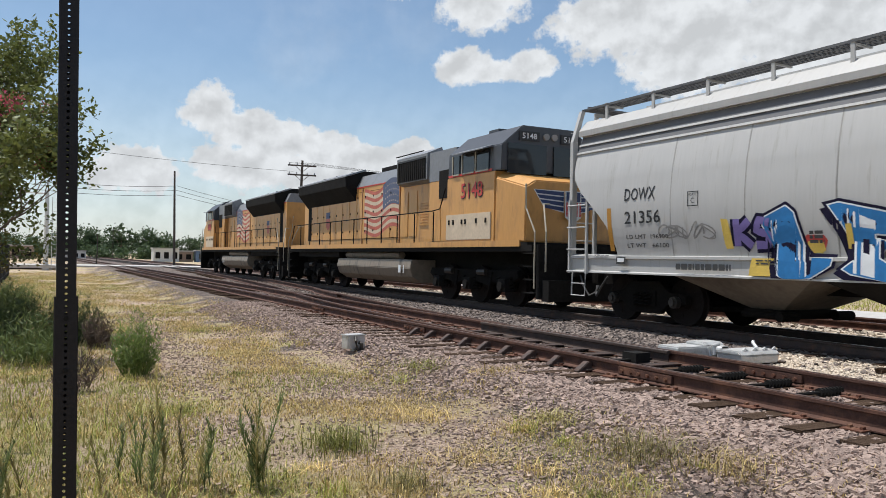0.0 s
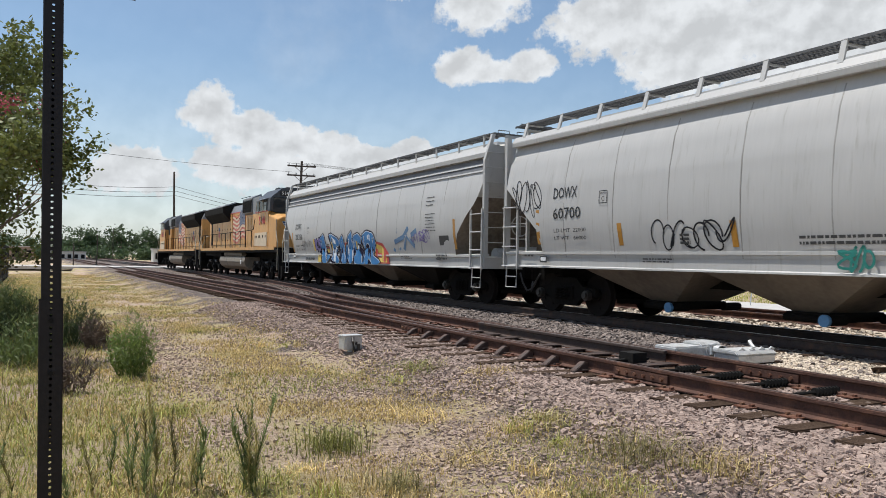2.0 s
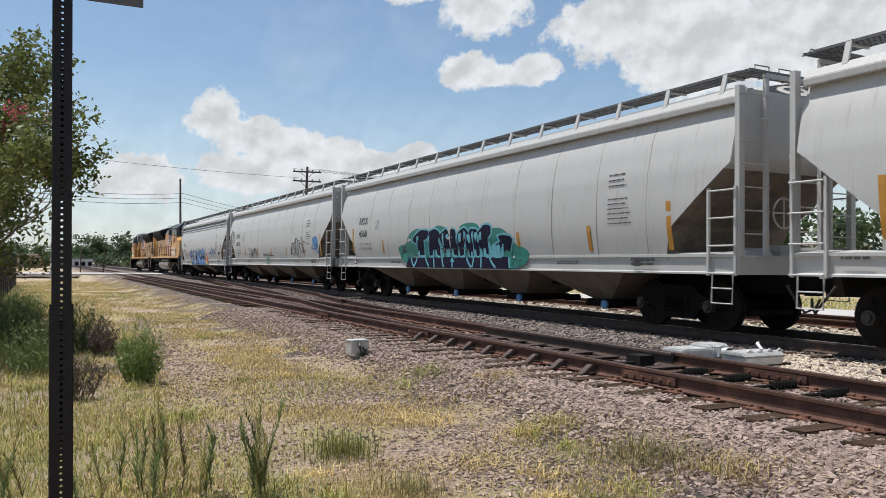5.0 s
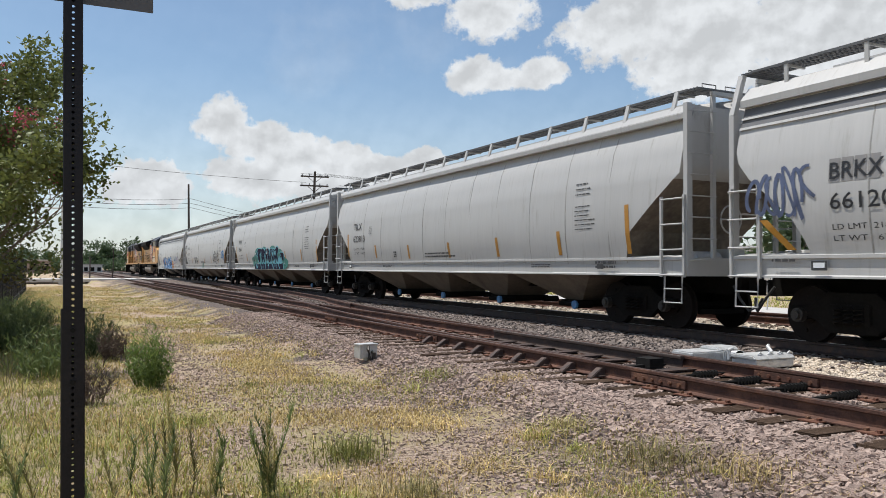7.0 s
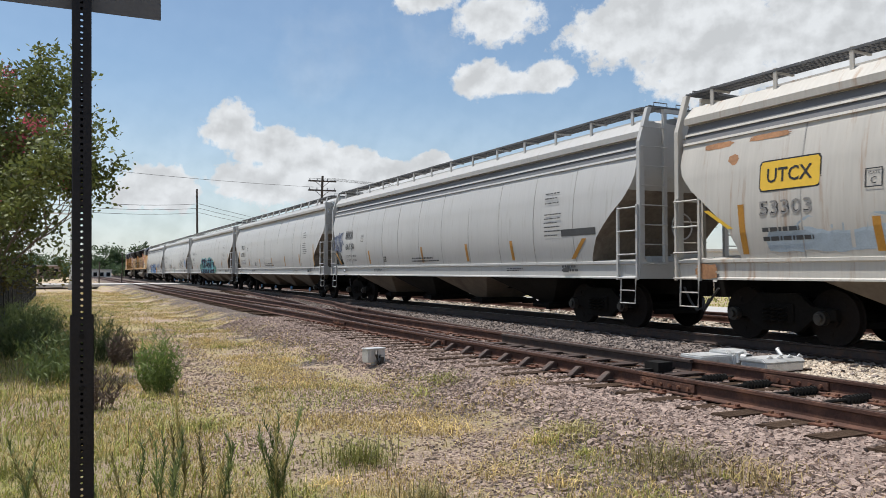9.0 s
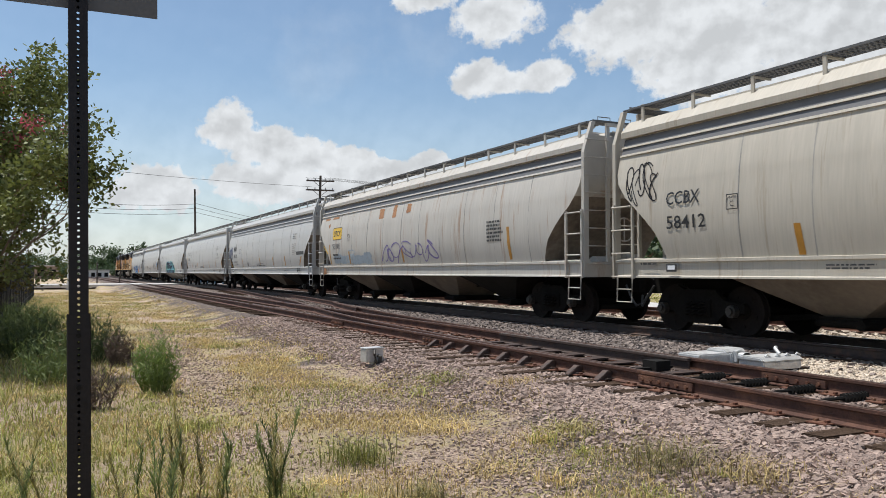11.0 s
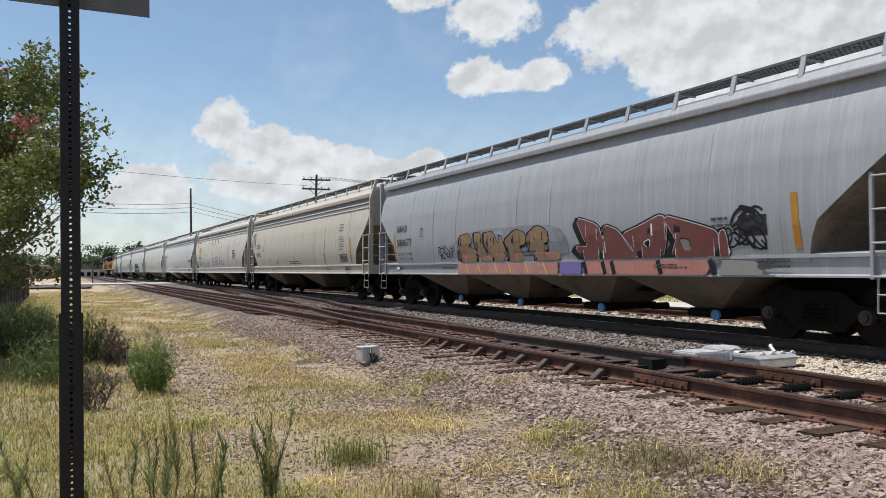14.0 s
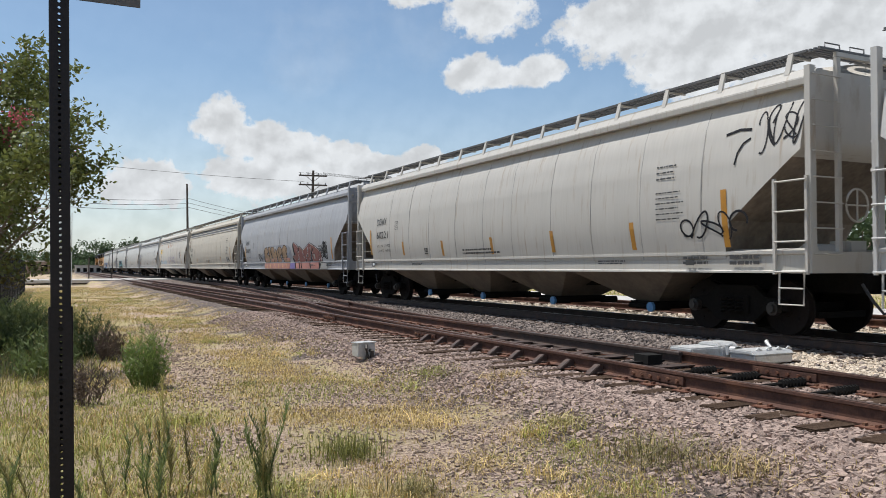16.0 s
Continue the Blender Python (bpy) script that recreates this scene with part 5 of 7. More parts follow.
for u, z, w in ((5.98, 1.42, 0.42), (8.12, 1.52, 0.42)):
    side.blob("spray_flare", blocky(u, z, w, 0.28, rng), M["gred"], 0.006)
    side.blob("spray_flare", blocky(u + 0.05, z - 0.02, w - 0.1, 0.2, rng), M["gyellow"], 0.007)
for u, z in ((6.76, 1.42), (9.42, 1.42)):
    side.stroke("spray_bar", [(u + 0.03, z), (u, z + 0.42)], 0.10, M["gyellow"], 0.022)
for k, pts in enumerate(([(12.7, 1.45), (13.0, 2.15), (13.2, 1.5)], [(12.8, 1.75), (13.5, 1.9), (13.9, 2.2)], [(13.5, 1.5), (13.75, 1.95), (14.3, 1.6)], [(14.1, 1.95), (14.5, 2.1)])):
    side.stroke("spray_mark", pts, 0.16, M["gsteel"], 0.006 + 0.0006 * k)
side.bars(3.3, 1.10, 1.3, 1, 0.11, 0.1)
scribble(side, 14.1, 1.75, 1.3, 0.35, M["gpurple"], rng, 6, 0.03)
scribble(side, 2.9, 1.66, 1.3, 0.3, M["insulator"], rng, 6, 0.03)
side.rect("paint_patch", 16.0, 16.6, 1.62, 1.9, M["bar"])

# white car with black tags
side, half = add_car(1, "plain", M["white"], "clean white covered hopper car with black scribbled tags", stripes=PLAIN_STRIPES)
standard_marks(side, half, "DOWX", "60700", "22000", "66000")
rng = random.Random(6)
scribble(side, 0.45, 2.35, 1.2, 0.75, M["gblack"], rng, 6, 0.025)
scribble(side, 5.4, 1.5, 1.9, 0.5, M["gblack"], rng, 7, 0.03)
scribble(side, 13.8, 1.5, 2.3, 0.75, M["gblack"], rng, 8, 0.035)
scribble(side, 17.0, 1.7, 0.9, 0.65, M["gblue"], rng, 4, 0.06)
scribble(side, 9.3, 1.1, 0.5, 0.35, M["gteal"], rng, 3, 0.05)

# white car with the teal mural
side, half = add_car(2, "plain", M["white"], "white covered hopper car with teal and black graffiti", stripes=PLAIN_STRIPES)
standard_marks(side, half, "ARSX", "4568", "219800 LBS", "66200 LBS")
rng = random.Random(7)
side.blob("spray_cloud", eased([(6.15, 1.14), (5.72, 1.6), (5.78, 1.78), (6.5, 1.84), (6.5, 2.09), (7.05, 2.29), (7.44, 2.3), (8.3, 2.19), (8.6, 2.37), (9.15, 2.27), (9.77, 2.18), (10.33, 2.35), (10.99, 2.33), (11.2, 2.13), (11.8, 2.15),
     (12.23, 2.15), (12.58, 2.0), (12.8, 1.72), (13.43, 1.58), (13.48, 1.39), (13.28, 1.18), (12.69, 1.08)], 0.25), M["gteal"], 0.004, "green spray-painted cloud")
DARK = [(0.10, 0.0, M["gaqua"]), (0.045, 0.0, M["gnavy"])]
dark = "near-black violet spray-painted letter with pale blue edge"
word = []
word.append([(6.83, 1.97), (7.34, 2.2), (7.92, 2.18), (7.82, 2.0), (7.52, 1.97), (7.61, 1.45), (7.23, 1.45), (7.12, 1.86)])
word.append([(7.97, 2.13), (8.36, 2.21), (8.7, 2.1), (8.51, 1.88), (8.84, 1.45), (8.42, 1.45), (8.27, 1.74), (8.17, 1.45), (7.92, 1.45)])
word.append([(8.7, 2.03), (9.15, 2.2), (9.33, 1.88), (9.41, 2.19), (9.67, 2.12), (9.79, 1.45), (9.5, 1.45), (9.37, 1.76), (9.16, 1.45), (8.84, 1.81)])
word.append([(9.79, 1.78), (9.87, 2.08), (10.23, 2.18), (10.53, 1.96), (10.68, 1.45), (10.42, 1.45), (10.23, 1.91), (10.07, 1.71), (10.11, 1.45), (9.88, 1.45)])
word.append([(10.5, 2.13), (10.9, 2.11), (11.04, 1.8), (10.97, 1.45), (10.83, 1.45), (10.68, 1.78)])
word.append([(11.0, 2.05), (11.31, 2.22), (11.6, 2.18), (11.6, 2.02), (11.34, 1.87), (11.64, 1.45), (11.31, 1.45), (11.14, 1.74), (11.07, 1.45), (10.9, 1.8)])
word.append([(11.7, 1.62), (12.19, 1.78), (12.07, 1.92), (12.65, 1.87), (12.48, 1.55), (12.37, 1.65), (12.07, 1.45), (11.76, 1.45)])
sprayed(side, word, DARK, 0.0065, dark, 1.08)
side.blob("spray_band", [(6.3, 1.09), (12.62, 1.09), (12.5, 1.40), (6.5, 1.40)], M["gnavy"], 0.010, "near-black painted band along the sill")
for u, lean in ((6.7, 0.2), (7.15, -0.25), (7.75, 0.25), (8.3, 0.05), (8.85, 0.1), (10.35, 0.25), (10.75, -0.1), (11.15, 0.0), (11.6, 0.3), (12.55, 0.05)):
    side.stroke("spray_drip", [(u, 1.39), (u + lean * 0.3, 1.27), (u + lean, 1.11)], 0.07, M["gaqua"], 0.013)
side.stroke("spray_arrow", [(9.5, 1.11), (9.5, 1.34)], 0.07, M["gaqua"], 0.014)
side.blob("spray_arrow", [(9.36, 1.27), (9.64, 1.27), (9.5, 1.40)], M["gaqua"], 0.015)
side.stroke("spray_mark", [(12.75, 1.15), (12.8, 1.33), (12.95, 1.32)], 0.02, M["gblack"], 0.014)
side.stroke("spray_mark", [(13.15, 1.31), (13.0, 1.29), (13.1, 1.2), (12.98, 1.16)], 0.02, M["gblack"], 0.014)

# plain white car
side, half = add_car(3, "plain", M["white"], "clean white covered hopper car with black lettering", stripes=PLAIN_STRIPES)
standard_marks(side, half, "TILX", "623813", "219000", "66800")

# white car with patched marks
side, half = add_car(4, "ribbed", M["white"], "white covered hopper car with patched black marks", stripes=[(4.6, 1.5, 2.0), (9.4, 1.5, 2.0), (12.5, 1.5, 2.0), (15.0, 1.5, 2.0)])
standard_marks(side, half, "BRKX", "66120", "218500", "67500", u0=2.0, z0=2.55)
rng = random.Random(8)
for k in range(4):
    side.rect("grey_patch", 1.98 + k * 0.21, 2.17 + k * 0.21, 2.50, 2.86, M["insulator"], 0.003)
scribble(side, 0.5, 2.1, 1.2, 0.75, M["navy"], rng, 7, 0.06)
side.rect("reflector_strip", 1.2, 1.36, 1.5, 2.0, M["orange"], slant=-0.5)
side.rect("reflector_strip", 17.6, 17.76, 1.5, 1.95, M["orange"], slant=0.5)
side.rect("paint_patch", 17.3, 18.6, 2.02, 2.18, M["bar"])

# rust-streaked car with the yellow panel
side, half = add_car(5, "ribbed", M["weather"], "rust-streaked white covered hopper car with yellow panel", stripes=[(1.65, 1.5, 2.35), (4.1, 1.5, 2.0), (9.5, 1.5, 2.0), (16.5, 1.5, 2.35)])
rng = random.Random(9)
side.half -= 0.22
def rounded(u0, u1, z0, z1, r):
    pts = []
    for cx, cz, a0 in ((u1 - r, z1 - r, 0), (u0 + r, z1 - r, 90), (u0 + r, z0 + r, 180), (u1 - r, z0 + r, 270)):
        pts += [(cx + r * math.cos(radians(a0 + k * 30)), cz + r * math.sin(radians(a0 + k * 30))) for k in range(4)]
    return pts
side.blob("panel_edge", rounded(1.84, 3.02, 2.52, 3.04, 0.07), M["black"], 0.006)
side.blob("yellow_panel", rounded(1.865, 2.995, 2.545, 3.015, 0.06), M["signyellow"], 0.010)
side.text("UTCX", 2.0, 2.66, 0.24, M["black"], 0.86, 0.014, 0.012)
side.text("53303", 1.84, 2.13, 0.24, M["insulator"], 1.02, 0.010)
side.text("53303", 1.87, 2.15, 0.22, M["black"], 0.98, 0.006)
side.frame_box(3.75, 2.42, 0.27, 0.28, 0.016, M["black"])
side.text("PLATE", 3.80, 2.61, 0.045, M["black"])
side.text("C", 3.84, 2.47, 0.10, M["black"])
side.bars(1.9, 1.86, 1.0, 2, 0.07, 0.15)
for k in range(7):
    u = 1.9 + k * 0.6
    side.blob("faded_paint", blocky(u, 1.46 + rng.uniform(0, 0.1), 0.9, rng.uniform(0.25, 0.6), rng), M["gsky"], 0.002 + 0.0004 * k)
side.rect("reflector_strip", 1.15, 1.27, 1.95, 2.3, M["signyellow"], slant=-0.55)
for u, z, w, h in ((0.5, 3.40, 0.7, 0.12), (1.5, 3.42, 0.9, 0.10), (1.1, 3.05, 0.25, 0.2), (7.0, 3.1, 0.5, 0.4), (8.3, 3.05, 0.35, 0.5), (9.5, 3.15, 0.4, 0.35), (0.3, 1.06, 0.55, 0.3)):
    side.blob("rust_streak", blocky(u, z, w, h, rng), M["rustpatch"], 0.004)
scribble(side, 7.5, 1.55, 4.5, 0.6, M["gpurple"], rng, 9, 0.04)
side.bars(15.2, 2.5, 0.9, 6, 0.055, 0.1)

# tan car
side, half = add_car(6, "ribbed", M["tan"], "weathered tan covered hopper car streaked with grime", stripes=[(4.6, 1.45, 1.95), (9.4, 1.45, 1.95), (14.2, 1.45, 1.95), (17.6, 1.5, 2.5)])
standard_marks(side, half, "CCBX", "58412", u0=1.7, z0=2.45, plate=3.2)
rng = random.Random(10)
scribble(side, 0.5, 2.6, 0.9, 0.7, M["gblack"], rng, 5, 0.03)
side.rect("consolidated_stencil", 16.3, 17.2, 1.55, 1.85, M["black"])
for k in range(3):
    side.frame_box(16.36 + 0.28 * k, 1.6, 0.22, 0.2, 0.015, M["gwhite"])

# grey car with the red mural
side, half = add_car(7, "plain", M["grey"], "weathered grey covered hopper car with red graffiti", stripes=[(1.5, 1.55, 2.4), (17.6, 1.5, 2.4)])
standard_marks(side, half, "NAHX", "580677", "195800", "67200", u0=1.75, z0=2.45, plate=3.6, data=False)
rng = random.Random(11)
FADED = [(0.08, 0.05, M["gblack"]), (0.05, 0.0, M["gblack"]), (0.03, 0.0, M["gtan"])]
faded = "faded tan spray-painted letter with pale edge"
side.blob("spray_haze", eased([(5.6, 1.42), (5.9, 2.05), (7.2, 2.3), (9.4, 2.28), (10.6, 2.3), (11.5, 2.1), (11.6, 1.42)], 0.25), M["gmist"], 0.003, "grey overspray")
word = []
word.append([(6.14, 1.44), (6.24, 2.13), (6.74, 2.2), (6.93, 2.0), (6.65, 1.86), (7.28, 1.67), (7.2, 1.43)])
word.append([(7.06, 2.18), (7.44, 2.2), (7.59, 1.67), (7.95, 1.42), (7.44, 1.42)])
word.append([(7.59, 2.16), (8.11, 2.19), (8.39, 1.8), (8.5, 2.11), (8.73, 1.64), (8.59, 1.42), (8.03, 1.42)])
word.append([(8.73, 1.95), (9.26, 2.19), (9.69, 2.09), (9.69, 1.87), (9.32, 1.81), (9.56, 1.54), (9.44, 1.42), (8.86, 1.42), (8.93, 1.67)])
word.append([(9.81, 2.05), (10.23, 2.24), (10.62, 2.12), (10.68, 1.9), (10.34, 1.81), (10.67, 1.73), (10.39, 1.6), (11.15, 1.44), (10.83, 1.42), (10.16, 1.42), (9.87, 1.68)])
sprayed(side, word, FADED, 0.005, faded, 1.42)
for u, w, h in ((6.2, 1.0, 0.2), (7.4, 0.6, 0.16), (8.1, 0.6, 0.2), (9.0, 0.6, 0.16), (10.0, 1.2, 0.2)):
    side.blob("spray_shade", blocky(u + 0.1, 1.43, w, h, rng), M["gpink"], 0.0165, "salmon pink lower part of a letter")
MAROON = [(0.10, 0.10, M["gblack"]), (0.06, 0.0, M["gblack"]), (0.03, 0.0, M["gwhite"]), (0.018, 0.0, M["gmaroon"])]
maroon = "large maroon spray-painted letter with black shadow"
word = []
word.append([(11.82, 2.34), (12.6, 2.14), (12.77, 1.73), (12.82, 2.13), (13.28, 1.98), (13.59, 1.58), (13.85, 1.42), (12.81, 1.42), (12.59, 1.48), (12.5, 1.42), (12.0, 1.43), (11.76, 1.7), (12.23, 1.68)])
word.append([(13.4, 1.91), (13.98, 2.06), (14.58, 2.25), (14.68, 1.88), (14.5, 1.42), (14.04, 1.42), (13.74, 1.49), (13.63, 1.7)])
word.append([(14.58, 2.22), (15.44, 2.0), (15.94, 1.85), (15.9, 1.57), (15.79, 1.42), (14.74, 1.42), (14.94, 1.76)])
sprayed(side, [[(15.0, 1.77), (15.26, 1.73), (15.28, 1.54), (15.13, 1.46)]], [(0.02, 0.0, M["gblack"]), (0.0, 0.0, M["insulator"])], 0.021, "grey counter of a letter")
sprayed(side, [[(14.0, 1.72), (14.2, 1.78), (14.15, 1.6)]], [(0.02, 0.0, M["gwhite"]), (0.0, 0.0, M["gblack"])], 0.021, "black counter of a letter")
word.append([(15.99, 1.83), (16.1, 1.87), (16.16, 1.42), (15.95, 1.42)])
sprayed(side, word, MAROON, 0.0075, maroon, 1.42)
side.blob("spray_patch", [(6.1, 1.09), (11.1, 1.09), (11.1, 1.37), (6.1, 1.37)], M["gpink"], 0.006, "salmon pink paint on the sill")
side.blob("spray_patch", [(11.2, 1.09), (12.0, 1.09), (12.0, 1.37), (11.2, 1.37)], M["gpurple"], 0.006, "pale violet paint on the sill")
side.blob("spray_patch", [(12.1, 1.09), (15.7, 1.09), (15.9, 1.37), (12.1, 1.37)], M["gsalmon"], 0.006, "faded red paint on the sill")
side.blob("spray_patch", [(16.0, 1.09), (17.1, 1.09), (16.8, 1.33), (16.1, 1.36)], M["insulator"], 0.006)
for u in (6.6, 7.3, 8.2, 8.9, 9.7, 10.5):
    side.stroke("spray_drip", [(u, 1.36), (u + 0.15, 1.1)], 0.04, M["gyellow"], 0.009)
for u in (12.1, 12.75, 13.05, 14.45, 15.8):
    side.stroke("spray_drip", [(u, 1.37), (u + 0.1, 1.1)], 0.12, M["gblack"], 0.009)
scribble(side, 16.1, 1.55, 0.9, 0.35, M["gblack"], rng, 5, 0.035)
scribble(side, 16.4, 1.95, 0.6, 0.3, M["gblack"], rng, 3, 0.05)
scribble(side, 4.9, 1.55, 0.9, 0.35, M["gblack"], rng, 5, 0.025)
side.bars(15.9, 2.05, 0.55, 2, 0.05, 0.12)
side.rect("consolidated_stencil", 16.5, 17.1, 1.75, 2.1, M["black"])

# cream car
side, half = add_car(8, "plain", M["cream"], "cream-white covered hopper car with black tags", stripes=PLAIN_STRIPES)
standard_marks(side, half, "DOWX", "60221", "219500", "66500")
rng = random.Random(12)
scribble(side, 17.2, 1.62, 1.5, 0.5, M["gblack"], rng, 5, 0.04)
side.stroke("spray_line", [(18.2, 3.45), (18.5, 3.5), (18.75, 3.47)], 0.05, M["gblack"])
side.stroke("spray_line", [(18.45, 2.9), (18.5, 3.1), (18.6, 3.25), (18.75, 3.32)], 0.04, M["gblack"])
scribble(side, 18.9, 3.1, 0.9, 0.7, M["gblack"], rng, 5, 0.03)
side.bars(18.3, 1.30, 0.7, 2, 0.06, 0.1)

# last car in view
side, half = add_car(9, "plain", M["white"], "white covered hopper car at the end of view", stripes=PLAIN_STRIPES)
side.bars(2.0, 2.4, 0.8, 2, 0.25, 0.45)


# ---- ground ----
def ground_z(x, y):
    """Height of the earth: a ballast bank under the tracks, lower ground on both sides."""
    bank = min(1.0, max(0.0, (x - 3.9) / 1.4)) * min(1.0, max(0.0, (20.5 - x) / 2.5))
    bank = bank * bank * (3 - 2 * bank)
    near = -0.47 + 0.05 * noise.noise((x * 0.35, y * 0.35, 0)) + 0.02 * noise.noise((x * 1.6, y * 1.6, 3))
    flat = max(0.0, 1 - abs(y - 86) / 12)          # the level crossing
    z = near + (-0.222 - near) * bank
    z += (-0.06 - z) * min(1.0, flat * 2.5) if 3 < x < 22 else 0
    return z


def ground_material():
    m = bpy.data.materials.new("dry_grass_and_gravel")
    m.use_nodes = True
    n, l = m.node_tree.nodes, m.node_tree.links
    b = n["Principled BSDF"]
    b.inputs["Roughness"].default_value = 0.95
    geo = n.new("ShaderNodeNewGeometry")
    sep = n.new("ShaderNodeSeparateXYZ")
    l.new(geo.outputs["Position"], sep.inputs[0])

    def noise_tex(scale, detail=6, rough=0.6):
        t = n.new("ShaderNodeTexNoise")
        t.inputs["Scale"].default_value, t.inputs["Detail"].default_value, t.inputs["Roughness"].default_value = scale, detail, rough
        l.new(geo.outputs["Position"], t.inputs["Vector"])
        return t.outputs["Fac"]

    def remap(v, a, b2, c=0.0, d=1.0):
        r = n.new("ShaderNodeMapRange")
        r.inputs["From Min"].default_value, r.inputs["From Max"].default_value = a, b2
        r.inputs["To Min"].default_value, r.inputs["To Max"].default_value = c, d
        l.new(v, r.inputs["Value"])
        return r.outputs[0]

    def mix(fac, a, b2):
        x = n.new("ShaderNodeMix")
        x.data_type = "RGBA"
        l.new(fac, x.inputs["Factor"])
        for k, v in (("A", a), ("B", b2)):
            if isinstance(v, tuple):
                x.inputs[k].default_value = (*v, 1)
            else:
                l.new(v, x.inputs[k])
        return x.outputs["Result"]

    def math_node(op, a, b2):
        x = n.new("ShaderNodeMath")
        x.operation = op
        for i, v in enumerate((a, b2)):
            if isinstance(v, (int, float)):
                x.inputs[i].default_value = v
            else:
                l.new(v, x.inputs[i])
        return x.outputs[0]

    soil = mix(remap(noise_tex(28, 8, 0.75), 0.40, 0.58), (0.20, 0.13, 0.09), (0.60, 0.46, 0.35))
    turf = mix(remap(noise_tex(14, 8), 0.3, 0.7), (0.42, 0.34, 0.14), (0.20, 0.19, 0.06))
    fine = remap(noise_tex(55, 6, 0.7), 0.42, 0.58)
    turf = mix(fine, turf, (0.50, 0.40, 0.22))
    bare = remap(noise_tex(0.7, 6, 0.65), 0.42, 0.56)
    ground = mix(bare, turf, soil)
    # gravel pebbles under the loose stones, with dark gaps painted between them
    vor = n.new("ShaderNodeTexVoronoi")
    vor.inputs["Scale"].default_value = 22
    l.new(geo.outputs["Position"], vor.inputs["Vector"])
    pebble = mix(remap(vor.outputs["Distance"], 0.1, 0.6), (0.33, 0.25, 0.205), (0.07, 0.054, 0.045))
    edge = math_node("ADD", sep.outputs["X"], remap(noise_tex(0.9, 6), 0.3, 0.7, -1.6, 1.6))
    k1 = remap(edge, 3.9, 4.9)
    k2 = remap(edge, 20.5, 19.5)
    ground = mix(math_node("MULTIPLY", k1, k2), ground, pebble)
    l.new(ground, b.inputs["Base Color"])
    bp = n.new("ShaderNodeBump")
    bp.inputs["Strength"].default_value, bp.inputs["Distance"].default_value = 1.0, 0.05
    l.new(noise_tex(35, 8, 0.7), bp.inputs["Height"])
    l.new(bp.outputs[0], b.inputs["Normal"])
    return m


def steps(lo, hi, near, far, centre, spread):
    """Grid lines, close together round the centre and wide apart far off."""
    out, v = [lo], lo
    while v < hi:
        d = max(0.0, abs(v - centre) - spread)
        v += near + min(far, d * 0.25)
        out.append(min(v, hi))
    return out


gx = steps(-2500, 2500, 0.3, 220, 6, 12)
gy = steps(-400, 4000, 0.4, 260, 12, 22)
gv = [(x, y, ground_z(x, y)) for y in gy for x in gx]
gn = len(gx)
gf = [(j * gn + i, j * gn + i + 1, (j + 1) * gn + i + 1, (j + 1) * gn + i) for j in range(len(gy) - 1) for i in range(gn - 1)]
ground = new("ground", soup("ground", gv, gf, ground_material()))
ground.data.polygons.foreach_set("use_smooth", [True] * len(ground.data.polygons))
tagged(ground, "dry yellow grass with bare soil and gravel patches", "ground", kind="structure")

# crossing road beyond the turnout
bm = bmesh.new()
prism(bm, [(-60, 81.5), (60, 81.5), (60, 90.5), (-60, 90.5)], "z", -0.30, -0.035)
solo("road", bm, M["concrete"], "pale concrete road over the level crossing", "road", kind="structure")

bm = bmesh.new()
prism(bm, [(20.6, -60), (26.0, -60), (26.0, 81.4), (20.6, 81.4)], "z", -0.6, -0.33)
solo("pavement", bm, M["concrete"], "pale concrete service road beside the far track", "road", kind="structure")

# ---- tracks ----
RAIL = [(-0.075, -0.180), (0.075, -0.180), (0.075, -0.168), (0.012, -0.150), (0.010, -0.045), (0.036, -0.034), (0.036, -0.004), (0.030, 0.0), (-0.030, 0.0), (-0.036, -0.004), (-0.036, -0.034), (-0.010, -0.045), (-0.012, -0.150), (-0.075, -0.168)]


def rail_mesh(parent, path, material, name="rail"):
    """A rail of the usual section along a path (x, y), with a worn strip on its head."""
    bm = bmesh.new()
    rings = []
    for i, (x, y) in enumerate(path):
        rings.append([bm.verts.new((x + p, y, q)) for p, q in RAIL])
    k = len(RAIL)
    for a, b in zip(rings, rings[1:]):
        for j in range(k):
            bm.faces.new((a[j], a[(j + 1) % k], b[(j + 1) % k], b[j]))
    bm.faces.new(rings[0])
    bm.faces.new(rings[-1][::-1])
    r = part(name, bm, material, parent)
    v, f = [], []
    for x, y in path:
        v += [(x - 0.027, y, 0.004), (x + 0.027, y, 0.004)]
    for i in range(len(path) - 1):
        f.append((2 * i, 2 * i + 1, 2 * i + 3, 2 * i + 2))
    head = new("running_surface", soup("running_surface", v, f, M["railtop"] if material == M["raildark"] else M["railhead"]))
    head.parent = r
    tagged(head, "worn top of the rail")
    return r


SIDING_X = 7.0


def diverge(y):
    """How far the turnout route has moved to the right of the siding."""
    if y < 7.4:
        return 0.0
    if y > 66:
        return TRACK_X - SIDING_X
    if y < 30:
        return 0.0026 * (y - 7.4) ** 2 * 1.55
    a = 0.0026 * 22.6 ** 2 * 1.55
    t = (y - 30) / 36.0
    return a + (TRACK_X - SIDING_X - a) * (1.25 * t - 0.25 * t ** 3 if t < 1 else 1.0)


def line(x, y0, y1, step=6.0):
    n = max(1, int((y1 - y0) / step))
    return [(x, y0 + (y1 - y0) * i / n) for i in range(n + 1)]


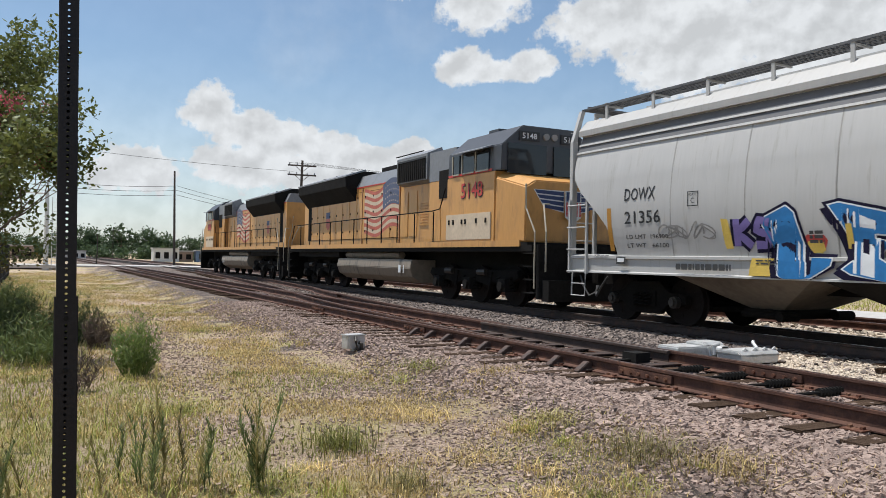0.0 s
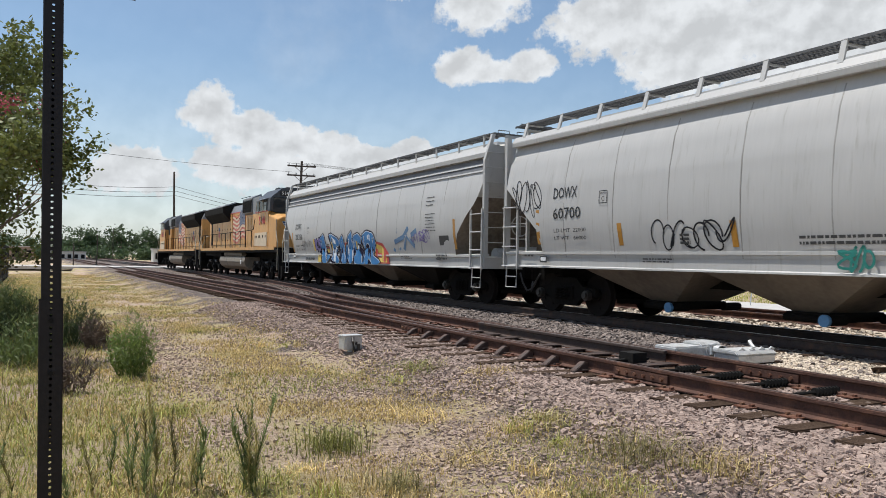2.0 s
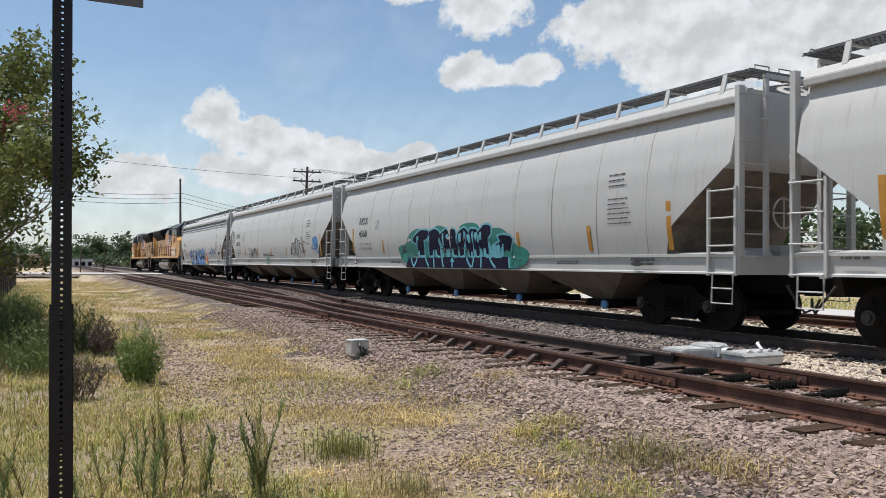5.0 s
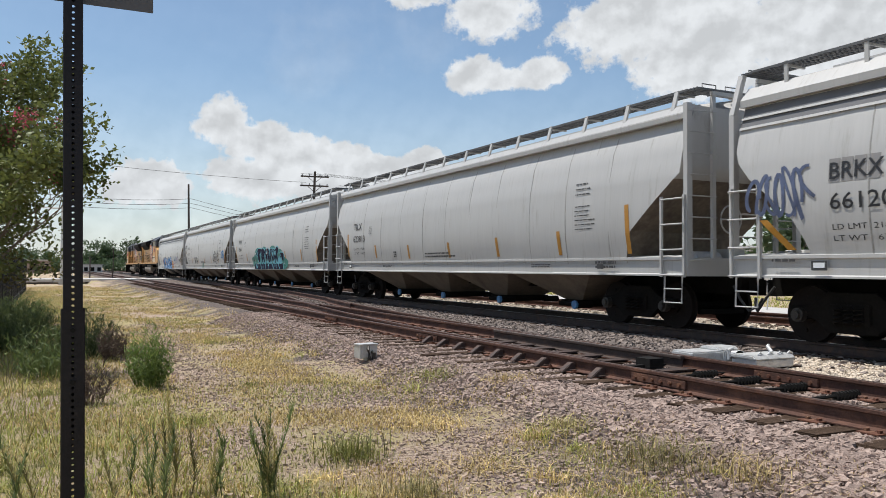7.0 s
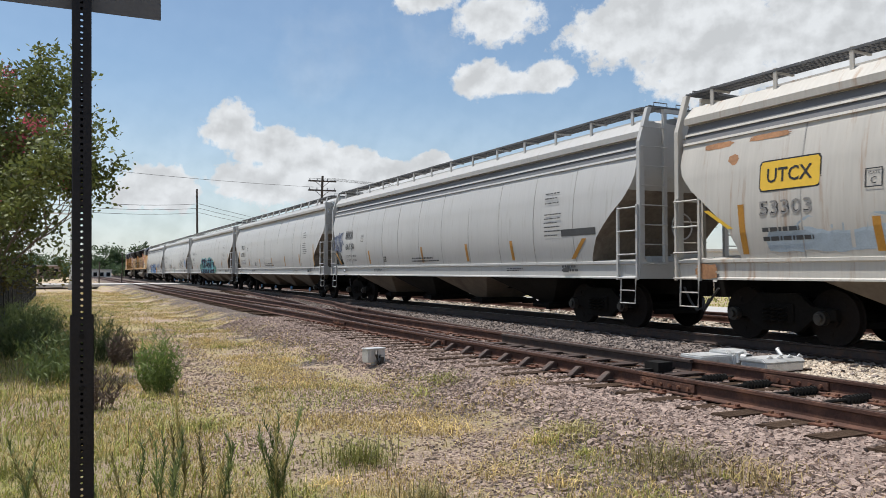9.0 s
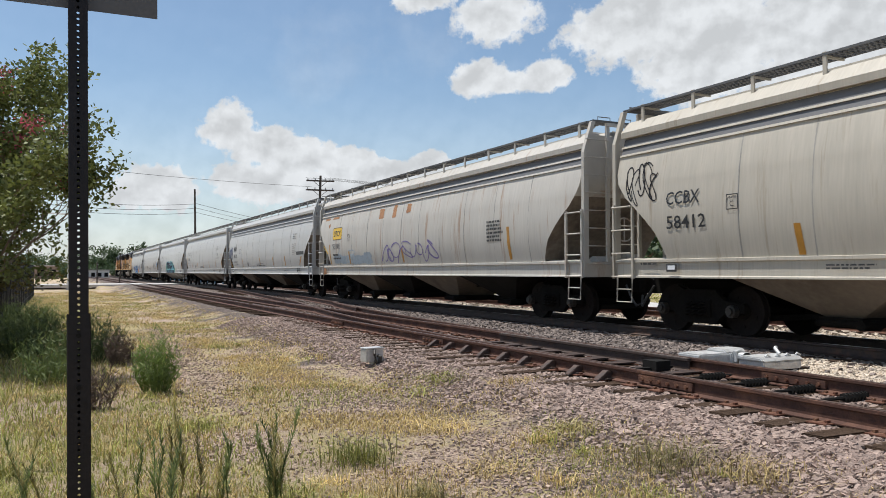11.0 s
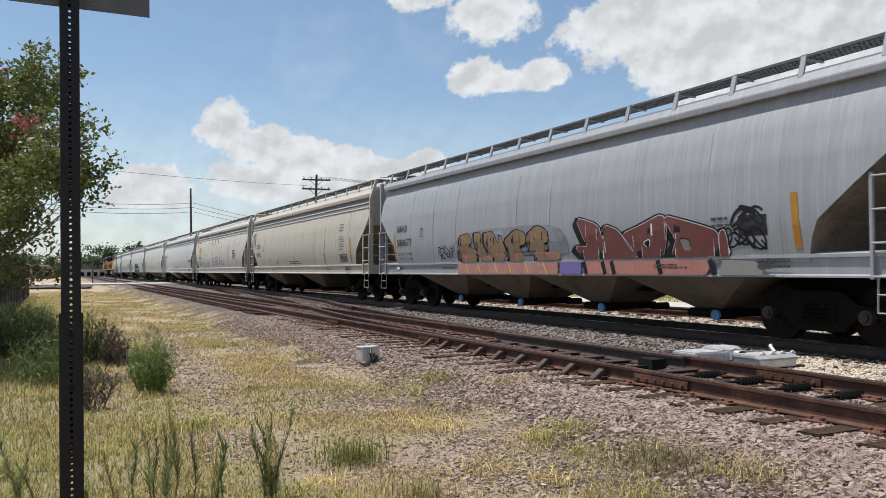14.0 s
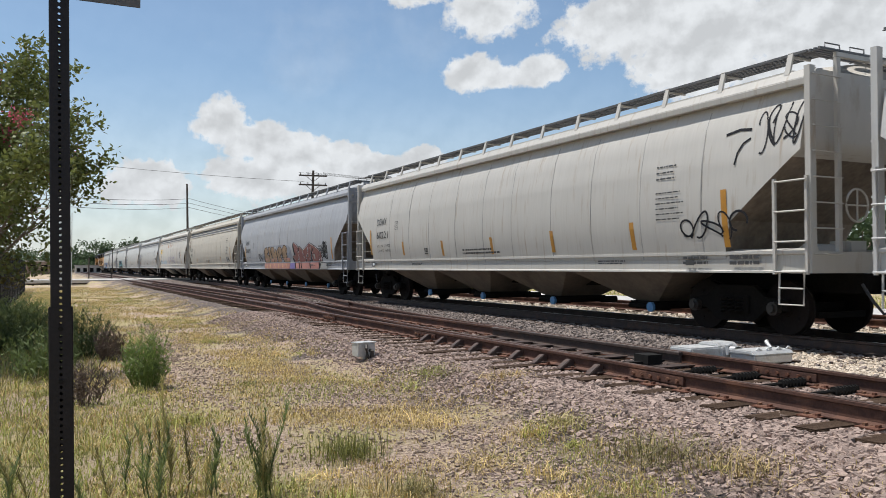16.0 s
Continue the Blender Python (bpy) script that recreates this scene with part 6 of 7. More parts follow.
tracks = {}
for name, x, y0, y1, material, label in (
        ("siding_track", SIDING_X, -30, 420, M["railrust"], "rusty siding track with timber ties"),
        ("main_track", TRACK_X, -60, 420, M["raildark"], "dark main track under the train"),
        ("far_track", 16.9, -40, 420, M["railrust"], "rusty parallel track beyond the train")):
    t = thing(name, label, "railway track", kind="structure")
    tracks[name] = t
    for s in (-0.755, 0.755):
        rail_mesh(t, line(x + s, y0, y1), material)
turnout = thing("turnout", "rusty turnout leading from the siding to the main track", "railway track", kind="structure")
# diverging rails: the left one starts as a tapered point, the right one as a stock rail's neighbour
rail_mesh(turnout, [(SIDING_X - 0.755 + 0.085 + diverge(y), y) for y in [8.2 + i for i in range(0, 60)]], M["railrust"], "switch_rail")
rail_mesh(turnout, [(SIDING_X + 0.755 + 0.0 + diverge(y), y) for y in [12.5 + i for i in range(0, 54)]], M["railrust"], "lead_rail")
rail_mesh(turnout, [(SIDING_X + 0.755 - 0.10, 8.0), (SIDING_X + 0.755 - 0.11, 10.0), (SIDING_X + 0.755 - 0.13, 13.0)], M["raildark"], "switch_point")
# guard rails beside the frog
frog_y = next(y / 10 for y in range(80, 600) if diverge(y / 10) > 1.51)
for x0, k in ((SIDING_X - 0.755 + 0.12, 0.0), (SIDING_X + 0.755 - 0.12, 0.0)):
    rail_mesh(turnout, [(x0 + 0.03, frog_y - 2.6), (x0, frog_y - 2.0), (x0, frog_y + 1.6), (x0 + 0.05, frog_y + 2.3)], M["railrust"], "guard_rail")
rail_mesh(turnout, [(SIDING_X + 0.755 + diverge(y) - 0.12, y) for y in (frog_y - 2.4, frog_y, frog_y + 2.2)], M["railrust"], "guard_rail")
bm = bmesh.new()
prism(bm, [(SIDING_X + 0.68, frog_y - 1.2), (SIDING_X + 0.83, frog_y - 1.2), (SIDING_X + 0.95, frog_y + 1.6), (SIDING_X + 0.66, frog_y + 1.6)], "z", -0.17, -0.035)
part("frog_casting", bm, M["plate"], turnout)

# ties: one mesh shared, turned and shifted a little
def tie_mesh(length, seed):
    r = random.Random(seed)
    bm = bmesh.new()
    v = box(bm, -length / 2, length / 2, -0.115, 0.115, -0.37, -0.182)
    for q in v:
        q.co += Vector((r.uniform(-0.03, 0.03), r.uniform(-0.012, 0.012), r.uniform(-0.008, 0.0)))
    return mesh_of("tie", bm, M["tie"], bevel=0.012)


TIES = [tie_mesh(2.65, i) for i in range(5)]
LONG_TIES = [tie_mesh(3.6, i + 9) for i in range(3)]
rng = random.Random(21)


def lay_ties(track, x, y0, y1, step, meshes, shift=lambda y: 0.0):
    y = y0
    while y < y1:
        o = new("tie", rng.choice(meshes))
        o.parent = track
        o.location = (x + shift(y) + rng.uniform(-0.06, 0.06), y + rng.uniform(-0.04, 0.04), rng.uniform(-0.012, 0.004))
        o.rotation_euler = (0, 0, radians(rng.uniform(-1.6, 1.6)))
        y += step


lay_ties(tracks["siding_track"], SIDING_X, -4, 8, 0.53, TIES)
lay_ties(turnout, SIDING_X, 8, 22, 0.53, LONG_TIES, lambda y: diverge(y) / 2)
lay_ties(tracks["siding_track"], SIDING_X, 22, 80, 0.56, TIES)
lay_ties(turnout, SIDING_X, 22.2, 58, 0.56, TIES, diverge)
lay_ties(tracks["main_track"], TRACK_X, -2, 80, 0.56, TIES)
lay_ties(tracks["far_track"], 16.9, 2, 60, 0.6, TIES)

# tie plates and spikes under the siding's rails
bm = bmesh.new()
box(bm, -0.19, 0.19, -0.10, 0.10, -0.184, -0.172)
for sx in (-1, 1):
    for sy in (-1, 1):
        box(bm, sx * 0.105 - 0.022, sx * 0.105 + 0.022, sy * 0.06 - 0.014, sy * 0.06 + 0.014, -0.173, -0.148)
PLATE = mesh_of("tie_plate", bm, M["plate"])
for y in [i * 0.53 for i in range(-7, 42)]:
    for s in (-0.755, 0.755):
        o = new("tie_plate", PLATE)
        o.parent = tracks["siding_track"] if y < 8 else turnout
        o.location = (SIDING_X + s, y + rng.uniform(-0.03, 0.03), 0.0)
# rail braces on the outside of the stock rail at the switch
bm = bmesh.new()
prism(bm, [(-0.25, -0.182), (-0.03, -0.182), (-0.03, -0.07), (-0.09, -0.06), (-0.22, -0.15)], "y", -0.055, 0.055)
BRACE = mesh_of("rail_brace", bm, M["raildark"], bevel=0.008)
bm = bmesh.new()
prism(bm, [(-0.20, -0.168), (0.55, -0.168), (0.55, -0.150), (-0.20, -0.150)], "y", -0.10, 0.10)
SLIDE = mesh_of("slide_plate", bm, M["raildark"])
for i in range(9):
    y = 7.9 + i * 0.62
    o = new("rail_brace", BRACE)
    o.parent, o.location = turnout, (SIDING_X - 0.755, y, 0)
    o = new("rail_brace", BRACE)
    o.parent, o.location, o.rotation_euler = turnout, (SIDING_X + 0.755, y, 0), (0, 0, math.pi)
    o = new("slide_plate", SLIDE)
    o.parent, o.location = turnout, (SIDING_X - 0.70, y, 0)
    o = new("slide_plate", SLIDE)
    o.parent, o.location, o.rotation_euler = turnout, (SIDING_X + 0.70, y, 0), (0, 0, math.pi)
# joint bars with bolts
for x, y in ((SIDING_X - 0.755, 6.9), (SIDING_X - 0.755, 13.1), (SIDING_X + 0.755, 6.4), (SIDING_X - 0.755, 18.7)):
    bm = bmesh.new()
    for s in (-1, 1):
        box(bm, x + s * 0.012 if s > 0 else x - 0.04, x + 0.04 if s > 0 else x - 0.012, y - 0.45, y + 0.45, -0.145, -0.05)
    joint = part("joint_bar", bm, M["railrust"], turnout, bevel=0.006)
    for i in range(6):
        bm = bmesh.new()
        disc(bm, (x - 0.05, y - 0.36 + i * 0.145, -0.098), "x", 0.022, 0.03, 6)
        part("bolt", bm, M["plate"], joint)
# bolts and springs of the switch rods between the rails
for k in range(4):
    bm = bmesh.new()
    x, y = 7.25 + 0.05 * k, 7.35 - k * 0.62
    for i in range(7):
        disc(bm, (x + i * 0.055, y, -0.15), "x", 0.05, 0.03, 8)
    tube(bm, [(x - 0.7, y, -0.15), (x + 0.55, y, -0.15)], 0.018, 6)
    part("switch_rod", bm, M["soot"], turnout)
bm = bmesh.new()
box(bm, SIDING_X - 0.7, SIDING_X + 1.7, 8.30, 8.38, -0.17, -0.13)
box(bm, SIDING_X + 0.25, SIDING_X + 0.5, 8.2, 8.48, -0.17, -0.04)
part("throw_rod", bm, M["soot"], turnout)

# electric switch machine
machine = thing("switch_machine", "galvanised electric switch machine on long ties", "switch machine")
mx, my = 8.62, 8.05
bm = bmesh.new()
box(bm, mx - 0.62, mx + 0.05, my + 0.10, my + 0.55, -0.18, 0.02)
part("gear_case", bm, M["galv"], machine, bevel=0.02)
bm = bmesh.new()
prism(bm, [(my + 0.12, 0.02), (my + 0.53, 0.02), (my + 0.47, 0.07), (my + 0.18, 0.07)], "x", mx - 0.1, mx + 0.30)
box(bm, mx - 0.06, mx + 0.28, my + 0.06, my + 0.50, -0.18, 0.02)
part("motor_cover", bm, M["galv"], machine, bevel=0.015)
bm = bmesh.new()
box(bm, mx + 0.0, mx + 0.75, my - 0.45, my + 0.0, -0.18, -0.06)
prism(bm, [(my - 0.47, -0.06), (my + 0.02, -0.06), (my - 0.04, 0.0), (my - 0.40, 0.0)], "x", mx - 0.02, mx + 0.77)
part("circuit_box", bm, M["galv"], machine, bevel=0.015)
bm = bmesh.new()
for i in range(5):
    disc(bm, (mx + 0.06 + i * 0.02, my - 0.02, -0.02), "y", 0.05, 0.10, 10)
tube(bm, [(mx + 0.0, my + 0.04, -0.1), (mx + 0.0, my + 0.06, 0.03), (mx + 0.1, my + 0.06, 0.05)], 0.03, 8)
tube(bm, [(mx + 0.6, my - 0.2, 0.0), (mx + 0.62, my - 0.1, 0.08), (mx + 0.7, my - 0.05, 0.08)], 0.025, 8)
part("fittings", bm, M["galv"], machine)
for i in range(4):
    bm = bmesh.new()
    tube(bm, [(mx + 0.1 + i * 0.2, my - 0.38, 0.0), (mx + 0.14 + i * 0.2, my - 0.38, 0.03), (mx + 0.2 + i * 0.2, my - 0.38, 0.0)], 0.014, 6)
    part("lid_handle", bm, M["galv"], machine)
bm = bmesh.new()
box(bm, mx - 0.7, mx + 0.95, my + 0.08, my + 0.34, -0.34, -0.18)
box(bm, mx - 0.7, mx + 0.95, my - 0.42, my - 0.16, -0.34, -0.18)
part("support_tie", bm, M["tie"], machine, bevel=0.01)

# small junction box beside the track
jb = thing("junction_box", "small dented galvanised junction box on the gravel", "junction box", pose(4.6, 12.05, ground_z(4.6, 12.05), 0, 0, 12))
bm = bmesh.new()
box(bm, -0.17, 0.17, -0.10, 0.10, 0.06, 0.28)
body = part("body", bm, M["galv"], jb, bevel=0.015)
bm = bmesh.new()
box(bm, -0.18, 0.18, -0.11, 0.11, 0.275, 0.295)
part("lid", bm, M["galv"], jb, bevel=0.006)
bm = bmesh.new()
tube(bm, [(-0.02, -0.11, 0.25), (-0.06, -0.17, 0.2), (-0.03, -0.16, 0.08), (0.03, -0.15, -0.02)], 0.025, 8)
tube(bm, [(0.05, -0.11, 0.16), (0.06, -0.16, 0.15), (0.05, -0.15, -0.02)], 0.03, 8)
part("cable_gland", bm, M["bearing"], jb)
bm = bmesh.new()
tube(bm, [(0, 0, -0.05), (0, 0, 0.07)], 0.05, 8)
part("pedestal", bm, M["galv"], jb)


# ---- sign post ----
sp = thing("sign_post", "dark perforated square steel sign post in a sleeve", "sign post", pose(0.052, 3.5, -0.47, 0, -0.8, -1.5))


def perforated(parent, name, half, z0, z1, material):
    """A square tube with a row of round holes through two faces, one inch apart."""
    bm = bmesh.new()
    t, pitch, r = half, 0.0254, 0.0064
    n = int((z1 - z0) / pitch)
    for face in (-1, 1):
        y = face * t
        for i in range(n):
            zc = z0 + pitch * (i + 0.5)
            ring = [bm.verts.new((r * math.cos(a), y, zc + r * math.sin(a))) for a in [2 * math.pi * k / 8 + math.pi / 8 for k in range(8)]]
            cor = [bm.verts.new((sx * t * 0.9, y, zc + sz * pitch / 2)) for sx, sz in ((1, 1), (-1, 1), (-1, -1), (1, -1))]
            for q, (k0, k1) in enumerate(((0, 2), (2, 4), (4, 6), (6, 8))):
                a, b, c = ring[k0 % 8], ring[(k0 + 1) % 8], ring[k1 % 8]
                bm.faces.new((cor[q], a, b))
                bm.faces.new((cor[q], b, c))
                bm.faces.new((cor[q], c, cor[(q + 1) % 4]))
    zt, zb = z0 + n * pitch, z0
    for sx in (-1, 1):
        v = [bm.verts.new(p) for p in ((sx * t * 0.9, -t, zb), (sx * t, -t * 0.9, zb), (sx * t, t * 0.9, zb), (sx * t * 0.9, t, zb), (sx * t * 0.9, -t, zt), (sx * t, -t * 0.9, zt), (sx * t, t * 0.9, zt), (sx * t * 0.9, t, zt))]
        for i in range(3):
            bm.faces.new((v[i], v[i + 1], v[i + 5], v[i + 4]))
    return part(name, bm, material, parent)


perforated(sp, "tube", 0.037, 0.9, 3.10, M["postblack"])
perforated(sp, "sleeve", 0.0445, -0.116, 1.505, M["postblack"])
for z in (1.40, 1.19):
    bm = bmesh.new()
    disc(bm, (0, -0.047, z), "y", 0.010, 0.012, 8)
    part("bolt", bm, M["soot"], sp)
bm = bmesh.new()
box(bm, -0.315, 0.315, 0.0375, 0.0405, 2.755, 3.2)
sg = part("sign_plate", bm, M["signback"], sp, "bare grey back of a sign plate", bevel=0.001)
sg.rotation_euler = (0, 0, radians(2))
bm = bmesh.new()
disc(bm, (0, -0.04, 2.80), "y", 0.012, 0.02, 8)
part("bolt", bm, M["soot"], sp)


# ---- fence ----
fence = thing("fence", "black metal picket fence along the grass", "fence")
FX = lambda y: -1.5 - 0.006 * (y - 26)
rng = random.Random(31)
bm = bmesh.new()
box(bm, -0.012, 0.012, -0.012, 0.012, 0.0, 2.0)
PICKET = mesh_of("picket", bm, M["fence"])
bm = bmesh.new()
box(bm, -0.04, 0.04, -0.04, 0.04, 0.0, 2.12)
POST = mesh_of("fence_post", bm, M["fence"])
y = 12.0
while y < 62:
    o = new("fence_post", POST)
    o.parent, o.location = fence, (FX(y), y, -0.5)
    y += 2.4
y = 12.1
while y < 44:
    o = new("picket", PICKET)
    o.parent, o.location = fence, (FX(y), y, -0.45)
    y += 0.12
v, f = [], []
for k in range(120):
    y = 44 + k * 0.15
    i = len(v)
    v += [(FX(y), y, -0.45), (FX(y), y + 0.05, -0.45), (FX(y), y + 0.05, 1.55), (FX(y), y, 1.55)]
    f.append((i, i + 1, i + 2, i + 3))
o = new("picket_run", soup("picket_run", v, f, M["fence"]))
o.parent = fence
tagged(o, kind="stuff")
for z in (-0.2, 1.42):
    bm = bmesh.new()
    tube(bm, [(FX(12), 12, z), (FX(62), 62, z)], 0.022, 4)
    part("fence_rail", bm, M["fence"], fence)


# ---- plants ----
def leaves(rng, centres, n, size, spread):
    """Many small pointed leaves round the given points."""
    v, f = [], []
    for _ in range(n):
        c = rng.choice(centres)
        d = Vector((rng.gauss(0, 1), rng.gauss(0, 1), rng.gauss(0, 0.8))) * spread
        p = Vector(c) + d
        a = Vector((rng.uniform(-1, 1), rng.uniform(-1, 1), rng.uniform(-0.5, 0.9))).normalized()
        b = a.orthogonal().normalized()
        b = Matrix.Rotation(rng.uniform(0, 6.28), 3, a) @ b
        s = size * rng.uniform(0.6, 1.3)
        i = len(v)
        v += [p, p + a * s * 0.5 + b * s * 0.28, p + a * s, p + a * s * 0.5 - b * s * 0.28]
        f += [(i, i + 1, i + 2), (i, i + 2, i + 3)]
    return [tuple(q) for q in v], f


def branch_tips(rng, bm, start, direction, length, r, depth, tips):
    pts = [Vector(start)]
    d = Vector(direction).normalized()
    for i in range(3):
        d = (d + Vector((rng.uniform(-0.22, 0.22), rng.uniform(-0.22, 0.22), rng.uniform(-0.05, 0.18)))).normalized()
        pts.append(pts[-1] + d * length / 3)
    tube(bm, pts, r, 5, r * 0.55)
    if depth == 0:
        tips += pts[1:]
        return
    if depth == 1:
        tips += pts[2:]
    for k in range(rng.choice((2, 3, 3))):
        nd = (d + Vector((rng.uniform(-0.8, 0.8), rng.uniform(-0.8, 0.8), rng.uniform(-0.35, 0.6)))).normalized()
        branch_tips(rng, bm, pts[-1 - (k % 2)], nd, length * rng.uniform(0.6, 0.85), r * 0.55, depth - 1, tips)


def crepe_myrtle(x, y, height, seed, label, foliage):
    rng = random.Random(seed)
    tree = thing("crepe_myrtle_tree", label, "tree", pose(x, y, ground_z(x, y)))
    bm, tips = bmesh.new(), []
    for k in range(6):
        a = k * 1.05 + rng.uniform(-0.3, 0.3)
        branch_tips(rng, bm, (0.12 * math.cos(a), 0.12 * math.sin(a), -0.05), (0.42 * math.cos(a), 0.42 * math.sin(a), 1.0), height * 0.36, 0.055, 4, tips)
    part("trunk", bm, M["bark"], tree)
    low = [Vector((rng.gauss(0, 0.9), rng.gauss(0, 0.9), rng.uniform(0.26, 0.62) * height)) for _ in range(200)]
    v, f = leaves(rng, tips + low, 40000, 0.105, 0.11)
    o = new("crown", soup("crown", v, f, foliage))
    o.parent = tree
    tagged(o, "small green leaves in loose sprays")
    high = [t for t in tips if t.z > height * 0.45]
    for k in range(24):
        t = rng.choice(high)
        v, f = leaves(rng, [t + Vector((0, 0, 0.12))], 120, 0.06, 0.10)
        o = new("blossom", soup("blossom", v, f, M["flower"]))
        o.parent = tree
        tagged(o, "pink flower cluster")
    return tree


crepe_myrtle(-1.75, 17.3, 5.85, 41, "leafy crepe myrtle tree with pink blossoms by the fence", M["leaf"])
crepe_myrtle(-2.4, 23.5, 4.6, 43, "yellowing crepe myrtle tree with pink blossoms behind another", M["oldleaf"])


def shrub(name, x, y, w, h, n, material, label, seed, upright=0.8, blade=0.16, category="shrub"):
    """A bush of thin stems, each with narrow leaves."""
    rng = random.Random(seed)
    v, f = [], []
    for _ in range(n):
        a, rr = rng.uniform(0, 6.28), math.sqrt(rng.random()) * w / 2
        bx, by = rr * math.cos(a) * 0.55, rr * math.sin(a) * 0.55
        lean = Vector((rr * math.cos(a) * 0.9, rr * math.sin(a) * 0.9, 0)) * (1.0 - upright * 0.5)
        hh = h * rng.uniform(0.4, 1.1) * (1 - 0.35 * (2 * rr / w) ** 2)
        p0, p1 = Vector((bx, by, 0)), Vector((bx, by, hh)) + lean
        side = Vector((rng.uniform(-1, 1), rng.uniform(-1, 1), 0)).normalized()
        i = len(v)
        v += [p0 - side * 0.004, p0 + side * 0.004, p1]
        f.append((i, i + 1, i + 2))
        for k in range(9):
            q = p0.lerp(p1, rng.uniform(0.2, 1.0))
            d = Vector((rng.uniform(-1, 1), rng.uniform(-1, 1), rng.uniform(0.2, 1.4))).normalized()
            s = d.orthogonal().normalized() * 0.009
            i = len(v)
            v += [q - s, q + s, q + d * blade * rng.uniform(0.4, 0.9)]
            f.append((i, i + 1, i + 2))
    ob = new(name, soup(name, [tuple(q) for q in v], f, material))
    ob.location = (x, y, ground_z(x, y))
    return tagged(ob, label, category)


shrub("bush", 1.15, 11.2, 0.62, 0.90, 170, M["weed"], "bright green feathery bush on dry grass", 51)
shrub("bush", 0.45, 15.5, 1.3, 0.95, 250, M["darkweed"], "dark green bush at the fence side", 52)
shrub("bush", -0.1, 13.0, 1.1, 0.85, 190, M["darkweed"], "dark green low bush near the fence", 53)
shrub("bush", -0.75, 17.0, 1.8, 1.0, 320, M["darkweed"], "dark green wide bush near the fence", 54)
shrub("bush", -0.9, 21.0, 1.8, 0.9, 420, M["darkweed"], "dark green weedy bush near the fence", 55)
shrub("bush", -1.2, 26.0, 2.4, 0.9, 520, M["darkweed"], "dark green weedy bush along the fence", 56)
shrub("bush", 0.9, 14.6, 0.5, 0.6, 90, M["twig"], "sparse brown dead bush", 57)
shrub("bush", 0.35, 10.2, 0.6, 0.5, 60, M["twig"], "sparse brown dead weed", 58)


def tall_weed(x, y, h, seed, lean=0.1, material=None):
    """A slender weed: one wand with many narrow upright leaves."""
    rng = random.Random(seed)
    weed = thing("tall_weed", "slender green weed with narrow leaves", "weed", pose(x, y, ground_z(x, y), 0, 0, rng.uniform(0, 360)), "tall weeds")
    bm = bmesh.new()
    pts = [(lean * (k / 6) ** 2 * h, 0.02 * math.sin(k), h * k / 6) for k in range(7)]
    tube(bm, pts, 0.006, 5, 0.0015)
    part("stem", bm, material or M["weedlite"], weed)
    v, f = [], []
    for _ in range(int(230 * h)):
        k = rng.uniform(0.12, 1.0)
        q = Vector((lean * k * k * h, 0.02 * math.sin(k * 6), h * k))
        a = rng.uniform(0, 6.28)
        d = Vector((math.cos(a) * 0.55, math.sin(a) * 0.55, rng.uniform(0.5, 1.2))).normalized()
        s = d.cross(Vector((0, 0, 1))).normalized() * 0.0028
        L = 0.115 * rng.uniform(0.5, 1.2) * (1.15 - 0.7 * k)
        i = len(v)
        v += [q - s, q + s, q + d * L * 0.6 + s, q + d * L, q + d * L * 0.6 - s]
        f += [(i, i + 1, i + 2, i + 4), (i + 4, i + 2, i + 3)]
    o = new("foliage", soup("foliage", [tuple(p) for p in v], f, material or M["weedlite"]))
    o.parent = weed
    return weed


rng = random.Random(61)
for x, y, h, n, w in ((0.70, 5.75, 0.62, 7, 0.22), (0.76, 5.9, 1.05, 1, 0.0), (1.02, 5.6, 0.66, 3, 0.06), (1.3, 5.5, 0.72, 8, 0.10), (0.30, 5.8, 0.5, 3, 0.25), (-0.25, 5.9, 0.6, 4, 0.25), (-0.45, 7.0, 0.6, 4, 0.4)):
    for k in range(n):
        tall_weed(x + rng.uniform(-w, w), y + rng.uniform(-w, w), h * rng.uniform(0.6, 1.08), int(x * 100) + k + 500, rng.uniform(-0.35, 0.4), M["weedlite"] if k % 3 else M["drygreen"])


def blades(name, n, region, weight, height, material, label, seed, width=0.004):
    """Loose grass: single blades strewn where the weight allows."""
    r = np.random.RandomState(seed)
    v, f = [], []
    x0, x1, y0, y1 = region
    made = tries = 0
    while made < n and tries < n * 8:
        tries += 1
        k = r.rand()
        y = y0 * (y1 / y0) ** k
        x = x0 + (x1 - x0) * r.rand()
        if r.rand() > weight(x, y):
            continue
        z = ground_z(x, y)
        h = height * r.uniform(0.4, 1.25)
        a = r.uniform(0, 6.283)
        lean = r.uniform(0.3, 1.5) * h
        w = width * 0.8 * (1 + y / 14)
        dx, dy = math.cos(a), math.sin(a)
        mx, my = x + dx * lean * 0.4, y + dy * lean * 0.4
        i = len(v)
        v += [(x - dy * w, y + dx * w, z - 0.01), (x + dy * w, y - dx * w, z - 0.01), (mx + dy * w * 0.7, my - dx * w * 0.7, z + h * 0.65), (mx - dy * w * 0.7, my + dx * w * 0.7, z + h * 0.65), (x + dx * lean, y + dy * lean, z + h * 0.95)]
        f += [(i, i + 1, i + 2, i + 3), (i + 3, i + 2, i + 4)]
        made += 1
    ob = new(name, soup(name, v, f, material))
    return tagged(ob, label, "grass", kind="stuff")


def patch(x, y, s, o):
    return noise.noise((x * s + o, y * s - o, o * 0.37))


def edge_fall(x):
    return 1.0 if x < 3.4 else max(0.05, 1 - (x - 3.4) / 2.0)


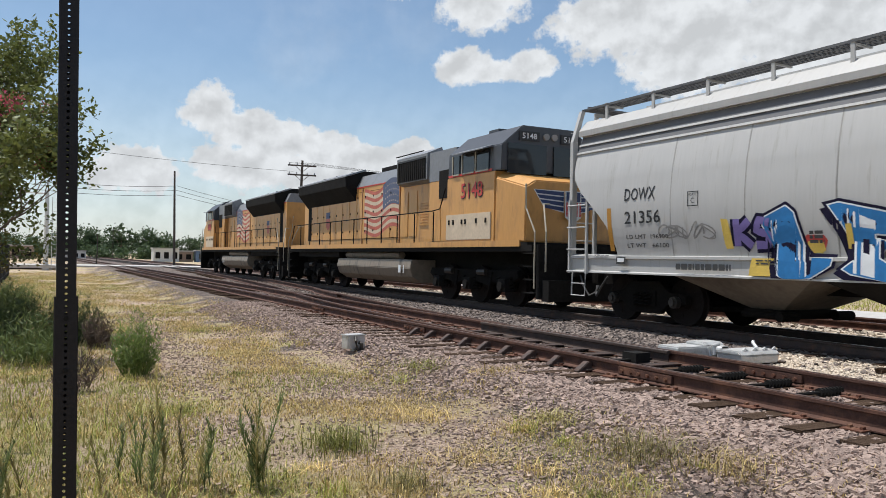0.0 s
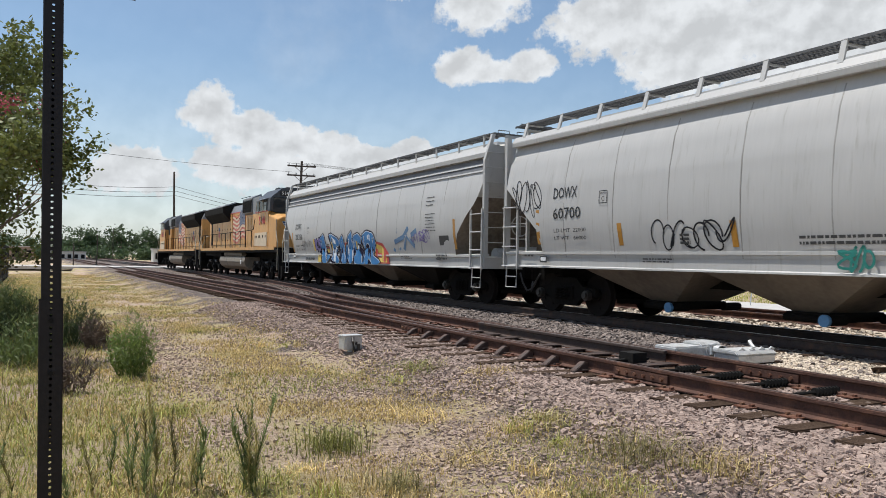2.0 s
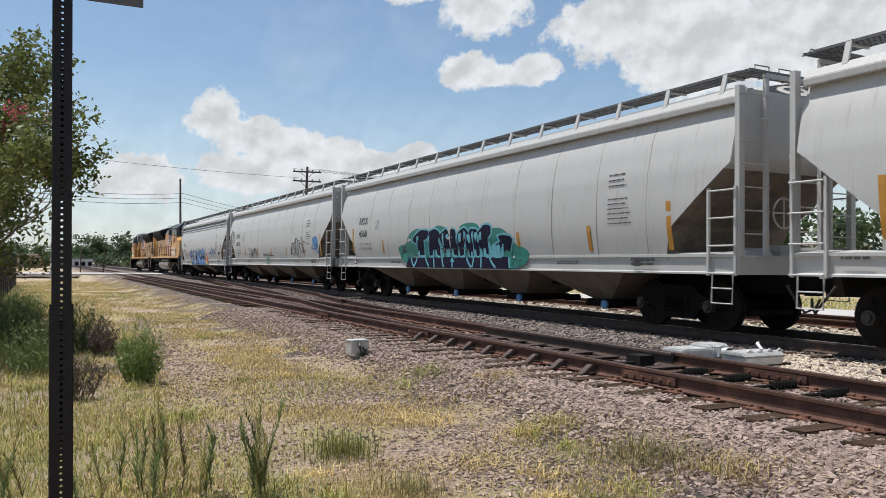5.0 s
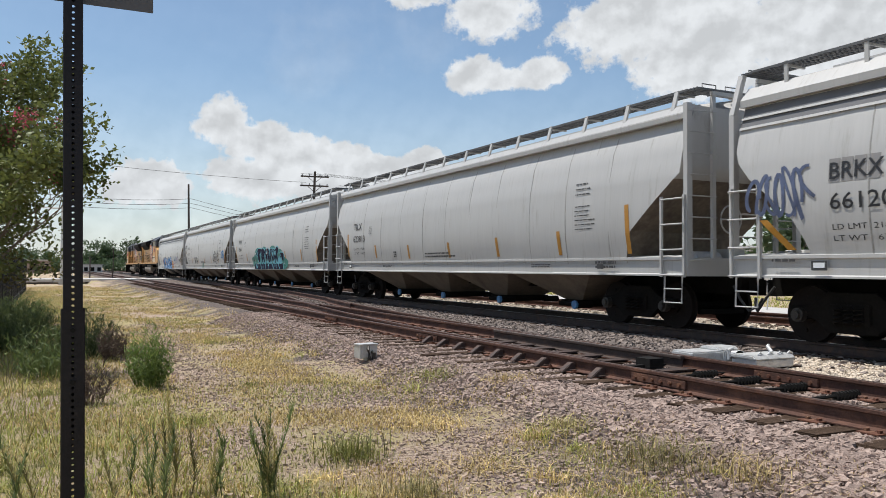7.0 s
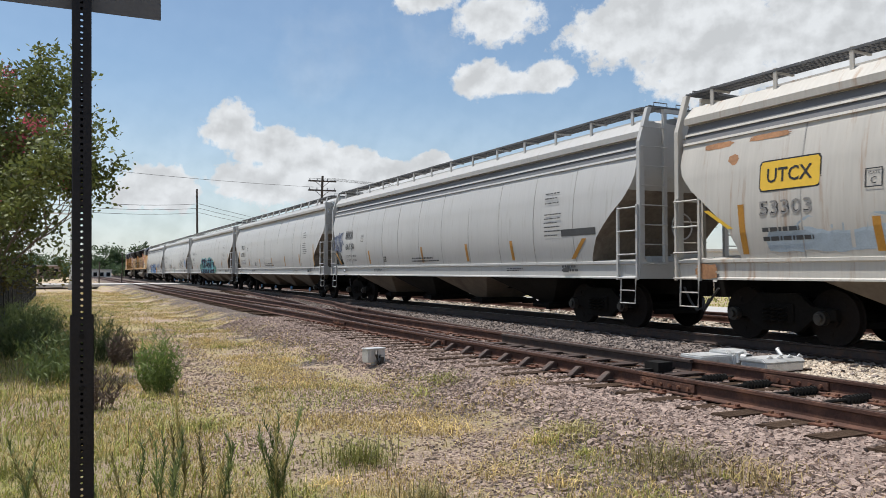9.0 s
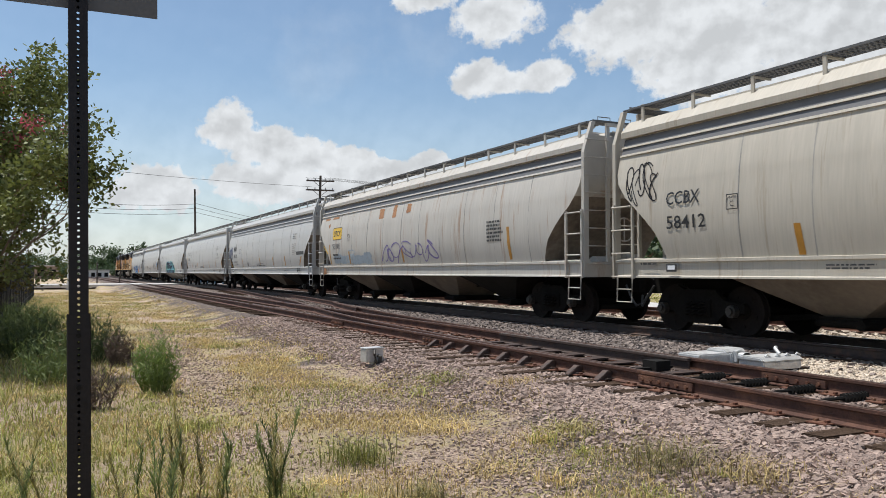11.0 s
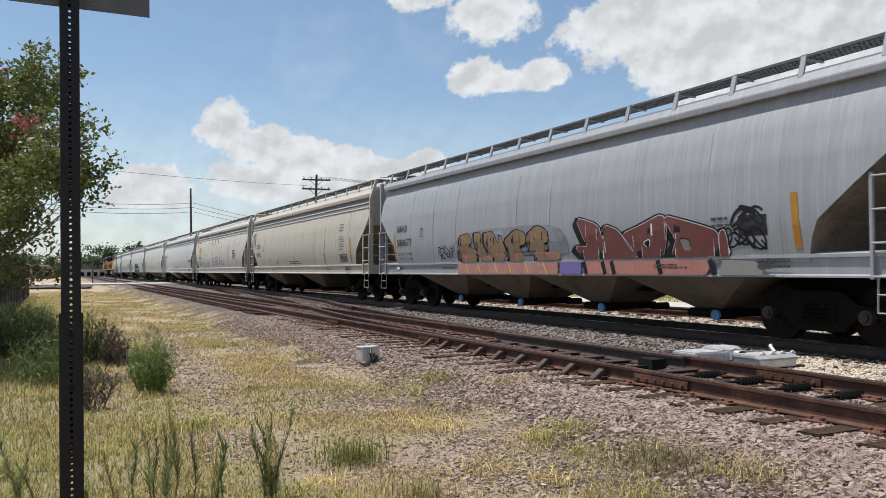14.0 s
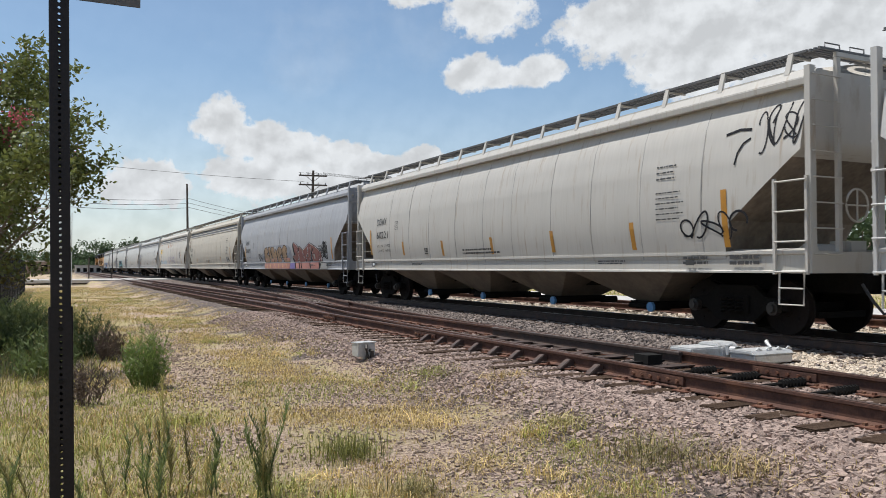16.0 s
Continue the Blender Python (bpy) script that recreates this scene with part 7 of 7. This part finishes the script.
def sandy(x, y):
    """The bare sandy track and stony patches in the grass."""
    d = abs(x - (1.9 + 0.045 * (y - 12))) / 0.75
    return max(0.0, 1 - d) if 9 < y < 24 else 0.0


blades("dry_grass", 150000, (-4.5, 5.2, 3.2, 70), lambda x, y: edge_fall(x) * (1 - 0.93 * sandy(x, y)) * max(0.05, min(1.0, 0.42 + 1.4 * patch(x, y, 0.8, 3))), 0.05, M["straw"], "yellow dry grass over soil", 71)
blades("green_grass", 85000, (-4.5, 4.9, 3.2, 60), lambda x, y: edge_fall(x) * (1 - 0.95 * sandy(x, y)) * max(0.0, min(1.0, 0.34 + 1.7 * patch(x, y, 0.45, 8) + 0.55 * max(0.0, 1.7 - x))), 0.05, M["grass"], "fresh green grass in patches", 72)
blades("long_grass", 12000, (-4.5, 1.3, 3.4, 34), lambda x, y: max(0.0, min(1.0, 0.55 * (1.2 - x) + 0.9 * patch(x, y, 0.6, 5))), 0.19, M["grass"], "long green grass by the fence", 73)
blades("long_straw", 4000, (-4.5, 1.6, 3.4, 34), lambda x, y: max(0.0, min(1.0, 0.45 * (1.2 - x) + 0.9 * patch(x, y, 0.7, 9))), 0.26, M["longstraw"], "long dry grass by the fence", 74)
blades("far_field_grass", 14000, (26.2, 38, 6, 60), lambda x, y: 0.8, 0.14, M["grass"], "green grass beyond the tracks", 75, 0.008)


def grass_tuft(x, y, w, h, n, material, label, seed):
    """A clump of arched blades that spring from one small place."""
    rng = random.Random(seed)
    v, f = [], []
    for _ in range(n):
        a, rr = rng.uniform(0, 6.28), abs(rng.gauss(0, 0.6)) * w
        d, side = Vector((math.cos(a), math.sin(a), 0)), Vector((-math.sin(a), math.cos(a), 0)) * rng.uniform(0.002, 0.0045)
        p = Vector((rng.gauss(0, 0.38) * w, rng.gauss(0, 0.38) * w, -0.01))
        L = h * rng.uniform(0.25, 1.1)
        m, t = p + d * rr * 0.35 + Vector((0, 0, L * 0.65)), p + d * rr + Vector((0, 0, L * rng.uniform(0.7, 1.0)))
        i = len(v)
        v += [p - side, p + side, m + side * 0.8, m - side * 0.8, t]
        f += [(i, i + 1, i + 2, i + 3), (i + 3, i + 2, i + 4)]
    ob = new("grass_tuft", soup("grass_tuft", [tuple(q) for q in v], f, material))
    ob.location = (x, y, ground_z(x, y))
    return tagged(ob, label, "grass tuft", "tufts of grass")


TUFTS = [(2.31, 6.38, 0.34, 0.26, 360, "grass"), (4.48, 6.24, 0.40, 0.14, 300, "drygreen"), (4.47, 4.85, 0.50, 0.22, 420, "drygreen"), (5.15, 8.4, 0.40, 0.14, 200, "straw"), (4.76, 9.6, 0.50, 0.16, 260, "grass"),
         (2.36, 5.15, 0.30, 0.18, 260, "drygreen"), (4.64, 4.1, 0.45, 0.20, 260, "straw"), (3.2, 5.6, 0.40, 0.12, 200, "straw"), (3.6, 7.3, 0.45, 0.12, 220, "straw")]
for k, (x, y, w, h, n, m) in enumerate(TUFTS):
    grass_tuft(x, y, w, h, n, M[m], "tuft of green grass on gravel" if m == "grass" else "tuft of dry yellow grass on gravel", 80 + k)
rng = random.Random(88)
for k in range(70):
    x, y = rng.uniform(-0.5, 4.6), 4.2 * (20 / 4.2) ** rng.random()
    m = "straw" if rng.random() < 0.45 else "grass"
    if patch(x, y, 0.45, 8) > -0.12 and sandy(x, y) < 0.3:
        grass_tuft(x, y, rng.uniform(0.15, 0.4), rng.uniform(0.07, 0.17), rng.randint(60, 150), M[m], "low tuft of green grass on soil" if m == "grass" else "low tuft of dry grass on soil", 200 + k)


# ---- ballast ----
def stones(name, n, region, weight, size, material, label, seed):
    """Loose angular stones lying on the bank, in one mesh."""
    r = np.random.RandomState(seed)
    base = np.array([(-1, -1, -1), (1, -1, -1), (1, 1, -1), (-1, 1, -1), (-1, -1, 1), (1, -1, 1), (1, 1, 1), (-1, 1, 1)], float) * 0.5
    quads = np.array([(3, 2, 1, 0), (4, 5, 6, 7), (0, 1, 5, 4), (1, 2, 6, 5), (2, 3, 7, 6), (3, 0, 4, 7)])
    x0, x1, y0, y1 = region
    vs, fs, made, tries = [], [], 0, 0
    while made < n and tries < n * 8:
        tries += 1
        x, y = x0 + (x1 - x0) * r.rand(), y0 + (y1 - y0) * r.rand() ** 1.7
        if r.rand() > weight(x, y):
            continue
        s = size * r.uniform(0.5, 1.5) * np.array([1, r.uniform(0.6, 1.0), r.uniform(0.45, 0.85)])
        p = (base + r.uniform(-0.3, 0.3, (8, 3))) * s
        a, b = r.uniform(0, 6.28), r.uniform(-0.6, 0.6)
        ca, sa, cb, sb = math.cos(a), math.sin(a), math.cos(b), math.sin(b)
        rot = np.array([(ca, -sa, 0), (sa, ca, 0), (0, 0, 1)]) @ np.array([(1, 0, 0), (0, cb, -sb), (0, sb, cb)])
        p = p @ rot.T + np.array((x, y, ground_z(x, y) + s[2] * 0.25))
        vs.append(p)
        fs.append(quads + 8 * made)
        made += 1
    me = soup(name, np.concatenate(vs).tolist(), np.concatenate(fs).tolist(), material)
    return tagged(new(name, me), label, "gravel", kind="stuff")


def off_rails(x, y):
    """Few stones lie on rails and on the tops of the siding's ties."""
    if min(abs(x - 6.245), abs(x - 7.755)) < 0.09:
        return 0.0
    if 5.6 < x < 8.4 and y < 22:
        k = ((y - 8) if y >= 8 else (y + 4)) % 0.53
        if min(k, 0.53 - k) < 0.13:
            return 0.10
    return 1.0


stones("ballast", 42000, (3.6, 6.2, 2.6, 24), lambda x, y: off_rails(x, y) * max(0.0, min(1.0, (x - 4.15) / 1.1 + 0.5 * patch(x, y, 0.9, 4))), 0.037, M["stone"], "pinkish grey crushed ballast stones", 91)
stones("ballast", 13000, (6.3, 7.75, 2.6, 30), lambda x, y: off_rails(x, y), 0.045, M["stone"], "rust-tinted ballast between the rails", 92)
stones("ballast", 32000, (7.8, 11.1, 3.0, 46), lambda x, y: off_rails(x, y) * (0.06 if y < 9.2 and 8.3 < x < 10.9 else 1.0), 0.05, M["darkstone"], "dark grey ballast beside the main track", 93)
stones("ballast", 26000, (8.2, 10.9, 2.6, 9.6), lambda x, y: max(0.0, min(1.0, 1.6 - abs(x - 9.6) / 1.0)) * min(1.0, max(0.0, (9.6 - y) / 1.5)), 0.032, M["palestone"], "pale limestone gravel round the switch machine", 94)
stones("ballast", 7000, (12.6, 16.0, 5, 40), lambda x, y: 1.0, 0.08, M["palestone"], "pale gravel between the tracks", 95)
stones("pebbles", 11000, (0.9, 5.2, 3.4, 24), lambda x, y: 0.10 + 0.85 * sandy(x, y) + max(0.0, patch(x, y, 0.7, 6)), 0.024, M["pebble"], "scattered pebbles on bare soil", 96)
stones("pebbles", 9000, (2.4, 4.7, 3.4, 13), lambda x, y: max(0.1, min(1.0, 0.45 + 1.2 * patch(x, y, 0.8, 12))), 0.019, M["stone"], "small reddish stones strewn on soil", 98)
rng = random.Random(97)
for x, y in ((10.0, 6.4),):
    bm = bmesh.new()
    v = box(bm, -0.22, 0.22, -0.06, 0.06, 0, 0.07)
    for q in v:
        q.co += Vector((rng.uniform(-0.05, 0.05), rng.uniform(-0.02, 0.02), rng.uniform(-0.01, 0.01)))
    solo("timber_scrap", bm, M["tie"], "broken piece of dark timber on gravel", "timber", m=pose(x, y, ground_z(x, y) + 0.02, 0, 3, rng.uniform(-30, 20)), bevel=0.008)


# ---- poles and cables ----
def utility_pole(x, y, height, lean, arms, turn, label):
    p = thing("utility_pole", label, "utility pole", pose(x, y, -0.5, 0, lean, turn))
    bm = bmesh.new()
    tube(bm, [(0, 0, -0.3), (0, 0, height * 0.5), (0, 0, height)], 0.17, 10, 0.11)
    part("shaft", bm, M["pole"], p)
    for z in arms:
        bm = bmesh.new()
        box(bm, -1.35, 1.35, -0.06, 0.06, z - 0.07, z + 0.07)
        arm = part("crossarm", bm, M["pole"], p)
        for q in (-1.2, -0.5, 0.5, 1.2):
            bm = bmesh.new()
            tube(bm, [(q, 0, z + 0.07), (q, 0, z + 0.25)], 0.055, 8, 0.04)
            part("insulator", bm, M["insulator"], arm)
        bm = bmesh.new()
        tube(bm, [(-0.7, 0.09, z), (0, 0.12, z - 0.6), (0.7, 0.09, z)], 0.03, 5)
        part("arm_brace", bm, M["pole"], p)
    return p


utility_pole(14.9, 99.2, 11.9, -1.0, [], 0, "bare dark wooden utility pole beyond the crossing")
utility_pole(22.2, 72.6, 11.0, 1.5, [10.5, 9.6], -20, "dark wooden utility pole with two crossarms")


def cable(a, b, sag, label, r=0.022):
    bm = bmesh.new()
    a, b = Vector(a), Vector(b)
    pts = [a.lerp(b, k / 14) - Vector((0, 0, sag * 4 * (k / 14) * (1 - k / 14))) for k in range(15)]
    tube(bm, pts, r, 4)
    return solo("overhead_cable", bm, M["wire"], label, "cable", group="overhead cables")


for i in range(3):
    cable((-12, 62, 7.7 - 0.35 * i), (15.0, 99.2, 9.6 - 0.55 * i), 0.9, "black overhead cable on the bare pole")
    cable((15.0, 99.2, 9.6 - 0.55 * i), (60, 150, 9.5 - 0.4 * i), 1.2, "black overhead cable on the bare pole")
cable((-20, 58, 10.2), (21.6, 72.6, 9.4), 0.6, "thin black overhead cable", 0.014)
for q in (-1.1, -0.4, 0.5, 1.2):
    cable((22.2 + q * 0.94, 72.6 - q * 0.34, 10.3), (75 + q, 64, 10.0), 1.0, "thin black overhead cable", 0.012)

# crossing signal mast and small posts near the road
mast = thing("signal_mast", "grey steel crossing signal mast with a ladder", "signal mast", pose(0.7, 78.5, -0.45))
bm = bmesh.new()
tube(bm, [(0, 0, 0), (0, 0, 7.2)], 0.22, 10, 0.16)
part("column", bm, M["galv"], mast)
for q in (0.45, 0.85):
    bm = bmesh.new()
    tube(bm, [(q, 0, 0), (q, 0, 6.6)], 0.035, 5)
    part("ladder_stile", bm, M["galv"], mast)
for k in range(16):
    bm = bmesh.new()
    tube(bm, [(0.45, 0, 0.4 + k * 0.38), (0.85, 0, 0.4 + k * 0.38)], 0.022, 5)
    part("ladder_rung", bm, M["galv"], mast)
bm = bmesh.new()
box(bm, -0.3, 0.3, -0.3, 0.3, -0.05, 0.5)
part("base", bm, M["concrete"], mast)
bm = bmesh.new()
tube(bm, [(0, 0, 6.9), (-2.2, 0.5, 7.0)], 0.08, 6)
box(bm, -2.3, -1.9, 0.3, 0.6, 6.5, 7.2)
part("arm", bm, M["galv"], mast)
for x, y, h in ((9.5, 150, 5), (19, 236, 9.0), (3.5, 92, 2.6), (6.0, 96, 1.4)):
    bm = bmesh.new()
    tube(bm, [(0, 0, 0), (0, 0, h)], 0.07, 6)
    solo("marker_post", bm, M["pole"], "thin dark post beyond the crossing", "post", m=pose(x, y, -0.4))


# ---- distance ----
def far_building(x, y, w, d, h, wall, label, n_openings, turn=0):
    b = thing("low_building", label, "building", pose(x, y, -0.5, 0, 0, turn))
    bm = bmesh.new()
    box(bm, -w / 2, w / 2, -d / 2, d / 2, 0, h)
    part("wall", bm, wall, b)
    bm = bmesh.new()
    box(bm, -w / 2 - 0.2, w / 2 + 0.2, -d / 2 - 0.2, d / 2 + 0.2, h, h + 0.25)
    part("roof", bm, M["concrete"], b)
    for i in range(n_openings):
        bm = bmesh.new()
        q = -w / 2 + w * (i + 0.5) / n_openings
        box(bm, q - w / n_openings * 0.28, q + w / n_openings * 0.28, -d / 2 - 0.05, -d / 2 + 0.1, h * 0.25, h * 0.75)
        part("opening", bm, M["soot"], b)
    return b


far_building(26.0, 186, 5.5, 4, 2.9, M["farwhite"], "small white shed with dark openings", 3)
far_building(30.5, 190, 4, 4, 2.4, M["farbrick"], "low brown block building", 2)
far_building(35.5, 188, 5, 3, 2.6, M["farblue"], "blue-grey trailer parked by the yard", 2)
far_building(8.0, 215, 6, 4, 2.0, M["farwhite"], "long low white shed", 4)
far_building(-3.0, 205, 5, 4, 3.0, M["farbrick"], "low brown building behind trees", 2)
def parked_truck(x, y, turn):
    t = thing("parked_truck", "white truck tractor parked across the yard", "truck", pose(x, y, -0.45, 0, 0, turn))
    bm = bmesh.new()
    box(bm, -1.1, 1.1, 0.0, 1.9, 0.9, 3.0)
    prism(bm, [(-1.05, 0.8), (1.05, 0.8), (1.0, 1.9), (-1.0, 1.9)], "y", -1.5, 0.0)
    part("cab", bm, M["farwhite"], t, bevel=0.05)
    bm = bmesh.new()
    box(bm, -0.5, 0.5, -1.5, 6.0, 0.6, 0.9)
    part("chassis", bm, M["soot"], t)
    bm = bmesh.new()
    box(bm, -1.12, 1.12, 0.3, 1.2, 2.1, 2.7)
    part("window", bm, M["glass"], t)
    for yy in (-0.8, 3.9, 5.1):
        for s in (-1, 1):
            bm = bmesh.new()
            disc(bm, (s * 0.98, yy, 0.5), "x", 0.5, 0.3, 18)
            part("wheel", bm, M["rubber"], t)
    return t




def parked_car(x, y, turn):
    """A sport utility car, long axis along x."""
    c = thing("parked_car", "white sport utility car parked across the road", "car", pose(x, y, -0.42, 0, 0, turn))
    bm = bmesh.new()
    prism(bm, [(-2.3, 0.35), (2.3, 0.35), (2.35, 0.75), (2.2, 1.0), (1.2, 1.08), (-2.25, 1.1), (-2.35, 0.7)], "y", -0.92, 0.92)
    prism(bm, [(-2.2, 1.1), (1.15, 1.08), (0.45, 1.68), (-1.9, 1.72)], "y", -0.80, 0.80)
    part("body", bm, M["farwhite"], c, bevel=0.06)
    for g in (-1, 1):
        for u0, u1 in ((-1.85, -0.75), (-0.65, 0.45)):
            bm = bmesh.new()
            prism(bm, [(u0, 1.14), (u1 + 0.25, 1.14), (u1, 1.58), (u0, 1.60)], "y", min(g * 0.78, g * 0.83), max(g * 0.78, g * 0.83))
            part("window", bm, M["glass"], c)
        for u in (-1.4, 1.45):
            bm = bmesh.new()
            disc(bm, (u, g * 0.86, 0.35), "y", 0.36, 0.22, 20)
            wheel = part("wheel", bm, M["rubber"], c)
            bm = bmesh.new()
            disc(bm, (u, g * 0.98, 0.35), "y", 0.22, 0.03, 16)
            part("rim", bm, M["galv"], wheel)
    return c


parked_car(33.2, 36.2, -42)
marker = thing("leaning_marker", "pale leaning marker post with a pointed plate", "marker post", pose(24.2, 20.8, -0.35, 0, 8, 0))
bm = bmesh.new()
tube(bm, [(0, 0, -0.05), (0, 0, 1.25)], 0.025, 6)
part("stake", bm, M["galv"], marker)
bm = bmesh.new()
prism(bm, [(-0.02, 0.55), (-0.22, 0.75), (0.0, 1.3), (0.06, 0.75)], "y", -0.035, -0.028)
part("plate", bm, M["insulator"], marker, "grey pointed plate")
parked_truck(47, 36, 74)
far_building(70, 62, 24, 10, 4.0, M["farwhite"], "long white warehouse across the field", 6, -70)


def far_tree(x, y, h, seed, n=900, size=None):
    rng = random.Random(seed)
    t = thing("tree", "dense green tree in the distance", "tree", pose(x, y, -0.5), "distant trees")
    bm = bmesh.new()
    tube(bm, [(0, 0, 0), (0.1, 0, h * 0.4), (0, 0.1, h * 0.75)], 0.22, 6, 0.06)
    for k in range(4):
        a = k * 1.6 + rng.random()
        tube(bm, [(0, 0, h * 0.35), (h * 0.22 * math.cos(a), h * 0.22 * math.sin(a), h * 0.62)], 0.1, 5, 0.04)
    part("trunk", bm, M["bark"], t)
    centres = [(rng.gauss(0, h * 0.22), rng.gauss(0, h * 0.22), h * rng.uniform(0.25, 0.92)) for _ in range(26)]
    v, f = leaves(rng, centres, n, size or h * 0.085, h * 0.085)
    o = new("crown", soup("crown", v, f, M["fartree"]))
    o.parent = t
    return t


rng = random.Random(101)
protos = [far_tree(13, 262, 9.5, 111, 1600), far_tree(23, 258, 10.5, 112, 1600), far_tree(33, 266, 9.8, 113, 1600)]
spots = [(-30 + i * 4.2 + rng.uniform(-2, 2), 268 + rng.uniform(-14, 14)) for i in range(50)]
spots += [(50 + rng.uniform(-6, 10), 10 + i * 9.0) for i in range(16)]
for x, y in spots:
    o = copy_thing(rng.choice(protos), pose(x, y, -0.6, 0, 0, rng.uniform(0, 360)))
    k = rng.uniform(0.55, 0.95)
    o.scale = (k, k, k * rng.uniform(0.85, 1.05))
v, f = leaves(rng, [(x + rng.uniform(-4, 4), 250 + rng.uniform(-4, 4), rng.uniform(-0.3, 2.0)) for x in range(-45, 150, 2)], 22000, 0.9, 1.1)
tagged(new("undergrowth", soup("undergrowth", v, f, M["fartree"])), "dark green undergrowth below the distant trees", "bushes", kind="stuff")


# ---- motion of the train ----
RUN = [(0.0, 0.0), (4.2, 46.4), (7.0, 77.5), (9.0, 100.0), (12.5, 139.3), (14.5, 161.7), (16.0, 178.6)]


def run_at(t):
    for (a, p), (b, q) in zip(RUN, RUN[1:]):
        if t <= b:
            return p + (q - p) * (t - a) / (b - a)
    return RUN[-1][1]


def motions():
    for vehicle, y, turn in cars:
        walk(vehicle, [(t, pose(TRACK_X, y + s, 0, 0, 0, turn)) for t, s in RUN])
    # every wheelset of one size and place on its truck rolls alike
    rolled = {}
    for vehicle, y, turn in cars:
        for ob in vehicle.children_recursive:
            if ob.name.split(".")[0] != "wheelset":
                continue
            r, a = ob.location.z, ob.location.y
            way = 1 if turn else -1
            key = (round(r, 3), round(a, 2), way)
            if key not in rolled:
                walk(ob, [(k / 15, pose(0, a, r) @ Matrix.Rotation(way * run_at(k / 15) / r, 4, "X")) for k in range(241)])
                rolled[key] = ob
            else:
                src = rolled[key]
                ob.rotation_mode = "QUATERNION"
                data = ob.animation_data_create()
                data.action = src.animation_data.action
                data.action_slot = src.animation_data.action_slot


motions()
